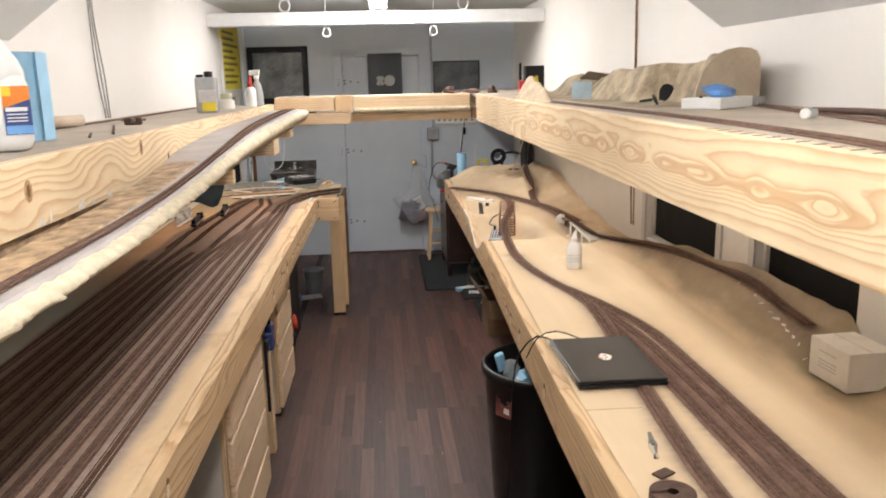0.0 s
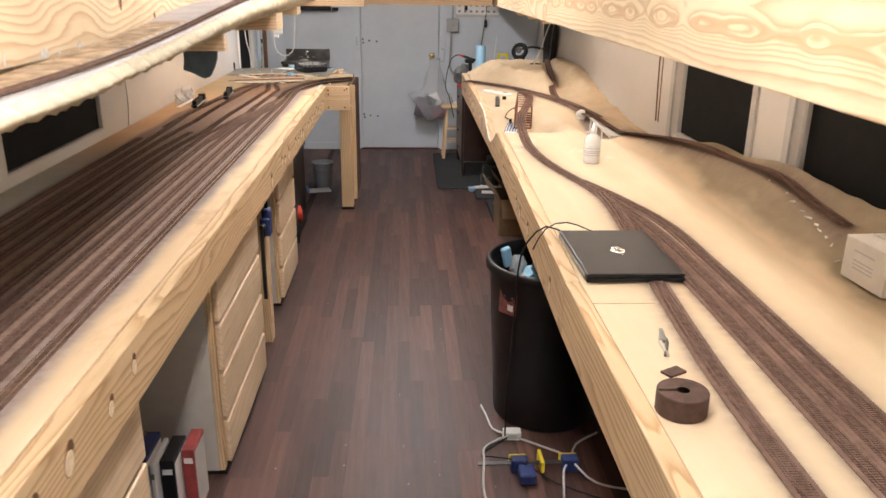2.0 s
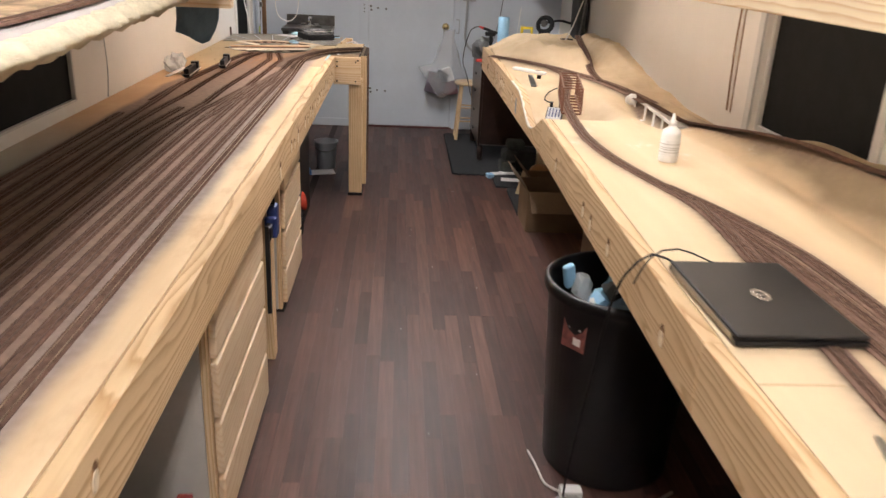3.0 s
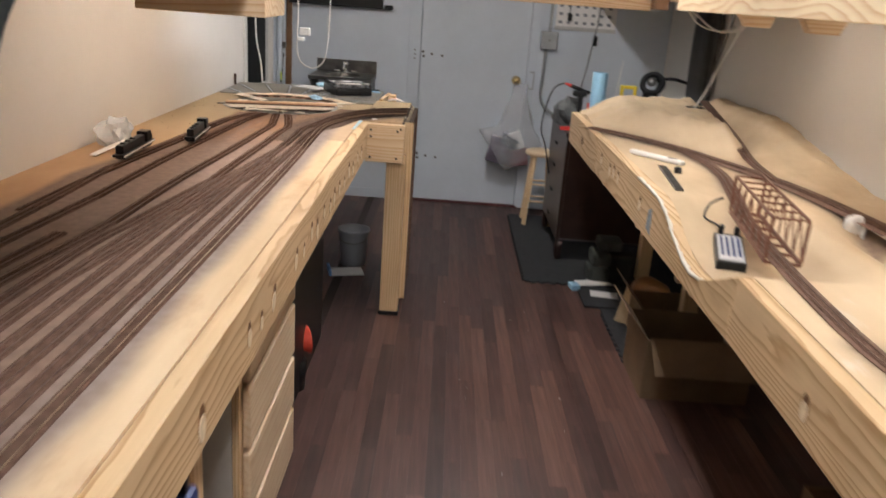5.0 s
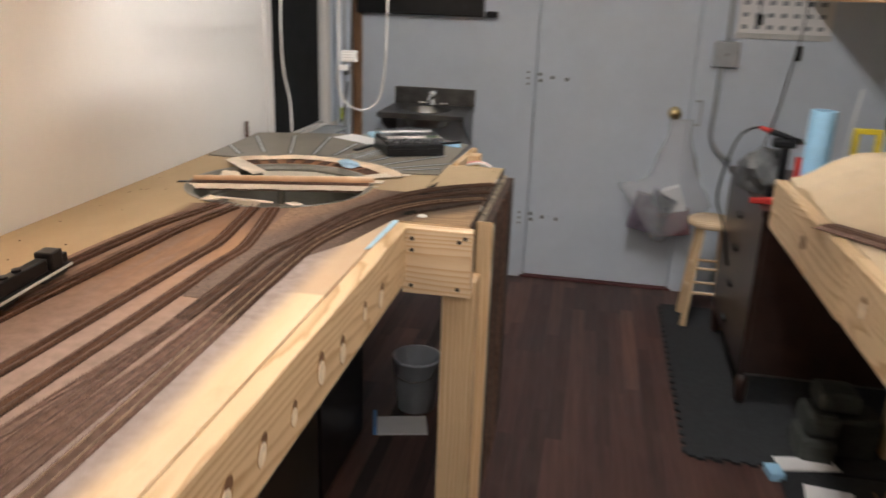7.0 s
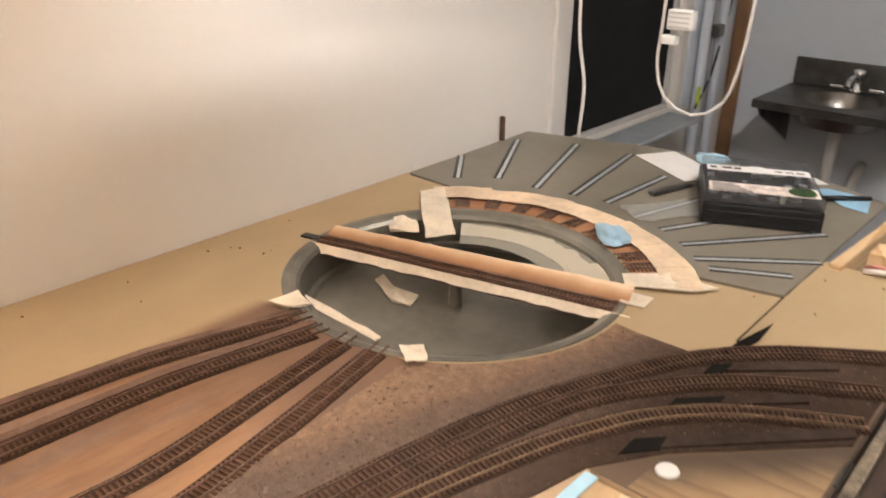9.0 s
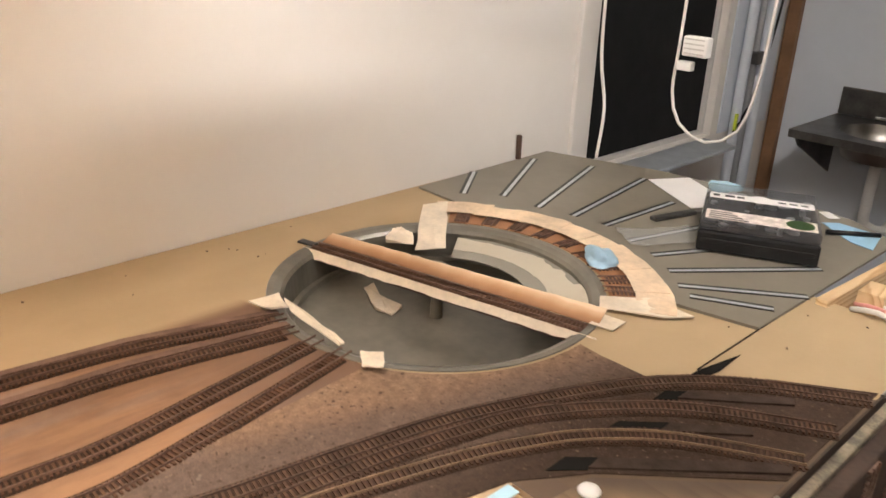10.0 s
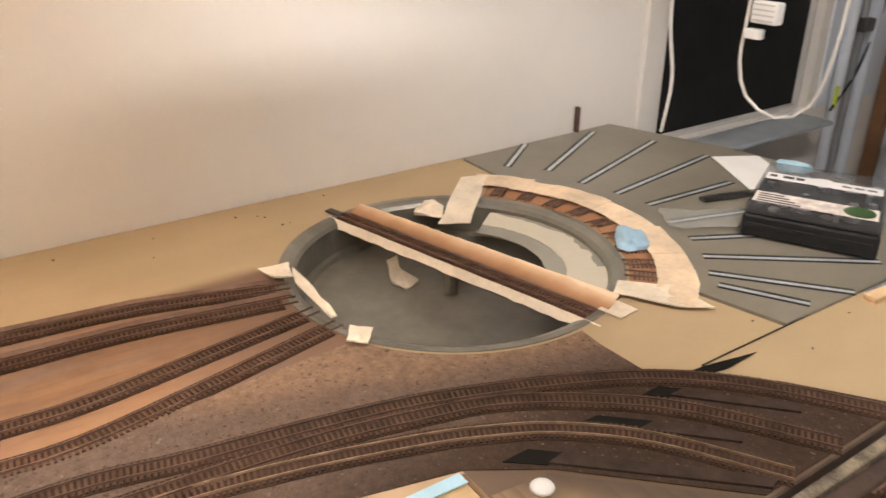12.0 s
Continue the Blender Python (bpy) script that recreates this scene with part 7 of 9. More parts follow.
part("display", box(0.055, 0.090, -0.010, 0.010, 0.0181, 0.0190, bev=0.0003), M_BLACK, t, "dark display")
t = thing("metal_ruler", (1.068, 5.555, 0.9455), "dark flat metal bar lying on the table", "bar", rz=-6)
part("bar", box(-0.014, 0.014, -0.20, 0.20, 0.0, 0.008, bev=0.001), M_DARKSTEEL, t)
t = thing("bottle_stopper", (1.126, 5.67, 0.9455), "small black cap lying beside the bar", "cap")
part("cap", lathe([(0.0, 0.0), (0.013, 0.0), (0.013, 0.018), (0.011, 0.02), (0.0, 0.02)], 18), M_BLACK, t, "", True)

cbx = thing("white_box", (1.643, 2.222, 0.963), "small off-white cardboard box with faint print", "box", rz=4)
part("carton", box(0.0, 0.135, 0.0, 0.172, 0.0, 0.112, bev=0.003), M_WHITECARD, cbx)
part("flap_seam", box(0.064, 0.070, 0.0, 0.172, 0.1122, 0.1126), plain("clear_packing_tape", (0.62, 0.56, 0.48), 0.3), cbx, "taped seam")
bm = bmesh.new()
for z in (0.035, 0.045, 0.055, 0.080):
    bx(bm, -0.0009, -0.0002, 0.05, 0.13, z, z + 0.004)
part("print_block", bm, M_GREYFRAME, cbx, "faint print bars")

# ---- under the right table ----
can = thing("trash_can", (1.055, 3.37, 0), "large black plastic trash can with a red sticker, filled with rubbish", "trash can")
bm = lathe([(0.0, 0.0), (0.205, 0.0), (0.21, 0.006), (0.243, 0.62), (0.258, 0.63), (0.258, 0.655), (0.248, 0.665), (0.238, 0.66), (0.232, 0.62), (0.20, 0.03), (0.0, 0.03)], 56, True)
bmesh.ops.remove_doubles(bm, verts=bm.verts, dist=2e-4)
part("barrel", bm, M_BLACK, can, "", True)
st = part("sticker", box(-0.045, 0.045, -0.002, 0.0, -0.085, 0.085), plain("red_sticker", (0.22, 0.07, 0.06), 0.45, var=0.4, scale=40), can, "red and white sticker")
st.matrix_basis = pose(0.2345 * math.cos(radians(218)), 0.2345 * math.sin(radians(218)), 0.572, -3, 0, 218 + 90)
bm = bmesh.new()
for z, w in ((0.035, 0.05), (0.01, 0.056), (-0.018, 0.048)):
    bx(bm, -w / 2, w / 2, -0.0032, -0.0021, z, z + 0.017)
part("sticker_bars", bm, M_PAPER, st, "pale print bars")
part("sticker_code", box(0.0, 0.028, -0.0032, -0.0021, -0.068, -0.045), M_PAPER, st, "pale print block")
rnd = random.Random(9)
for i in range(16):
    bm = bmesh.new()
    bmesh.ops.create_icosphere(bm, subdivisions=2, radius=rnd.uniform(0.035, 0.07))
    k = rnd.uniform(0, 9)
    for v in bm.verts:
        v.co *= 1 + 0.6 * noise.noise(v.co * 22 + Vector((k, k, 0)))
        v.co.z *= 0.6
    a, r = rnd.uniform(0, 6.28), rnd.uniform(0, 0.15)
    m = (M_BLUEFABRIC, M_LTBLUE, M_PAPER, M_CLEAR, M_BLACKMATT, plain("olive_wrap", (0.35, 0.36, 0.06), 0.4))[(0, 1, 3, 4, 2, 0, 3, 5, 4, 1, 0, 2, 3, 4, 0, 1)[i]]
    part("rubbish", bm, m, can, "crumpled wrapper").matrix_basis = pose(r * math.cos(a), r * math.sin(a), rnd.uniform(0.56, 0.62), rnd.uniform(0, 90), rnd.uniform(0, 90))
part("blue_glove", box(-0.02, 0.02, -0.012, 0.012, 0.0, 0.09, bev=0.008), M_LTBLUE, can, "pale blue rag").matrix_basis = pose(-0.16, 0.08, 0.60, 12, -18, 20)

# bar clamp, plug and cords on the floor
t = thing("bar_clamp", (0.92, 2.92, 0.0), "black bar clamp with blue and yellow jaws on the floor", "clamp", rz=1)
part("bar", box(-0.18, 0.185, -0.010, 0.010, 0.03, 0.036, bev=0.001), M_DARKSTEEL, t)
for x in (-0.03, 0.155):
    j = part("jaw", box(x - 0.03, x + 0.03, -0.022, 0.02, 0.0, 0.055, bev=0.006), M_DKBLUE, t, "dark blue jaw")
    part("pad", box(x - 0.035, x + 0.03, 0.021, 0.034, 0.008, 0.05, bev=0.004), M_YELLOW, j, "yellow pad")
part("trigger", box(0.045, 0.06, -0.03, 0.06, 0.005, 0.05, bev=0.004), M_YELLOW, t, "yellow trigger")
part("handle", box(-0.04, 0.02, -0.10, -0.023, 0.004, 0.045, bev=0.008), M_DKBLUE, t, "dark blue handle")
t = thing("power_plug", (0.892, 3.135, 0.0), "white power plug block with a cord on the floor", "plug")
part("body", box(-0.035, 0.035, -0.022, 0.022, 0.0, 0.034, bev=0.004), M_WHITE, t)
part("socket", box(-0.018, 0.018, -0.0235, -0.0222, 0.01, 0.026), M_GREYFRAME, t)
tube("cord", [(-0.03, 0.0, 0.02), (-0.07, 0.06, 0.005), (-0.085, 0.16, 0.005), (-0.10, 0.24, 0.006)], 0.004, M_WIRE, t)
tube("cord", [(0.02, -0.02, 0.012), (0.12, -0.08, 0.005), (0.18, -0.2, 0.042), (0.26, -0.30, 0.006), (0.42, -0.36, 0.006)], 0.0045, M_GREYFRAME, t)
tube("cord", [(-0.03, -0.01, 0.012), (-0.11, -0.07, 0.005), (-0.13, -0.22, 0.046), (-0.14, -0.36, 0.005), (-0.10, -0.5, 0.005)], 0.0045, M_GREYFRAME, t)
tube("cord", [(-0.02, -0.02, 0.014), (-0.13, -0.12, 0.006), (-0.10, -0.19, 0.044), (0.0, -0.235, 0.05), (0.12, -0.3, 0.006), (0.3, -0.42, 0.006)], 0.0035, M_BLACK, t)
tube("cord", [(0.34, 0.02, 0.006), (0.24, -0.06, 0.006), (0.20, -0.16, 0.006), (0.15, -0.28, 0.042), (0.13, -0.4, 0.006)], 0.0045, M_GREYFRAME, t)

def carton(name, x0, x1, y0, y1, h, label, rz=0, flaps=True):
    t = thing(name, (x0, y0, 0), label, "cardboard box", "cartons under the table", rz=rz)
    w, d = x1 - x0, y1 - y0
    for nm, a in (("side", (0, 0.005, 0, d)), ("side", (w - 0.005, w, 0, d)), ("end", (0.006, w - 0.006, 0, 0.005)), ("end", (0.006, w - 0.006, d - 0.005, d)), ("bottom", (0.006, w - 0.006, 0.006, d - 0.006))):
        part(nm, box(*a, 0.0, h if nm != "bottom" else 0.005), M_CARD, t)
    if flaps:
        part("flap", box(-0.14, 0, 0.01, d - 0.01, -0.0025, 0.0025), M_CARD, t, "open flap").matrix_basis = pose(0.001, 0, h, 0, 50)
        part("flap", box(0.01, w - 0.01, -0.16, 0, -0.0025, 0.0025), M_CARD, t, "open flap").matrix_basis = pose(0, 0.001, h, 38)
    return t


carton("carton", 1.16, 1.60, 4.03, 4.39, 0.47, "open brown cardboard box on the floor under the table", flaps=False)
t = thing("tool_bag", (1.26, 3.76, 0.0), "black tool bag with blue rag and yellow tool", "tool bag")
bm = bmesh.new()
bmesh.ops.create_icosphere(bm, subdivisions=3, radius=0.17)
for v in bm.verts:
    v.co *= 1 + 0.25 * noise.noise(v.co * 9)
    v.co.z = max(v.co.z * 0.95 + 0.14, 0.0)
part("bag", bm, M_BLACKMATT, t, "", True)
part("rag", box(-0.03, 0.03, -0.02, 0.02, 0.0, 0.17, bev=0.012), M_LTBLUE, t, "pale blue rag").matrix_basis = pose(-0.13, 0.06, 0.20, 25, -25)
part("tool", box(-0.02, 0.02, -0.06, 0.06, 0.0, 0.035, bev=0.01), M_YELLOW, t, "yellow tool").matrix_basis = pose(-0.04, -0.02, 0.30, 0, 10, 40)
carton("carton", 1.12, 1.56, 5.66, 6.00, 0.26, "open brown cardboard box with loose flaps under the table")
carton("carton", 1.22, 1.60, 6.09, 6.40, 0.20, "brown cardboard box with an open flap under the table")
t = thing("cardboard_sheet", (1.165, 6.45, 0.0), "pale brown cardboard sheet leaning under the table", "cardboard sheet", rz=-38)
part("sheet", prism([(0, 0), (0.19, 0), (0.03, 0.20)], -0.003, 0.003), plain("pale_cardboard", (0.55, 0.42, 0.26), 0.8, var=0.08), t).matrix_basis = pose(0, 0, 0.004, 78)
t = thing("fabric_stack", (1.12, 6.98, 0.0), "stack of dark green folded fabric bundles on the mat", "fabric bundle")
for i, (dx, dy, w, d, z, h) in enumerate(((0, 0, 0.12, 0.17, 0.0, 0.10), (0.015, 0.02, 0.11, 0.16, 0.101, 0.08), (0.12, 0.08, 0.16, 0.14, 0.0, 0.16), (0.05, 0.06, 0.14, 0.14, 0.182, 0.07))):
    part("folded_layer", box(dx, dx + w, dy, dy + d, z, z + h, bev=0.02), plain("green_grey_fabric", (0.05, 0.055, 0.048), 0.9, var=0.3), t)
t = thing("tool_hose", (1.35, 6.72, 0.0), "dull orange tool body lying under the table", "tool")
bm = lathe([(0.0, 0.0), (0.07, 0.0), (0.085, 0.05), (0.06, 0.16), (0.03, 0.2), (0.0, 0.2)], 24)
bmesh.ops.transform(bm, matrix=pose(0, 0, 0.086, 80, 0, 30), verts=bm.verts)
part("body", bm, plain("dull_orange", (0.28, 0.12, 0.03), 0.5), t, "", True)
for x, y, rz, w, d, lab in ((1.15, 6.98, 12, 0.20, 0.085, "folded white paper lying on the mat"), (1.18, 6.80, -8, 0.15, 0.09, "white card lying on the floor")):
    t = thing("floor_paper", (x, y, 0.0125), lab, "paper", rz=rz)
    part("sheet", box(-w / 2, w / 2, -d / 2, d / 2, 0.0, 0.002), M_PAPER, t)
    if w > 0.18:
        part("fold", prism([(-w / 2, -d / 2), (w / 2, -d / 2), (0, d / 2)], 0, 0.0015), M_PAPER, t, "folded flap").matrix_basis = pose(0, 0, 0.012, 9)
t = thing("sponge", (1.03, 6.90, 0.0), "pale blue sponge on the floor", "sponge", rz=10)
part("block", box(-0.025, 0.025, -0.035, 0.035, 0.0, 0.03, bev=0.004), M_LTBLUE, t)

# mat with interlocking edge
mat = thing("floor_mat", (0.755, 6.95, 0.0), "black interlocking foam floor mat", "mat", kind="")
bm = box(0.0, 1.0, 0.0, 1.42, 0.0005, 0.011, bev=0.002)
for i in range(24):
    bx(bm, -0.014, 0.002, 0.02 + i * 0.058, 0.05 + i * 0.058, 0.0005, 0.010)
for i in range(8):
    bx(bm, 0.03 + i * 0.058, 0.06 + i * 0.058, -0.014, 0.002, 0.0005, 0.010)
part("tile", bm, M_RUBBER, mat)
bm = box(0.29, 1.0, -0.33, -0.016, 0.0005, 0.011, bev=0.002)
part("tile", bm, M_RUBBER, mat)
bm = box(0.37, 1.0, -0.99, -0.346, 0.0005, 0.011, bev=0.002)
for i in range(10):
    bx(bm, 0.358, 0.372, -0.97 + i * 0.058, -0.94 + i * 0.058, 0.0005, 0.010)
part("tile", bm, M_RUBBER, mat)

# dark desk with clutter, stool
dk = thing("dark_desk", (0.965, 7.33, 0.0), "dark brown wooden desk beside the end wall", "desk")
part("top", box(-0.012, 0.80, 0.0, 0.80, 0.775, 0.80, bev=0.004), M_DARKWOOD, dk)
part("side_panel", box(0.0, 0.02, 0.03, 0.77, 0.14, 0.774), M_DARKWOOD, dk)
part("front_panel", box(0.021, 0.79, 0.03, 0.05, 0.14, 0.774, bev=0.002), M_DARKWOOD, dk)
part("edge_strip", box(0.02, 0.79, 0.026, 0.0295, 0.142, 0.15), M_DARKSTEEL, dk, "pale lower edge")
for x, y in ((0.0, 0.03), (0.0, 0.72), (0.74, 0.03), (0.74, 0.72)):
    part("leg", lathe([(0.014, 0.0), (0.022, 0.02), (0.025, 0.07), (0.022, 0.139)], 16), M_DARKWOOD, dk, "", True).matrix_basis = pose(x + 0.025, y + 0.025, 0.0115)
for z in (0.20, 0.36, 0.52, 0.66):
    bm = bmesh.new()
    bx(bm, -0.012, -0.001, 0.40, 0.47, z, z + 0.016, bev=0.004)
    part("drawer_pull", bm, M_BLACK, dk)
stl = thing("wooden_stool", (0.93, 8.19, 0.0), "round pale wooden stool beside the desk", "stool")
part("seat", lathe([(0.0, 0.50), (0.105, 0.50), (0.115, 0.507), (0.115, 0.525), (0.105, 0.532), (0.0, 0.532)], 36), M_PINE_X, stl, "", True)
for a in (45, 135, 225, 315):
    c, s = math.cos(radians(a)), math.sin(radians(a))
    part("leg", box(-0.014, 0.014, -0.014, 0.014, 0.0, 0.496, bev=0.004), M_PINE_Z, stl).matrix_basis = pose(c * 0.125, s * 0.125, 0.0125, s * 6, -c * 6)
for z, r in ((0.18, 0.10), (0.30, 0.088)):
    for a in (0, 90, 180, 270):
        bm = bmesh.new()
        cyl(bm, 0, 0, -r * 0.72, r * 0.72, 0.007, n=10, m=pose(0, r * 0.76, z, 0, 90))
        part("rung", bm, M_PINE_X, stl).matrix_basis = pose(0, 0, 0, 0, 0, a)

DT = 0.801
t = thing("paper_roll", (1.125, 7.44, DT), "upright pale blue paper roll on the desk", "paper roll")
bm = lathe([(0.016, 0.0), (0.044, 0.0), (0.044, 0.35), (0.016, 0.35)], 32, True)
bmesh.ops.remove_doubles(bm, verts=bm.verts, dist=1e-4)
part("roll", bm, M_LTBLUE, t, "", False)
t = thing("yellow_clamp", (1.34, 7.62, DT), "yellow squeeze clamp on the desk", "clamp")
bm = bmesh.new()
for x0, x1, z0, z1 in ((-0.05, -0.03, 0.12, 0.27), (0.03, 0.05, 0.15, 0.27), (-0.029, 0.029, 0.25, 0.27), (-0.029, 0.029, 0.15, 0.165)):
    bx(bm, x0, x1, -0.012, 0.012, z0, z1, bev=0.004)
part("frame", bm, M_YELLOW, t)
part("foot", box(-0.03, 0.03, -0.02, 0.02, 0.0, 0.12, bev=0.004), M_BLACK, t)
t = thing("desk_fan", (1.47, 7.70, DT), "black round desk fan", "fan")
bm = lathe([(0.045, -0.022), (0.068, -0.026), (0.078, 0.0), (0.068, 0.026), (0.045, 0.022), (0.045, -0.022)], 32, True)
part("cage", bm, M_BLACKMATT, t, "", True).matrix_basis = pose(0.03, 0, 0.285, 70, 0, -25)
part("hub", lathe([(0.0, 0.0), (0.03, 0.0), (0.028, 0.012), (0.0, 0.014)], 24), M_DARKSTEEL, t, "", True).matrix_basis = pose(0.017, -0.030, 0.297, 70, 0, -25)
part("stand", box(-0.02, 0.02, -0.02, 0.02, 0.02, 0.24, bev=0.004), M_BLACK, t)
part("base", lathe([(0.0, 0.0), (0.08, 0.0), (0.07, 0.02), (0.0, 0.02)], 28), M_BLACK, t, "", True)
t = thing("lamp_arm", (1.55, 7.76, DT), "black jointed arm reaching from the fan to the wall", "arm")
tube("arm", [(0.0, 0, 0.0), (0.0, 0.0, 0.25), (0.03, 0, 0.31), (0.11, -0.02, 0.315), (0.17, -0.02, 0.30), (0.225, -0.05, 0.34)], 0.010, M_BLACK, t)
part("joint", box(-0.02, 0.02, -0.015, 0.015, 0.29, 0.33, bev=0.006), M_BLACK, t)
part("clip", box(0.19, 0.23, -0.09, -0.03, 0.26, 0.33, bev=0.008), M_BLACK, t)
t = thing("grey_bag", (1.0, 7.66, DT), "crumpled dark grey plastic bag on the desk", "bag")
bm = bmesh.new()
bmesh.ops.create_icosphere(bm, subdivisions=3, radius=0.10)
for v in bm.verts:
    v.co *= 1 + 0.4 * noise.noise(v.co * 16)
    v.co.x *= 0.85
    v.co.z = max(v.co.z * 1.0 + 0.07, 0)
part("film", bm, plain("grey_film", (0.13, 0.135, 0.135), 0.35, var=0.3), t)
t = thing("soldering_tool", (1.03, 7.56, DT), "black and red soldering iron on its stand with a looping cord", "soldering tool")
part("stand", box(-0.03, 0.06, -0.035, 0.035, 0.0, 0.05, bev=0.006), M_BLACK, t)
part("post", box(0.0, 0.03, -0.015, 0.015, 0.0505, 0.20, bev=0.003), M_BLACK, t)
part("red_body", box(0.062, 0.105, -0.03, 0.03, 0.0, 0.155, bev=0.006), M_RED, t)
part("coil_holder", box(-0.035, 0.05, -0.022, 0.022, 0.19, 0.225, bev=0.01), M_BLACK, t)
iron = part("iron_grip", lathe([(0.0, 0.0), (0.011, 0.0), (0.012, 0.03), (0.009, 0.09), (0.012, 0.12), (0.0, 0.121)], 16), M_BLACK, t, "black grip", True)
iron.matrix_basis = pose(-0.05, -0.005, 0.250, 0, 107, 0)
part("red_tail", lathe([(0.0, -0.04), (0.006, -0.04), (0.011, 0.0), (0.0, 0.0)], 14), M_RED, iron, "red tail", True)
part("steel_tip", lathe([(0.006, 0.121), (0.006, 0.15), (0.002, 0.195), (0.0, 0.196)], 12), M_STEEL, iron, "steel tip", True)
tube("cord", [(-0.09, -0.005, 0.262), (-0.15, 0.0, 0.23), (-0.19, 0.0, 0.10), (-0.20, 0.01, -0.03), (-0.165, 0.02, -0.12), (-0.12, 0.03, -0.30)], 0.004, M_BLACK, t)
t = thing("red_pliers", (1.02, 7.45, DT), "red-handled pliers on the desk", "pliers", rz=-78)
for s in (-1, 1):
    part("grip", box(-0.008, 0.008, -0.10, 0.0, 0.0, 0.022, bev=0.004), M_RED, t).matrix_basis = pose(s * 0.014, 0, 0, 0, 0, s * -8)
part("jaw", box(-0.010, 0.010, 0.0, 0.06, 0.0, 0.014, bev=0.003), M_STEEL, t)
t = thing("yellow_marker", (1.07, 7.385, DT), "small yellow marker on the desk", "marker", rz=-60)
bm = bmesh.new()
cyl(bm, 0, 0, -0.05, 0.05, 0.010, n=14, m=pose(0, 0, 0.010, 90))
part("barrel", bm, M_YELLOW, t, "", True)
t = thing("bare_rod", (1.235, 7.56, DT), "thin white rod standing behind the roll", "rod", rz=0)
bm = bmesh.new()
cyl(bm, 0, 0, 0.0, 0.42, 0.003, n=8, m=pose(0, 0, 0, 0, 5))
part("rod", bm, M_WHITE, t)

# calendar, cord with switch, bag on the door knob
cal = thing("wall_calendar", (1.19, YD, 1.345), "white wall calendar with a grid of dark date marks", "calendar")
part("sheet", box(-0.215, 0.215, -0.006, -0.002, 0.0, 0.33), M_PAPER, cal)
part("edge_strip", box(-0.22, 0.22, -0.012, -0.0065, -0.01, 0.016, bev=0.002), M_GREYFRAME, cal)
M_INK = plain("grey_ink", (0.25, 0.26, 0.28), 0.6)
mark = None
for r in range(5):
    for c in range(7):
        if mark is None:
            mark = part("date_mark", box(0.0, 0.025, -0.0072, -0.0062, 0.0, 0.020), M_INK, cal)
            o = mark
        else:
            o = new("date_mark", mark.data)
            o.parent = cal
        o.location = (-0.195 + c * 0.058, 0, 0.035 + r * 0.056)
t = thing("switch_cord", (1.25, YD, 1.5), "thin black cord with an inline switch on the end wall", "cord")
tube("cord", [(0.03, -0.02, 0.15), (0.025, -0.02, -0.1), (0.0, -0.02, -0.30), (-0.03, -0.03, -0.5), (-0.09, -0.10, -0.69)], 0.003, M_BLACK, t)
part("inline_switch", box(0.008, 0.034, -0.034, -0.012, -0.26, -0.19, bev=0.005), M_BLACK, t)
t = thing("switch_cord", (1.05, YD, 1.55), "short black pull cord with a knob", "cord")
tube("cord", [(0.0, -0.02, 0.10), (0.01, -0.02, 0.0), (0.02, -0.02, -0.10)], 0.003, M_BLACK, t)
part("pull", box(0.006, 0.036, -0.034, -0.008, -0.15, -0.10, bev=0.007), M_BLACK, t)

bag = thing("plastic_bag", (0.725, YD - 0.04, 0.325), "clear plastic carrier bag with small packages hanging from the knob", "plastic bag")
bm = bmesh.new()
rings, nn = [], 28
for k in range(17):
    z = 0.62 * k / 16
    w = 0.225 * (0.80 + 0.20 * min(1, z / 0.08)) - 0.105 * smooth01(0.15, 0.32, z) - 0.07 * smooth01(0.30, 0.585, z)
    d = 0.07 * (1 - smooth01(0.14, 0.50, z) * 0.82)
    cx = 0.036 * smooth01(0.10, 0.40, z)
    ring = []
    for i in range(nn):
        a = 2 * math.pi * i / nn
        q = 1 + 0.14 * noise.noise(Vector((math.cos(a) * 2.2, math.sin(a) * 2.2, z * 9))) + 0.10 * math.sin(a * 9 + z * 12) * smooth01(0.12, 0.4, z)
        slant = (0.24 * max(0.0, -math.cos(a) - 0.2) + 0.12 * max(0.0, math.cos(a))) * (1 - smooth01(0.02, 0.36, z))
        ring.append(bm.verts.new((cx + w * q * math.cos(a), min(-0.002, -0.085 + d * q * math.sin(a)), z + slant)))
    rings.append(ring)
for a, b in zip(rings, rings[1:]):
    for i in range(nn):
        bm.faces.new((a[i], a[(i + 1) % nn], b[(i + 1) % nn], b[i]))
bm.faces.new(list(reversed(rings[0])))
part("film", bm, M_BAG, bag, "", True)
for x, z, w, h, m, rz_, lab in ((-0.07, 0.03, 0.13, 0.14, plain("purple_grey_pack", (0.16, 0.13, 0.17), 0.5, var=0.4), 12, "dark package"), (0.05, 0.02, 0.12, 0.10, plain("maroon_pack", (0.20, 0.09, 0.10), 0.5, var=0.3), -10, "maroon package"),
                                (0.045, 0.135, 0.085, 0.10, M_PAPER, -22, "white card"), (-0.02, 0.16, 0.09, 0.06, plain("grey_pack", (0.22, 0.24, 0.28), 0.5), 25, "grey package")):
    part("package", box(-0.72 * w, 0.72 * w, -0.135, -0.075, 0, h * 1.35, bev=0.006), m, bag, lab).matrix_basis = pose(x * 1.2, 0, z + 0.01, 0, rz_)

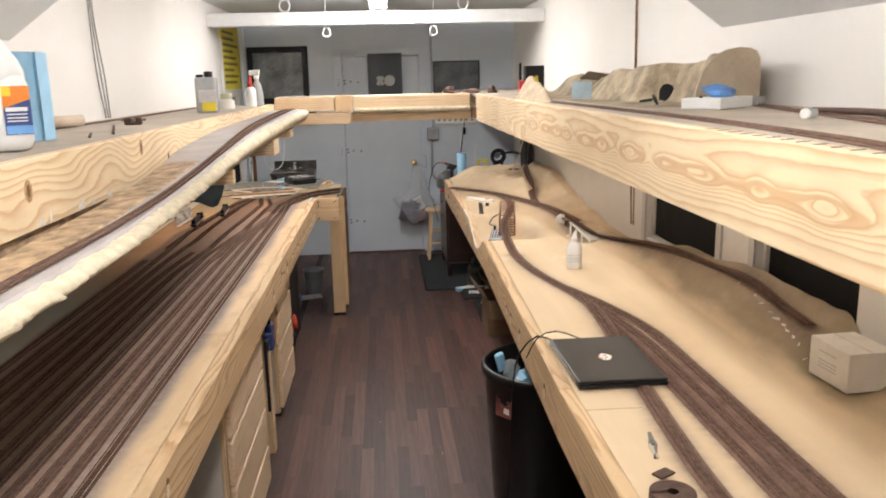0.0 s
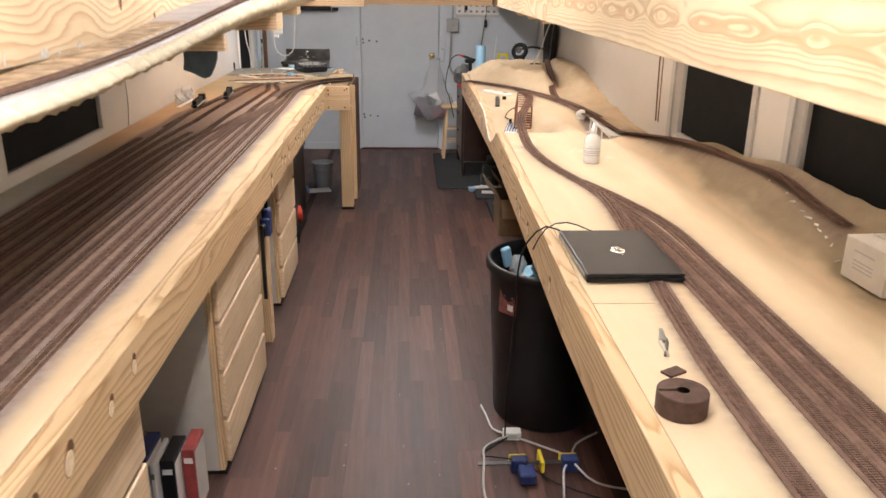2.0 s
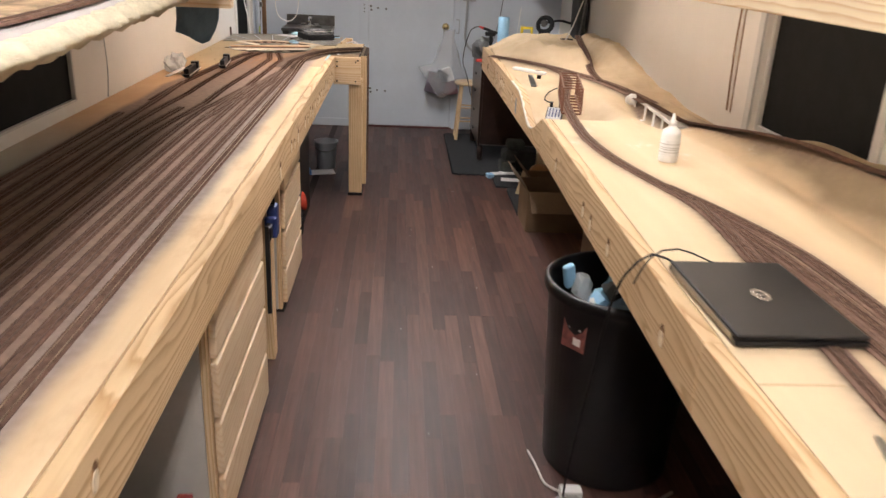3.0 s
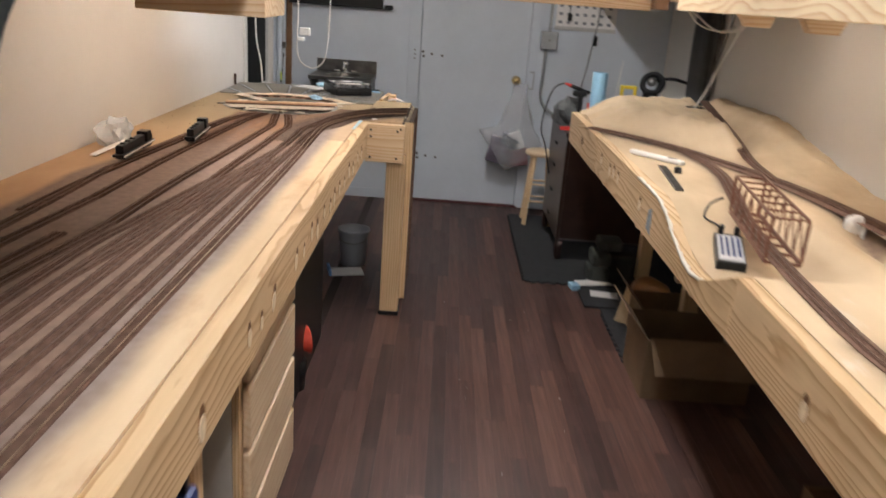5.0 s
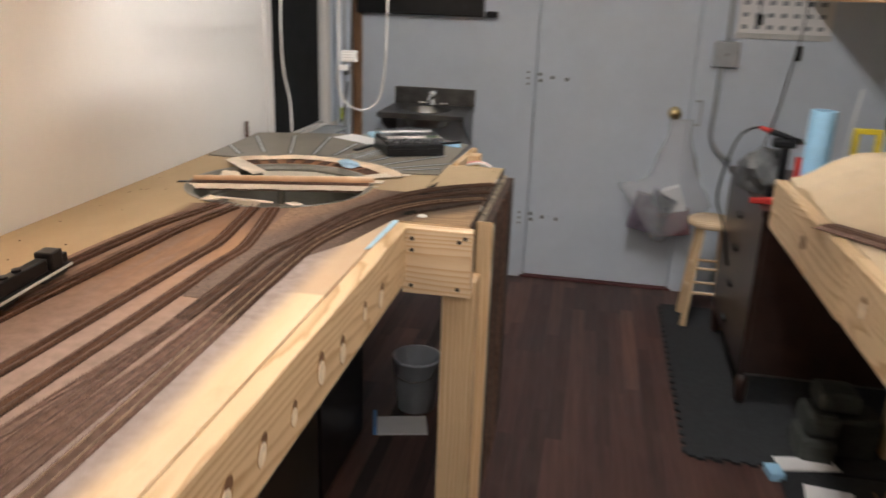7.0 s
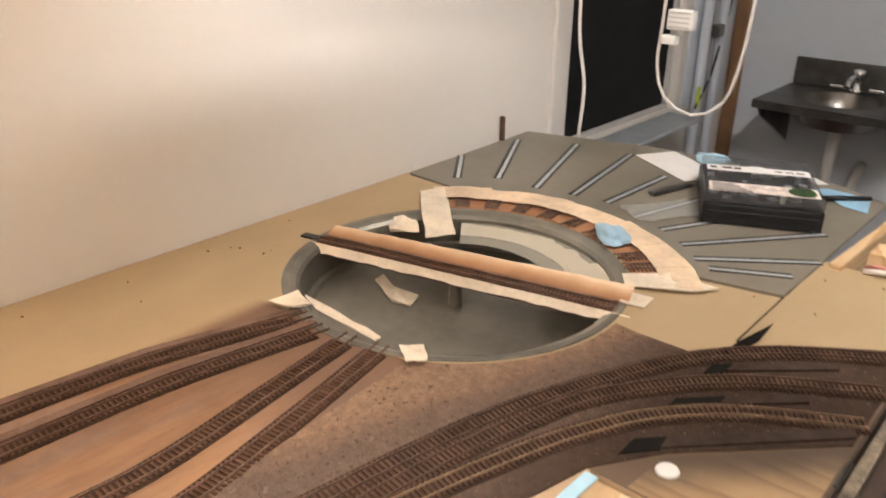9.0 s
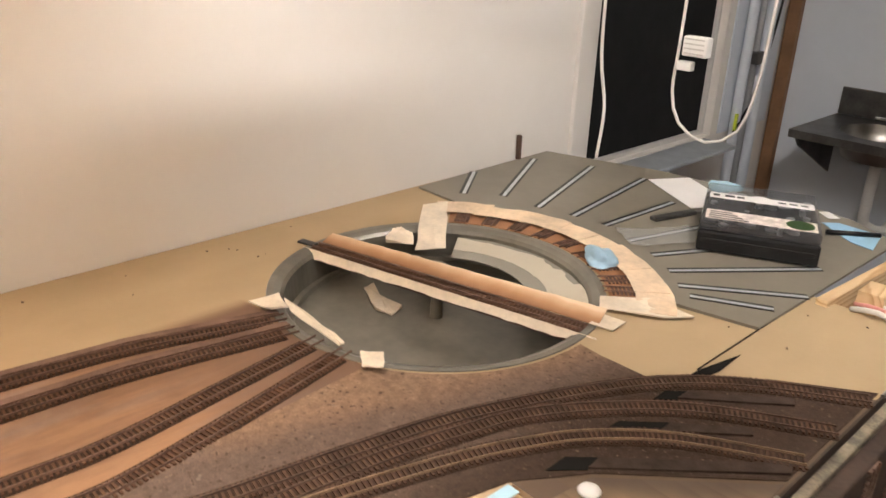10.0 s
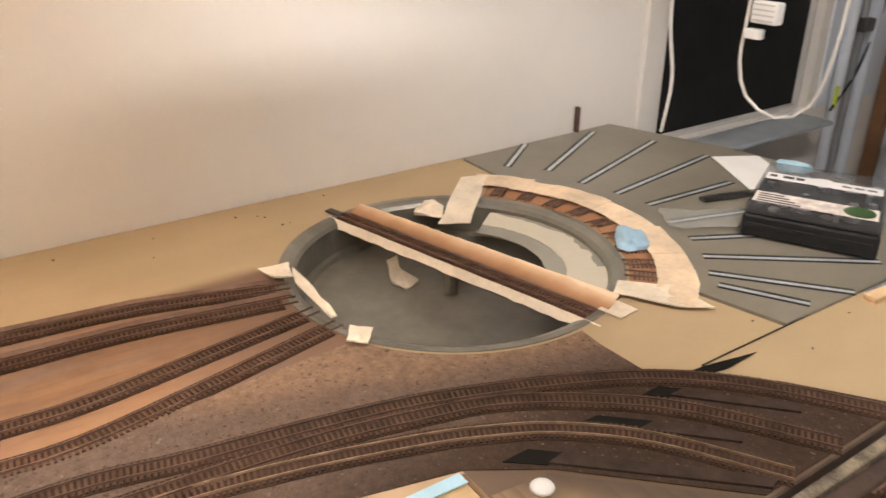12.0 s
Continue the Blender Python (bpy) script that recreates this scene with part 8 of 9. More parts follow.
# frames and signs on the end wall
def picture(x0, x1, z0, z1, fw, fm, pm, label, name="framed_picture"):
    t = thing(name, ((x0 + x1) / 2, YD, z0), label, "picture", "pictures on the end wall")
    w, h = (x1 - x0) / 2, z1 - z0
    if fw:
        for a in ((-w, -w + fw, 0, h), (w - fw, w, 0, h), (-w + fw, w - fw, 0, fw), (-w + fw, w - fw, h - fw, h)):
            part("frame", box(a[0], a[1], -0.024, -0.002, a[2], a[3], bev=0.002), fm, t)
    part("print", box(-w + fw, w - fw, -0.012, -0.003, fw, h - fw), pm, t)
    return t


p = picture(-0.93, -0.32, 1.60, 2.17, 0.06, M_BLACK, M_PHOTO2, "black framed grey landscape print on the end wall")
p = picture(0.285, 0.635, 1.62, 2.085, 0.0, M_BLACK, plain("black_poster", (0.02, 0.022, 0.026), 0.4), "black poster with a pale plain emblem on the door", "poster")
bm = bmesh.new()
cyl(bm, 0, 0, 0, 0.001, 0.055, n=28, m=pose(0.045, -0.0128, 0.19, 90))
bx(bm, -0.02, 0.02, -0.0138, -0.0128, -0.05, 0.05, m=pose(-0.05, 0, 0.19, 0, 35))
bx(bm, -0.02, 0.02, -0.0138, -0.0128, -0.05, 0.05, m=pose(-0.05, 0, 0.19, 0, -35))
part("emblem", bm, M_GREYFRAME, p, "pale plain shapes")
picture(0.957, 1.44, 1.60, 1.995, 0.012, M_BLACK, M_PHOTO, "dark landscape photograph on the end wall")
t = thing("tv_bar", (-0.59, YD, 1.385), "long black box mounted under the framed print", "black box")
part("box", box(-0.335, 0.33, -0.06, -0.002, 0.0, 0.13, bev=0.006), M_BLACK, t)
part("clip", box(0.34, 0.40, -0.05, -0.002, 0.0, 0.03, bev=0.006), M_BLACK, t)
t = thing("yellow_sign", (XL + 0.002, 7.92, 1.765), "tall yellow printed sign on the side wall", "sign")
part("panel", box(0.0, 0.004, -0.46, 0.46, 0.0, 0.60), M_SIGNYEL, t)
bm = bmesh.new()
for i in range(9):
    bx(bm, 0.0042, 0.0048, -0.36, 0.22 + 0.12 * math.sin(i * 2.3), 0.05 + i * 0.055, 0.075 + i * 0.055)
part("print_bars", bm, plain("dark_ink", (0.16, 0.13, 0.02), 0.6), t, "plain dark print bars")

# dark fabric and cables at the far end of the right deck
t = thing("dark_coat", (1.70, 7.62, 0.93), "dark cloth hanging on the side wall past the table", "cloth")
bm = bmesh.new()
rings = []
for k in range(10):
    z = 0.74 * k / 9
    ring = []
    for i in range(20):
        a = 2 * math.pi * i / 20
        q = 1 + 0.18 * math.sin(5 * a + z * 3)
        ring.append(bm.verts.new((min(0.095, 0.055 + 0.04 * q * math.cos(a)), (0.16 + 0.03 * math.sin(z * 5)) * q * math.sin(a), z)))
    rings.append(ring)
for a, b in zip(rings, rings[1:]):
    for i in range(20):
        bm.faces.new((a[i], a[(i + 1) % 20], b[(i + 1) % 20], b[i]))
bm.faces.new(list(reversed(rings[0])))
bm.faces.new(rings[-1])
part("cloth", bm, M_SHADE, t, "", True)
t = thing("white_cable", (1.42, 6.56, 1.50), "white cables looping down from the upper deck to the hill", "cable")
tube("cable", [(-0.10, 0.05, 0.06), (-0.04, 0.06, -0.02), (0.06, 0.06, -0.055), (0.18, 0.05, -0.04), (0.21, 0.03, 0.06)], 0.004, M_WIRE, t)
tube("cable", [(0.19, 0.03, 0.07), (0.17, 0.05, -0.05), (0.13, 0.10, -0.20), (0.10, 0.16, -0.34), (0.05, 0.20, -0.47)], 0.0045, M_WIRE, t)
tube("cable", [(-0.08, 0.06, 0.05), (0.02, 0.07, -0.03), (0.10, 0.08, -0.06), (0.16, 0.08, -0.03)], 0.006, plain("clear_tubing", (0.45, 0.44, 0.45), 0.3), t)
t = thing("dark_cable", (1.70, 7.15, 0), "thin dark cable hanging from the upper deck behind the hill", "cable")
tube("cable", [(0.0, -0.12, 1.56), (0.0, -0.10, 1.48), (-0.01, 0.0, 1.28), (-0.005, 0.08, 1.14), (0.0, 0.16, 1.02)], 0.006, M_DARKSTEEL, t)
t = thing("twig", (1.495, 6.77, hz(1.495, 6.77) + 0.004), "small dark stick lying on the plaster hill", "stick", rz=70)
tube("stick", [(0.0, -0.045, 0.004), (0.004, 0.0, 0.006), (0.0, 0.045, 0.002)], 0.005, M_BLACK, t)
t = thing("wall_wire", (XR, 4.55, 1.0), "thin brown wires running down the side wall", "wire")
tube("wire", [(-0.01, 0.0, 0.0), (-0.012, 0.02, 0.3), (-0.01, 0.01, 0.7), (-0.01, 0.03, 1.4)], 0.004, M_BROWNPOST, t)
tube("wire", [(-0.01, -0.04, 0.0), (-0.012, -0.035, 0.3), (-0.01, -0.02, 0.6), (-0.01, 0.01, 1.4)], 0.003, M_BROWNPOST, t)
t = thing("wall_wire", (XL, 4.42, 1.66), "thin dark wires running down the side wall to the shelf", "wire")
for k in range(3):
    tube("wire", [(0.012, 0.03 * k, 0.0), (0.012, 0.05 * k - 0.06, 0.2), (0.012, 0.03 * k - 0.08, 0.45), (0.012, 0.02 * k - 0.08, 0.78)], 0.003, M_DARKSTEEL, t)
t = thing("wall_wire", (XL, 4.62, 0.95), "thin grey wire down the wall under the shelf", "wire")
tube("wire", [(0.006, 0.0, 0.0), (0.006, 0.03, 0.12), (0.006, 0.02, 0.3), (0.006, 0.03, 0.55)], 0.0025, M_GALV, t)
t = thing("blue_rag", (-0.30, 3.50, 1.32), "blue-grey cloth hanging under the ramp", "cloth", rz=-24)
bm = bmesh.new()
cols = []
for i in range(9):
    k = i / 8
    low = 0.045 - 0.05 * min(1.0, k / 0.7) + 0.075 * max(0.0, (k - 0.7) / 0.3)
    cols.append([bm.verts.new((0.008 * math.sin(k * 9 + j), -0.06 + (0.20 + 0.06 * j / 4) * k, low * (1 - j / 4) + (zbase(3.44 + 0.26 * k) - 1.32 + 0.004) * j / 4)) for j in range(5)])
for a, b in zip(cols, cols[1:]):
    for j in range(4):
        bm.faces.new((a[j], b[j], b[j + 1], a[j + 1]))
bmesh.ops.solidify(bm, geom=bm.faces[:], thickness=0.003)
part("cloth", bm, M_BLUEFABRIC, t, "", True)

# ---- things on the upper decks ----
DL = 1.6535
t = thing("glue_jug", (-0.590, 2.475, DL), "large white glue jug with an orange and blue label", "jug", rz=27)
bm = bmesh.new()
bx(bm, -0.10, 0.10, -0.072, 0.072, 0.0, 0.20, bev=0.030)
part("body", bm, M_WHITE, t, "", True)
rings = []
bm = bmesh.new()
for sx, sy, z in ((0.098, 0.070, 0.16), (0.097, 0.069, 0.205), (0.085, 0.060, 0.235), (0.060, 0.046, 0.275), (0.040, 0.036, 0.315), (0.030, 0.030, 0.345), (0.028, 0.028, 0.37)):
    rings.append([bm.verts.new((sx * math.copysign(abs(math.cos(a)) ** 0.7, math.cos(a)), sy * math.copysign(abs(math.sin(a)) ** 0.7, math.sin(a)), z)) for a in [2 * math.pi * i / 36 for i in range(36)]])
for a, b in zip(rings, rings[1:]):
    for i in range(36):
        bm.faces.new((a[i], a[(i + 1) % 36], b[(i + 1) % 36], b[i]))
bm.faces.new(list(reversed(rings[0])))
bm.faces.new(rings[-1])
part("shoulder", bm, M_WHITE, t, "", True)
part("cap", lathe([(0.032, 0.371), (0.032, 0.405), (0.0, 0.407)], 20), M_ORANGE, t, "orange cap", True)
lb = part("label_panel", box(0.035, 0.0985, -0.0738, -0.0722, 0.045, 0.165), plain("blue_label", (0.03, 0.06, 0.22), 0.4), t, "dark blue label")
part("label_top", prism([(0.0, 0.0), (0.0635, 0.022), (0.0635, 0.055), (0.0, 0.055)], 0, 0.0006), plain("orange_label", (0.80, 0.24, 0.03), 0.4), lb, "orange label band").matrix_basis = pose(0.035, -0.0739, 0.112, 90)
part("label_corner", box(0.035, 0.056, -0.0749, -0.0746, 0.142, 0.166), M_YELLOW, lb, "yellow label corner")
part("label_foot", box(0.037, 0.0985, -0.0744, -0.0739, 0.047, 0.068), M_BLUE, lb, "blue label foot")
bm = bmesh.new()
bx(bm, 0.040, 0.090, -0.0744, -0.0739, 0.104, 0.114)
for z in (0.078, 0.086, 0.095):
    bx(bm, 0.042, 0.088, -0.0744, -0.0739, z, z + 0.003)
part("print_bars", bm, M_PAPER, lb, "white print bars")
t = thing("towel_roll", (-0.675, 2.92, DL), "upright roll of pale blue paper towel", "paper roll")
bm = lathe([(0.02, 0.0), (0.058, 0.0), (0.058, 0.27), (0.02, 0.27)], 36, True)
bmesh.ops.remove_doubles(bm, verts=bm.verts, dist=1e-4)
part("roll", bm, M_LTBLUE, t)
part("loose_sheet", box(0.0585, 0.0600, -0.05, 0.03, 0.0, 0.268), M_LTBLUE, t)
t = thing("cardboard_tube", (-0.83, 3.47, DL + 0.010), "pale cardboard tube lying on the shelf", "tube", rz=-30)
bm = bmesh.new()
cyl(bm, 0, 0, -0.13, 0.13, 0.022, n=24, m=pose(0, 0, 0.022, 90))
part("tube", bm, plain("pale_tube", (0.50, 0.40, 0.30), 0.7), t, "", True)
t = thing("metal_clamp", (-0.62, 3.76, DL), "rusty screw clamp lying on the shelf", "clamp", rz=15)
part("body", box(-0.035, 0.035, -0.02, 0.02, 0.0, 0.03, bev=0.005), M_CORK, t)
part("screw", box(-0.008, 0.008, -0.06, 0.05, 0.012, 0.028, bev=0.003), M_DARKSTEEL, t)
part("handle", box(-0.05, 0.05, 0.05, 0.06, 0.014, 0.022, bev=0.003), M_DARKSTEEL, t)
t = thing("wood_strip", (-0.60, 3.45, DL), "thin dark wood strips lying on the shelf", "strip", rz=18)
part("strip", box(-0.004, 0.004, -0.35, 0.25, 0.0, 0.006), M_CORK, t)
part("strip", box(-0.075, -0.067, -0.5, -0.3, 0.0, 0.006), M_CORK, t)
t = thing("solvent_can", (-0.575, 5.03, DL), "clear square bottle with black caps and a yellow label", "bottle")
part("body", box(-0.065, 0.055, -0.04, 0.04, 0.0, 0.20, bev=0.012), plain("grey_liquid_bottle", (0.42, 0.43, 0.44), 0.25), t)
part("cap", lathe([(0.024, 0.201), (0.024, 0.232), (0.0, 0.234)], 20), M_BLACK, t, "black cap", True).matrix_basis = pose(0.01, 0, 0)
part("handle", box(-0.06, -0.02, -0.012, 0.012, 0.2005, 0.216, bev=0.004), M_BLACK, t)
lb = part("label_panel", box(-0.045, 0.05, -0.0418, -0.0404, 0.06, 0.13), plain("silver_label", (0.60, 0.58, 0.58), 0.4), t, "silver label")
part("label_yellow", box(-0.03, 0.05, -0.043, -0.0419, 0.01, 0.06), M_YELLOW, lb, "yellow label block")
t = thing("small_jar", (-0.585, 5.60, DL), "squat cream plastic jar on the shelf", "jar")
part("body", lathe([(0.0, 0.0), (0.05, 0.0), (0.052, 0.01), (0.052, 0.05), (0.04, 0.062), (0.034, 0.064)], 28), M_WHITECARD, t, "", True)
part("lid", lathe([(0.037, 0.0645), (0.037, 0.10), (0.0, 0.102)], 28), plain("yellow_green_lid", (0.55, 0.56, 0.36), 0.45), t, "pale green lid", True)
t = thing("blue_lid_tub", (-0.64, 5.85, DL), "small blue plastic tub on the shelf", "tub")
part("body", lathe([(0.0, 0.0), (0.045, 0.0), (0.05, 0.06), (0.0, 0.062)], 24), plain("dusty_blue", (0.18, 0.26, 0.38), 0.5), t, "", True)
t = thing("squeeze_bottle", (-0.487, 5.98, DL), "white squeeze bottle with a red tip", "bottle")
part("body", lathe([(0.0, 0.0), (0.036, 0.0), (0.037, 0.01), (0.037, 0.10), (0.030, 0.125), (0.016, 0.135)], 28), M_WHITE, t, "", True)
part("tip", lathe([(0.018, 0.136), (0.018, 0.155), (0.008, 0.165), (0.004, 0.205), (0.0, 0.206)], 20), M_RED, t, "red tip", True)
t = thing("spray_bottle", (-0.448, 6.02, DL), "clear spray bottle with a red and white trigger", "spray bottle")
part("body", lathe([(0.0, 0.0), (0.042, 0.0), (0.044, 0.012), (0.040, 0.09), (0.030, 0.15), (0.015, 0.175), (0.014, 0.19)], 28), M_CLEAR, t, "", True)
part("collar", lathe([(0.018, 0.191), (0.018, 0.212), (0.0, 0.213)], 18), M_WHITE, t, "white collar", True)
part("head", box(-0.05, 0.025, -0.013, 0.013, 0.2135, 0.25, bev=0.006), M_WHITE, t)
part("trigger", box(-0.045, -0.033, -0.008, 0.008, 0.165, 0.213, bev=0.003), M_RED, t, "red trigger")

DR = 1.7005
def mountain(x, y):
    a = smooth01(3.0, 3.03, y) * (1 - smooth01(5.25, 5.7, y))
    # the front swings back into a hollow with the tunnel in its far wall
    hollow = smooth01(3.02, 3.34, y) * (1 - smooth01(3.60, 3.66, y))
    front = 1.49 + 0.125 * hollow - 0.05 * math.exp(-((y - 4.05) / 0.22) ** 2) + 0.07 * math.exp(-((y - 4.75) / 0.12) ** 2)
    b = smooth01(front, front + 0.085 + 0.05 * smooth01(3.9, 4.4, y), x)
    b *= 1 - smooth01(1.700, 1.722, x) * (1 - smooth01(3.2, 3.6, y))
    top = 0.180 - 0.045 * min(y - 3.0, 1.2) - 0.012 * max(0.0, y - 4.2)
    top -= 0.045 * math.exp(-((y - 4.75) / 0.22) ** 2)
    n = noise.noise(Vector((x * 7, y * 5, 2))) * 0.014 + noise.noise(Vector((x * 19, y * 16, 4))) * 0.010 + noise.noise(Vector((x * 45, y * 40, 7))) * 0.004
    n *= smooth01(3.02, 3.3, y)
    return DR + 0.001 + max(0.0, (top + n) * a * b)


mt = thing("model_mountain", (0, 0, 0), "sculpted tan plaster mountain with tunnel mouths on the shelf", "model mountain")
heightfield("rock", 1.31, XR - 0.006, 3.0, 5.75, 60, 200, mountain, M_ROCK, DR + 0.0003, "", mt)
FACE = [(0.0, 0.0), (0.228, 0.0), (0.231, 0.10), (0.226, 0.160), (0.212, 0.184), (0.190, 0.194), (0.150, 0.197), (0.110, 0.190), (0.062, 0.166), (0.028, 0.120), (0.008, 0.06)]
part("end_face", prism(FACE, 0.0, 0.012), plain("smooth_tan_plaster", (0.42, 0.335, 0.235), 0.75, var=0.16, scale=9, bumps=0.3), mt, "smooth tan end face").matrix_basis = pose(1.495, 3.006, DR, 90)
part("backing_card", prism(FACE, 0.0, 0.004), M_GREYFRAME, mt, "grey card backing").matrix_basis = pose(1.503, 3.012, DR, 90)
arch = [(0.031 * math.cos(math.pi * k / 10), 0.036 + 0.036 * math.sin(math.pi * k / 10)) for k in range(11)]
part("tunnel_mouth", prism([(-0.031, 0.0), (0.031, 0.0)] + arch, -0.07, 0.004), M_BLACKMATT, mt, "dark tunnel mouth").matrix_basis = pose(1.622, 3.605, DR + 0.0012, 90, 0, -22)
part("portal_card", box(-0.002, 0.002, -0.05, 0.05, 0.0, 0.085), plain("blue_grey_card", (0.30, 0.38, 0.42), 0.6), mt, "blue-grey card portal").matrix_basis = pose(1.435, 4.30, DR + 0.001, 0, 0, 62)
part("card_flap", prism([(0.0, 0.0), (0.20, 0.0), (0.17, 0.12), (0.03, 0.14)], 0, 0.004), plain("grey_brown_card", (0.26, 0.22, 0.18), 0.8), mt, "grey card flap over the cut").matrix_basis = pose(1.55, 4.62, DR + 0.135, -14, 8, 15)
def rock2(x, y):
    d = math.hypot((x - 1.175) / 0.055, (y - 4.23) / 0.40)
    return DR + 0.0012 + 0.098 * max(0.0, 1 - d ** 1.9) * (1 + 0.5 * noise.noise(Vector((x * 22, y * 9, 1))))


rk = thing("model_rock", (0, 0, 0), "small pale tan plaster outcrop at the shelf's edge", "model rock")
heightfield("rock", 1.118, 1.232, 3.80, 4.66, 20, 70, rock2, plain("pale_plaster", (0.46, 0.37, 0.255), 0.8, var=0.2, scale=14, bumps=0.8), DR + 0.0004, "", rk)
t = thing("plastic_tray", (1.535, 2.88, DR + 0.001), "white divided plastic tray with a blue glove on it", "tray", rz=-46)
t.matrix_basis = t.matrix_basis @ Matrix.Diagonal((1.2, 1.2, 1.0, 1))
part("tray", box(-0.055, 0.055, -0.12, 0.10, 0.0, 0.035, bev=0.004), M_WHITE, t)
for k in range(4):
    part("clear_cup", box(-0.05, 0.05, 0.105 + k * 0.03, 0.13 + k * 0.03, 0.0, 0.03, bev=0.004), M_CLEAR, t, "clear compartment")
bm = bmesh.new()
bmesh.ops.create_icosphere(bm, subdivisions=3, radius=0.05)
for v in bm.verts:
    v.co *= 1 + 0.55 * noise.noise(v.co * 26)
    v.co.z = max(v.co.z * 0.6 + 0.02, 0.0)
part("glove", bm, plain("blue_glove", (0.12, 0.28, 0.62), 0.5, var=0.3), t, "crumpled blue glove").matrix_basis = pose(0.0, 0.0, 0.0352) @ Matrix.Diagonal((0.75, 1.0, 0.8, 1))
t = thing("black_cone", (1.44, 2.80, DR + 0.001), "small black cone-shaped nozzle", "nozzle")
part("cone", lathe([(0.0, 0.0), (0.016, 0.0), (0.015, 0.01), (0.005, 0.04), (0.0, 0.042)], 18), M_BLACK, t, "", True)
t = thing("safety_glasses", (1.42, 3.18, DR + 0.001), "black safety glasses lying on the shelf", "glasses", rz=70)
t.matrix_basis = t.matrix_basis @ Matrix.Diagonal((1.0, 1.0, 0.6, 1))
for s in (-1, 1):
    bm = lathe([(0.024, 0.0), (0.034, 0.0), (0.034, 0.010), (0.024, 0.010)], 24, True)
    part("lens_rim", bm, M_BLACK, t).matrix_basis = pose(s * 0.038, 0, 0.036, 75)
    part("temple", box(-0.004, 0.004, 0.0, 0.045, 0.0, 0.012, bev=0.002), M_BLACK, t).matrix_basis = pose(s * 0.068, 0.005, 0.03, -10)
part("bridge", box(-0.008, 0.008, -0.006, 0.006, 0.036, 0.05, bev=0.003), M_BLACK, t)
t = thing("clear_jar", (1.449, 2.165, DR + 0.001), "small clear plastic jar lying on its side", "jar", rz=-62)
t.matrix_basis = t.matrix_basis @ Matrix.Diagonal((0.62, 0.62, 0.62, 1))
bm = lathe([(0.0, -0.03), (0.018, -0.03), (0.020, -0.024), (0.020, 0.018), (0.017, 0.022), (0.0, 0.0225)], 24)
bmesh.ops.transform(bm, matrix=pose(0, 0, 0.021, 90), verts=bm.verts)
part("body", bm, M_CLEAR, t, "", True)
bm = bmesh.new()
cyl(bm, 0, 0, 0.023, 0.034, 0.020, n=24, m=pose(0, 0, 0.021, 90))
part("lid", bm, M_WHITE, t, "white lid")
t = thing("curved_track_piece", (1.60, 2.25, DR + 0.006), "loose curved dark track piece on the shelf", "track piece")
tube("roadbed", [(-0.03, 0.12, 0.004), (0.02, 0.05, 0.004), (0.04, -0.06, 0.004), (0.02, -0.18, 0.004)], 0.009, M_CORK, t)
t = thing("black_bin", (1.50, 5.95, DR + 0.001), "black box with red and yellow tools on the shelf", "tool box")
part("box", box(-0.06, 0.07, -0.05, 0.05, 0.0, 0.19, bev=0.006), M_BLACK, t)
part("red_tool", box(-0.10, -0.065, -0.03, 0.03, 0.0, 0.09, bev=0.006), M_RED, t)
part("yellow_tool", box(0.0, 0.025, -0.056, -0.051, 0.03, 0.12), M_YELLOW, t)
part("handle", box(-0.10, -0.085, -0.01, 0.01, 0.091, 0.21, bev=0.004), M_BLACK, t)
for i, (x, y, w, h) in enumerate(((0.95, 6.48, 0.10, 0.05), (1.12, 6.52, 0.14, 0.035), (1.27, 6.4, 0.08, 0.06))):
    t = thing("scrap_pile", (x, y, 1.7068 if x < 1.08 else DR + 0.001), "small dark scrap parts on the deck", "scrap", rz=20 * i)
    bm = bmesh.new()
    bmesh.ops.create_icosphere(bm, subdivisions=2, radius=w / 2)
    for v in bm.verts:
        v.co *= 1 + 0.6 * noise.noise(v.co * 30)
        v.co.z = max(v.co.z * h / w * 1.6 + 0.01, 0.0)
    part("scrap", bm, M_CORK, t)

# ring hooks hanging under the far ceiling
for x, y, drop, rr in ((0.03, 6.4, 0.26, 0.028), (0.83, 6.4, 0.26, 0.028), (-0.26, 6.35, 0.06, 0.038), (1.05, 6.35, 0.06, 0.038)):
    t = thing("hanging_hook", (x, y, ZC), "white ring hook on a thin cord from the ceiling", "hook", "ring hooks")
    bm = bmesh.new()
    cyl(bm, 0, 0, -drop, -0.001, 0.002, n=8)
    part("cord", bm, M_WIRE, t)
    tube("ring", [(rr * math.sin(a) - 0.001 * (a > 6), 0, -drop - rr - 0.002 + 1.15 * rr * math.cos(a)) for a in [2 * math.pi * k / 8 for k in range(9)]], 0.006, M_WHITE, t)

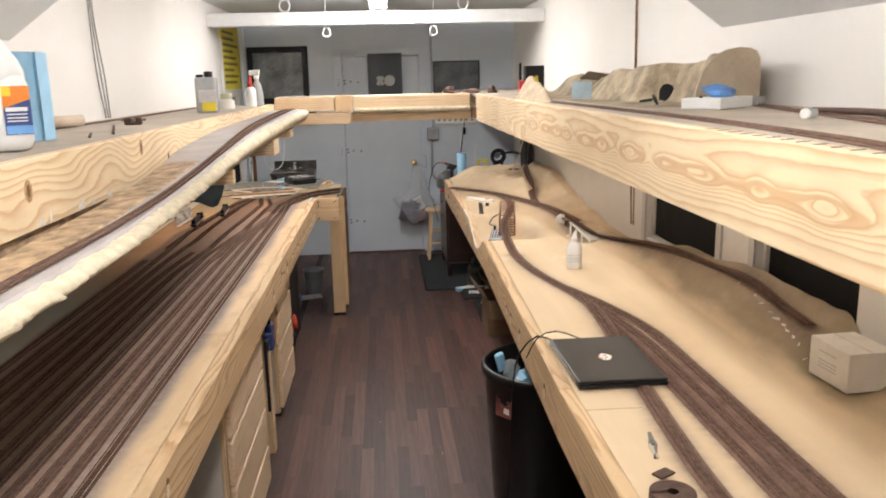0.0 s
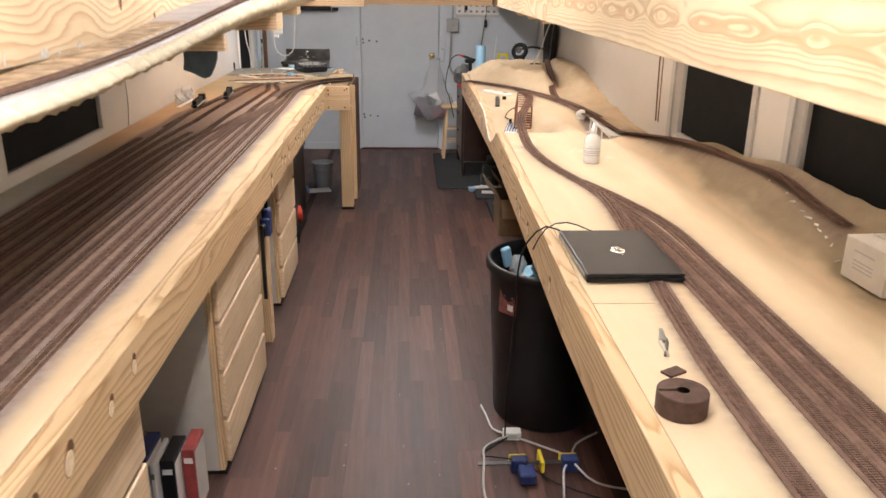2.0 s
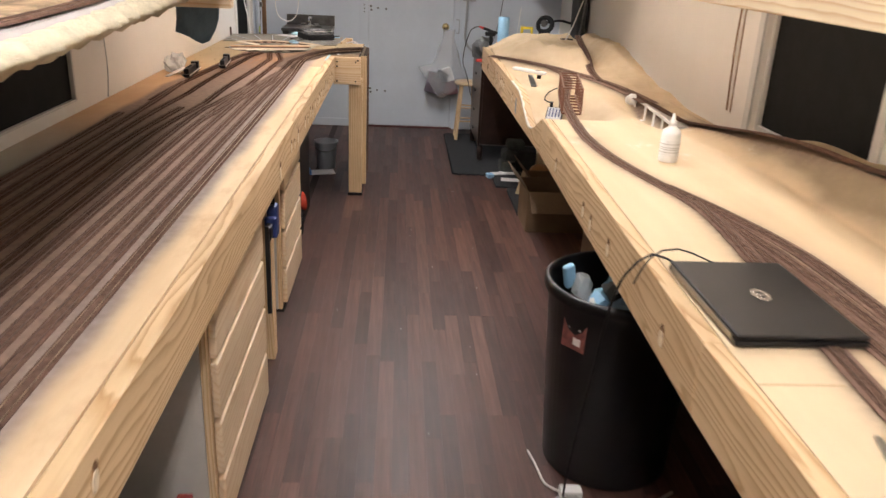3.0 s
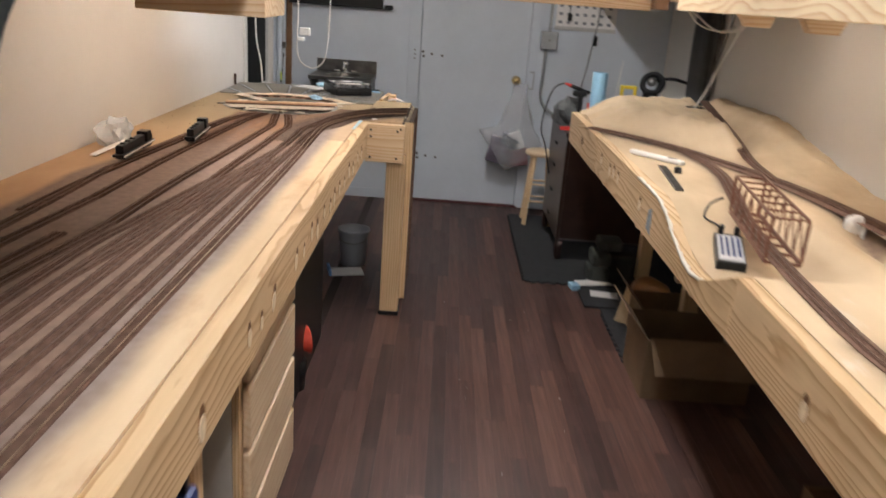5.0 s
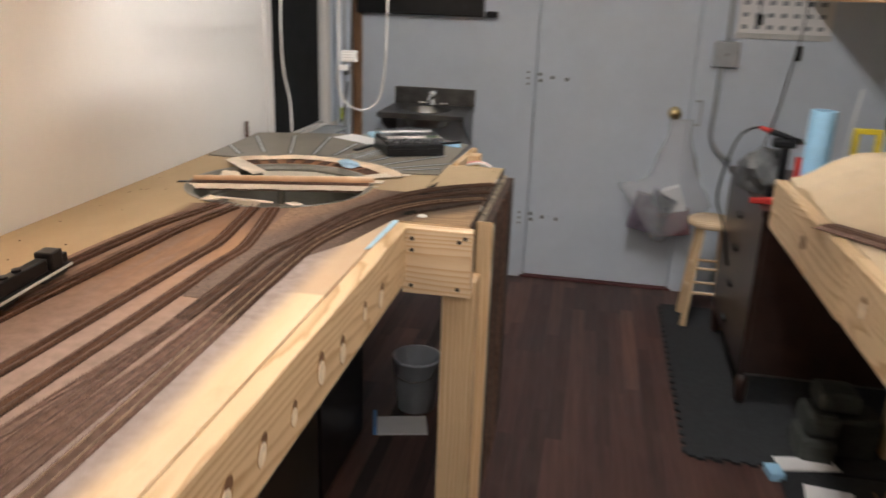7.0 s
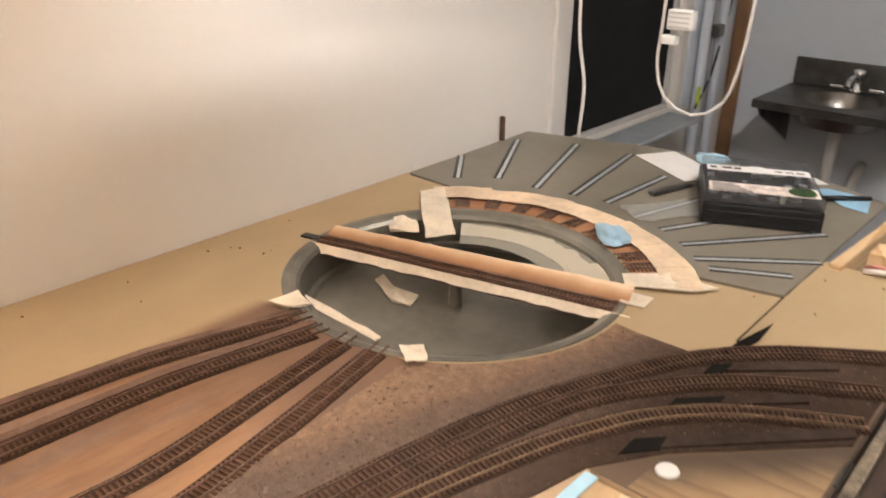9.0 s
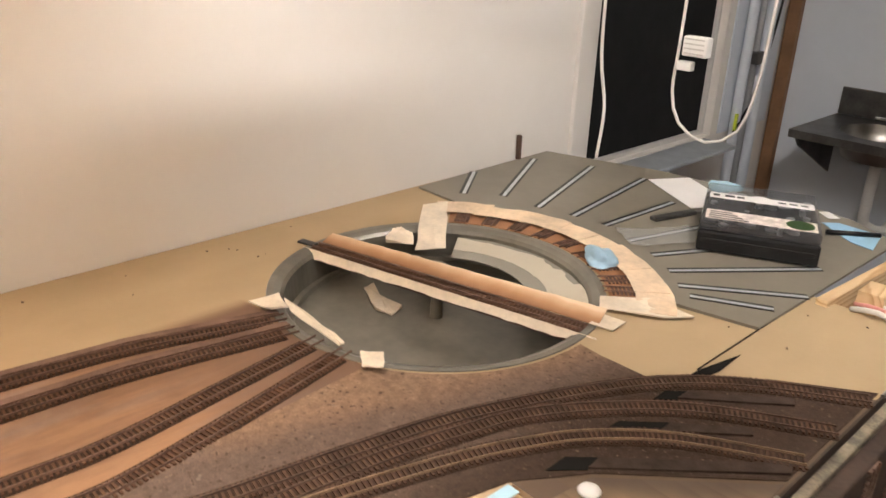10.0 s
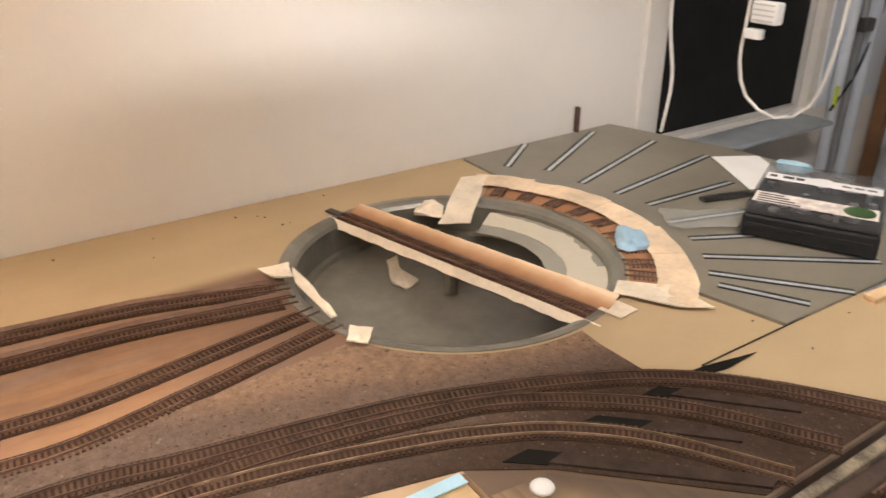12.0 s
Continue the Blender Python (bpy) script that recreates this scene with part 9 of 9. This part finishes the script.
# crumbs on the table end and on the floor
rnd = random.Random(77)
for name, lab, cat, m, spots, z in (("table_crumbs", "tiny dark crumbs scattered on the tan table end", "crumbs", M_CORK, [(rnd.uniform(-0.93, -0.75), rnd.uniform(5.6, 6.6)) for i in range(12)] + [(rnd.uniform(-0.22, 0.03), rnd.uniform(6.82, 7.03)) for i in range(9)], ZT + 0.0004),
                                    ("floor_crumbs", "small white scraps scattered on the floor", "crumbs", M_PAPER, [(0.52, 5.05), (0.74, 4.78), (0.66, 3.9), (0.35, 4.3), (0.25, 3.1), (0.6, 2.9), (0.45, 6.0)] + [(rnd.uniform(0.0, 0.85), rnd.uniform(2.6, 6.6)) for i in range(22)], 0.0004)):
    v, f = [], []
    for x, y in spots:
        s, a, b0 = rnd.uniform(0.001, 0.0026), rnd.uniform(0, 3.1), len(v)
        for dz in (0.0, 0.0015):
            for dx, dy in ((-1, -0.4), (1, -0.5), (0.8, 0.5), (-0.9, 0.4)):
                v.append((x + s * (dx * math.cos(a) - dy * math.sin(a)), y + s * (dx * math.sin(a) + dy * math.cos(a)), z + dz))
        f += [tuple(b0 + j for j in q) for q in BOXF]
    tagged(from_arrays(name, v, f, m), lab, cat, "", "stuff")

# ---- floor: dark laminate planks on a slab ----
fl = structure("floor", box(XL - 0.1, XR + 0.1, YB - 0.1, YD + 0.1, -0.06, -0.0042), plain("dark_joint", (0.030, 0.019, 0.016), 0.8), "dark reddish-brown laminate plank floor", "floor")
PW = 0.0585
rnd = random.Random(21)
plank_mesh = {}


def plank_data(l):
    key = round(l, 3)
    if key not in plank_mesh:
        bm = box(0.0001, PW - 0.0001, 0.0001, key - 0.0001, -0.004, 0.0, bev=0.0002)
        me = bpy.data.meshes.new("plank")
        bm.to_mesh(me)
        bm.free()
        me.materials.append(M_FLOOR)
        plank_mesh[key] = me
    return plank_mesh[key]


def strip_rows(x_lo, x_hi, y_lo, y_hi):
    """Staggered strips that fill a stretch of the floor."""
    for i in range(round((x_hi - x_lo) / PW)):
        y = y_lo
        l = rnd.choice((0.25, 0.4, 0.55))
        while y < y_hi - 0.05:
            l = min(l, y_hi - y)
            yield x_lo + i * PW, y, l
            y += l
            l = rnd.choice((0.55, 0.7, 0.85))


XA = XL + PW * 12
for x, y, l in strip_rows(XA, XA + PW * 23, 1.8, YD + 0.05):
    o = new("plank", plank_data(l))
    o.parent = fl
    o.location = (x, y, 0)
# strips under the tables and behind, out of reach
v, f = [], []
for x_lo, x_hi, y_lo, y_hi in ((XL - 0.05, XA - 0.05, YB, YD + 0.05), (XA + PW * 23, XR + 0.05, YB, YD + 0.05), (XA, XA + PW * 23, YB, 1.8)):
    for x, y, l in strip_rows(x_lo, x_hi, y_lo, y_hi):
        b0 = len(v)
        for z in (-0.004, 0.0):
            v += [(x, y, z), (x + PW - 0.0004, y, z), (x + PW - 0.0004, y + l - 0.0004, z), (x, y + l - 0.0004, z)]
        f += [tuple(b0 + j for j in q) for q in BOXF]
from_arrays("plank_field", v, f, M_FLOOR_REST, fl)["kind"] = "stuff"
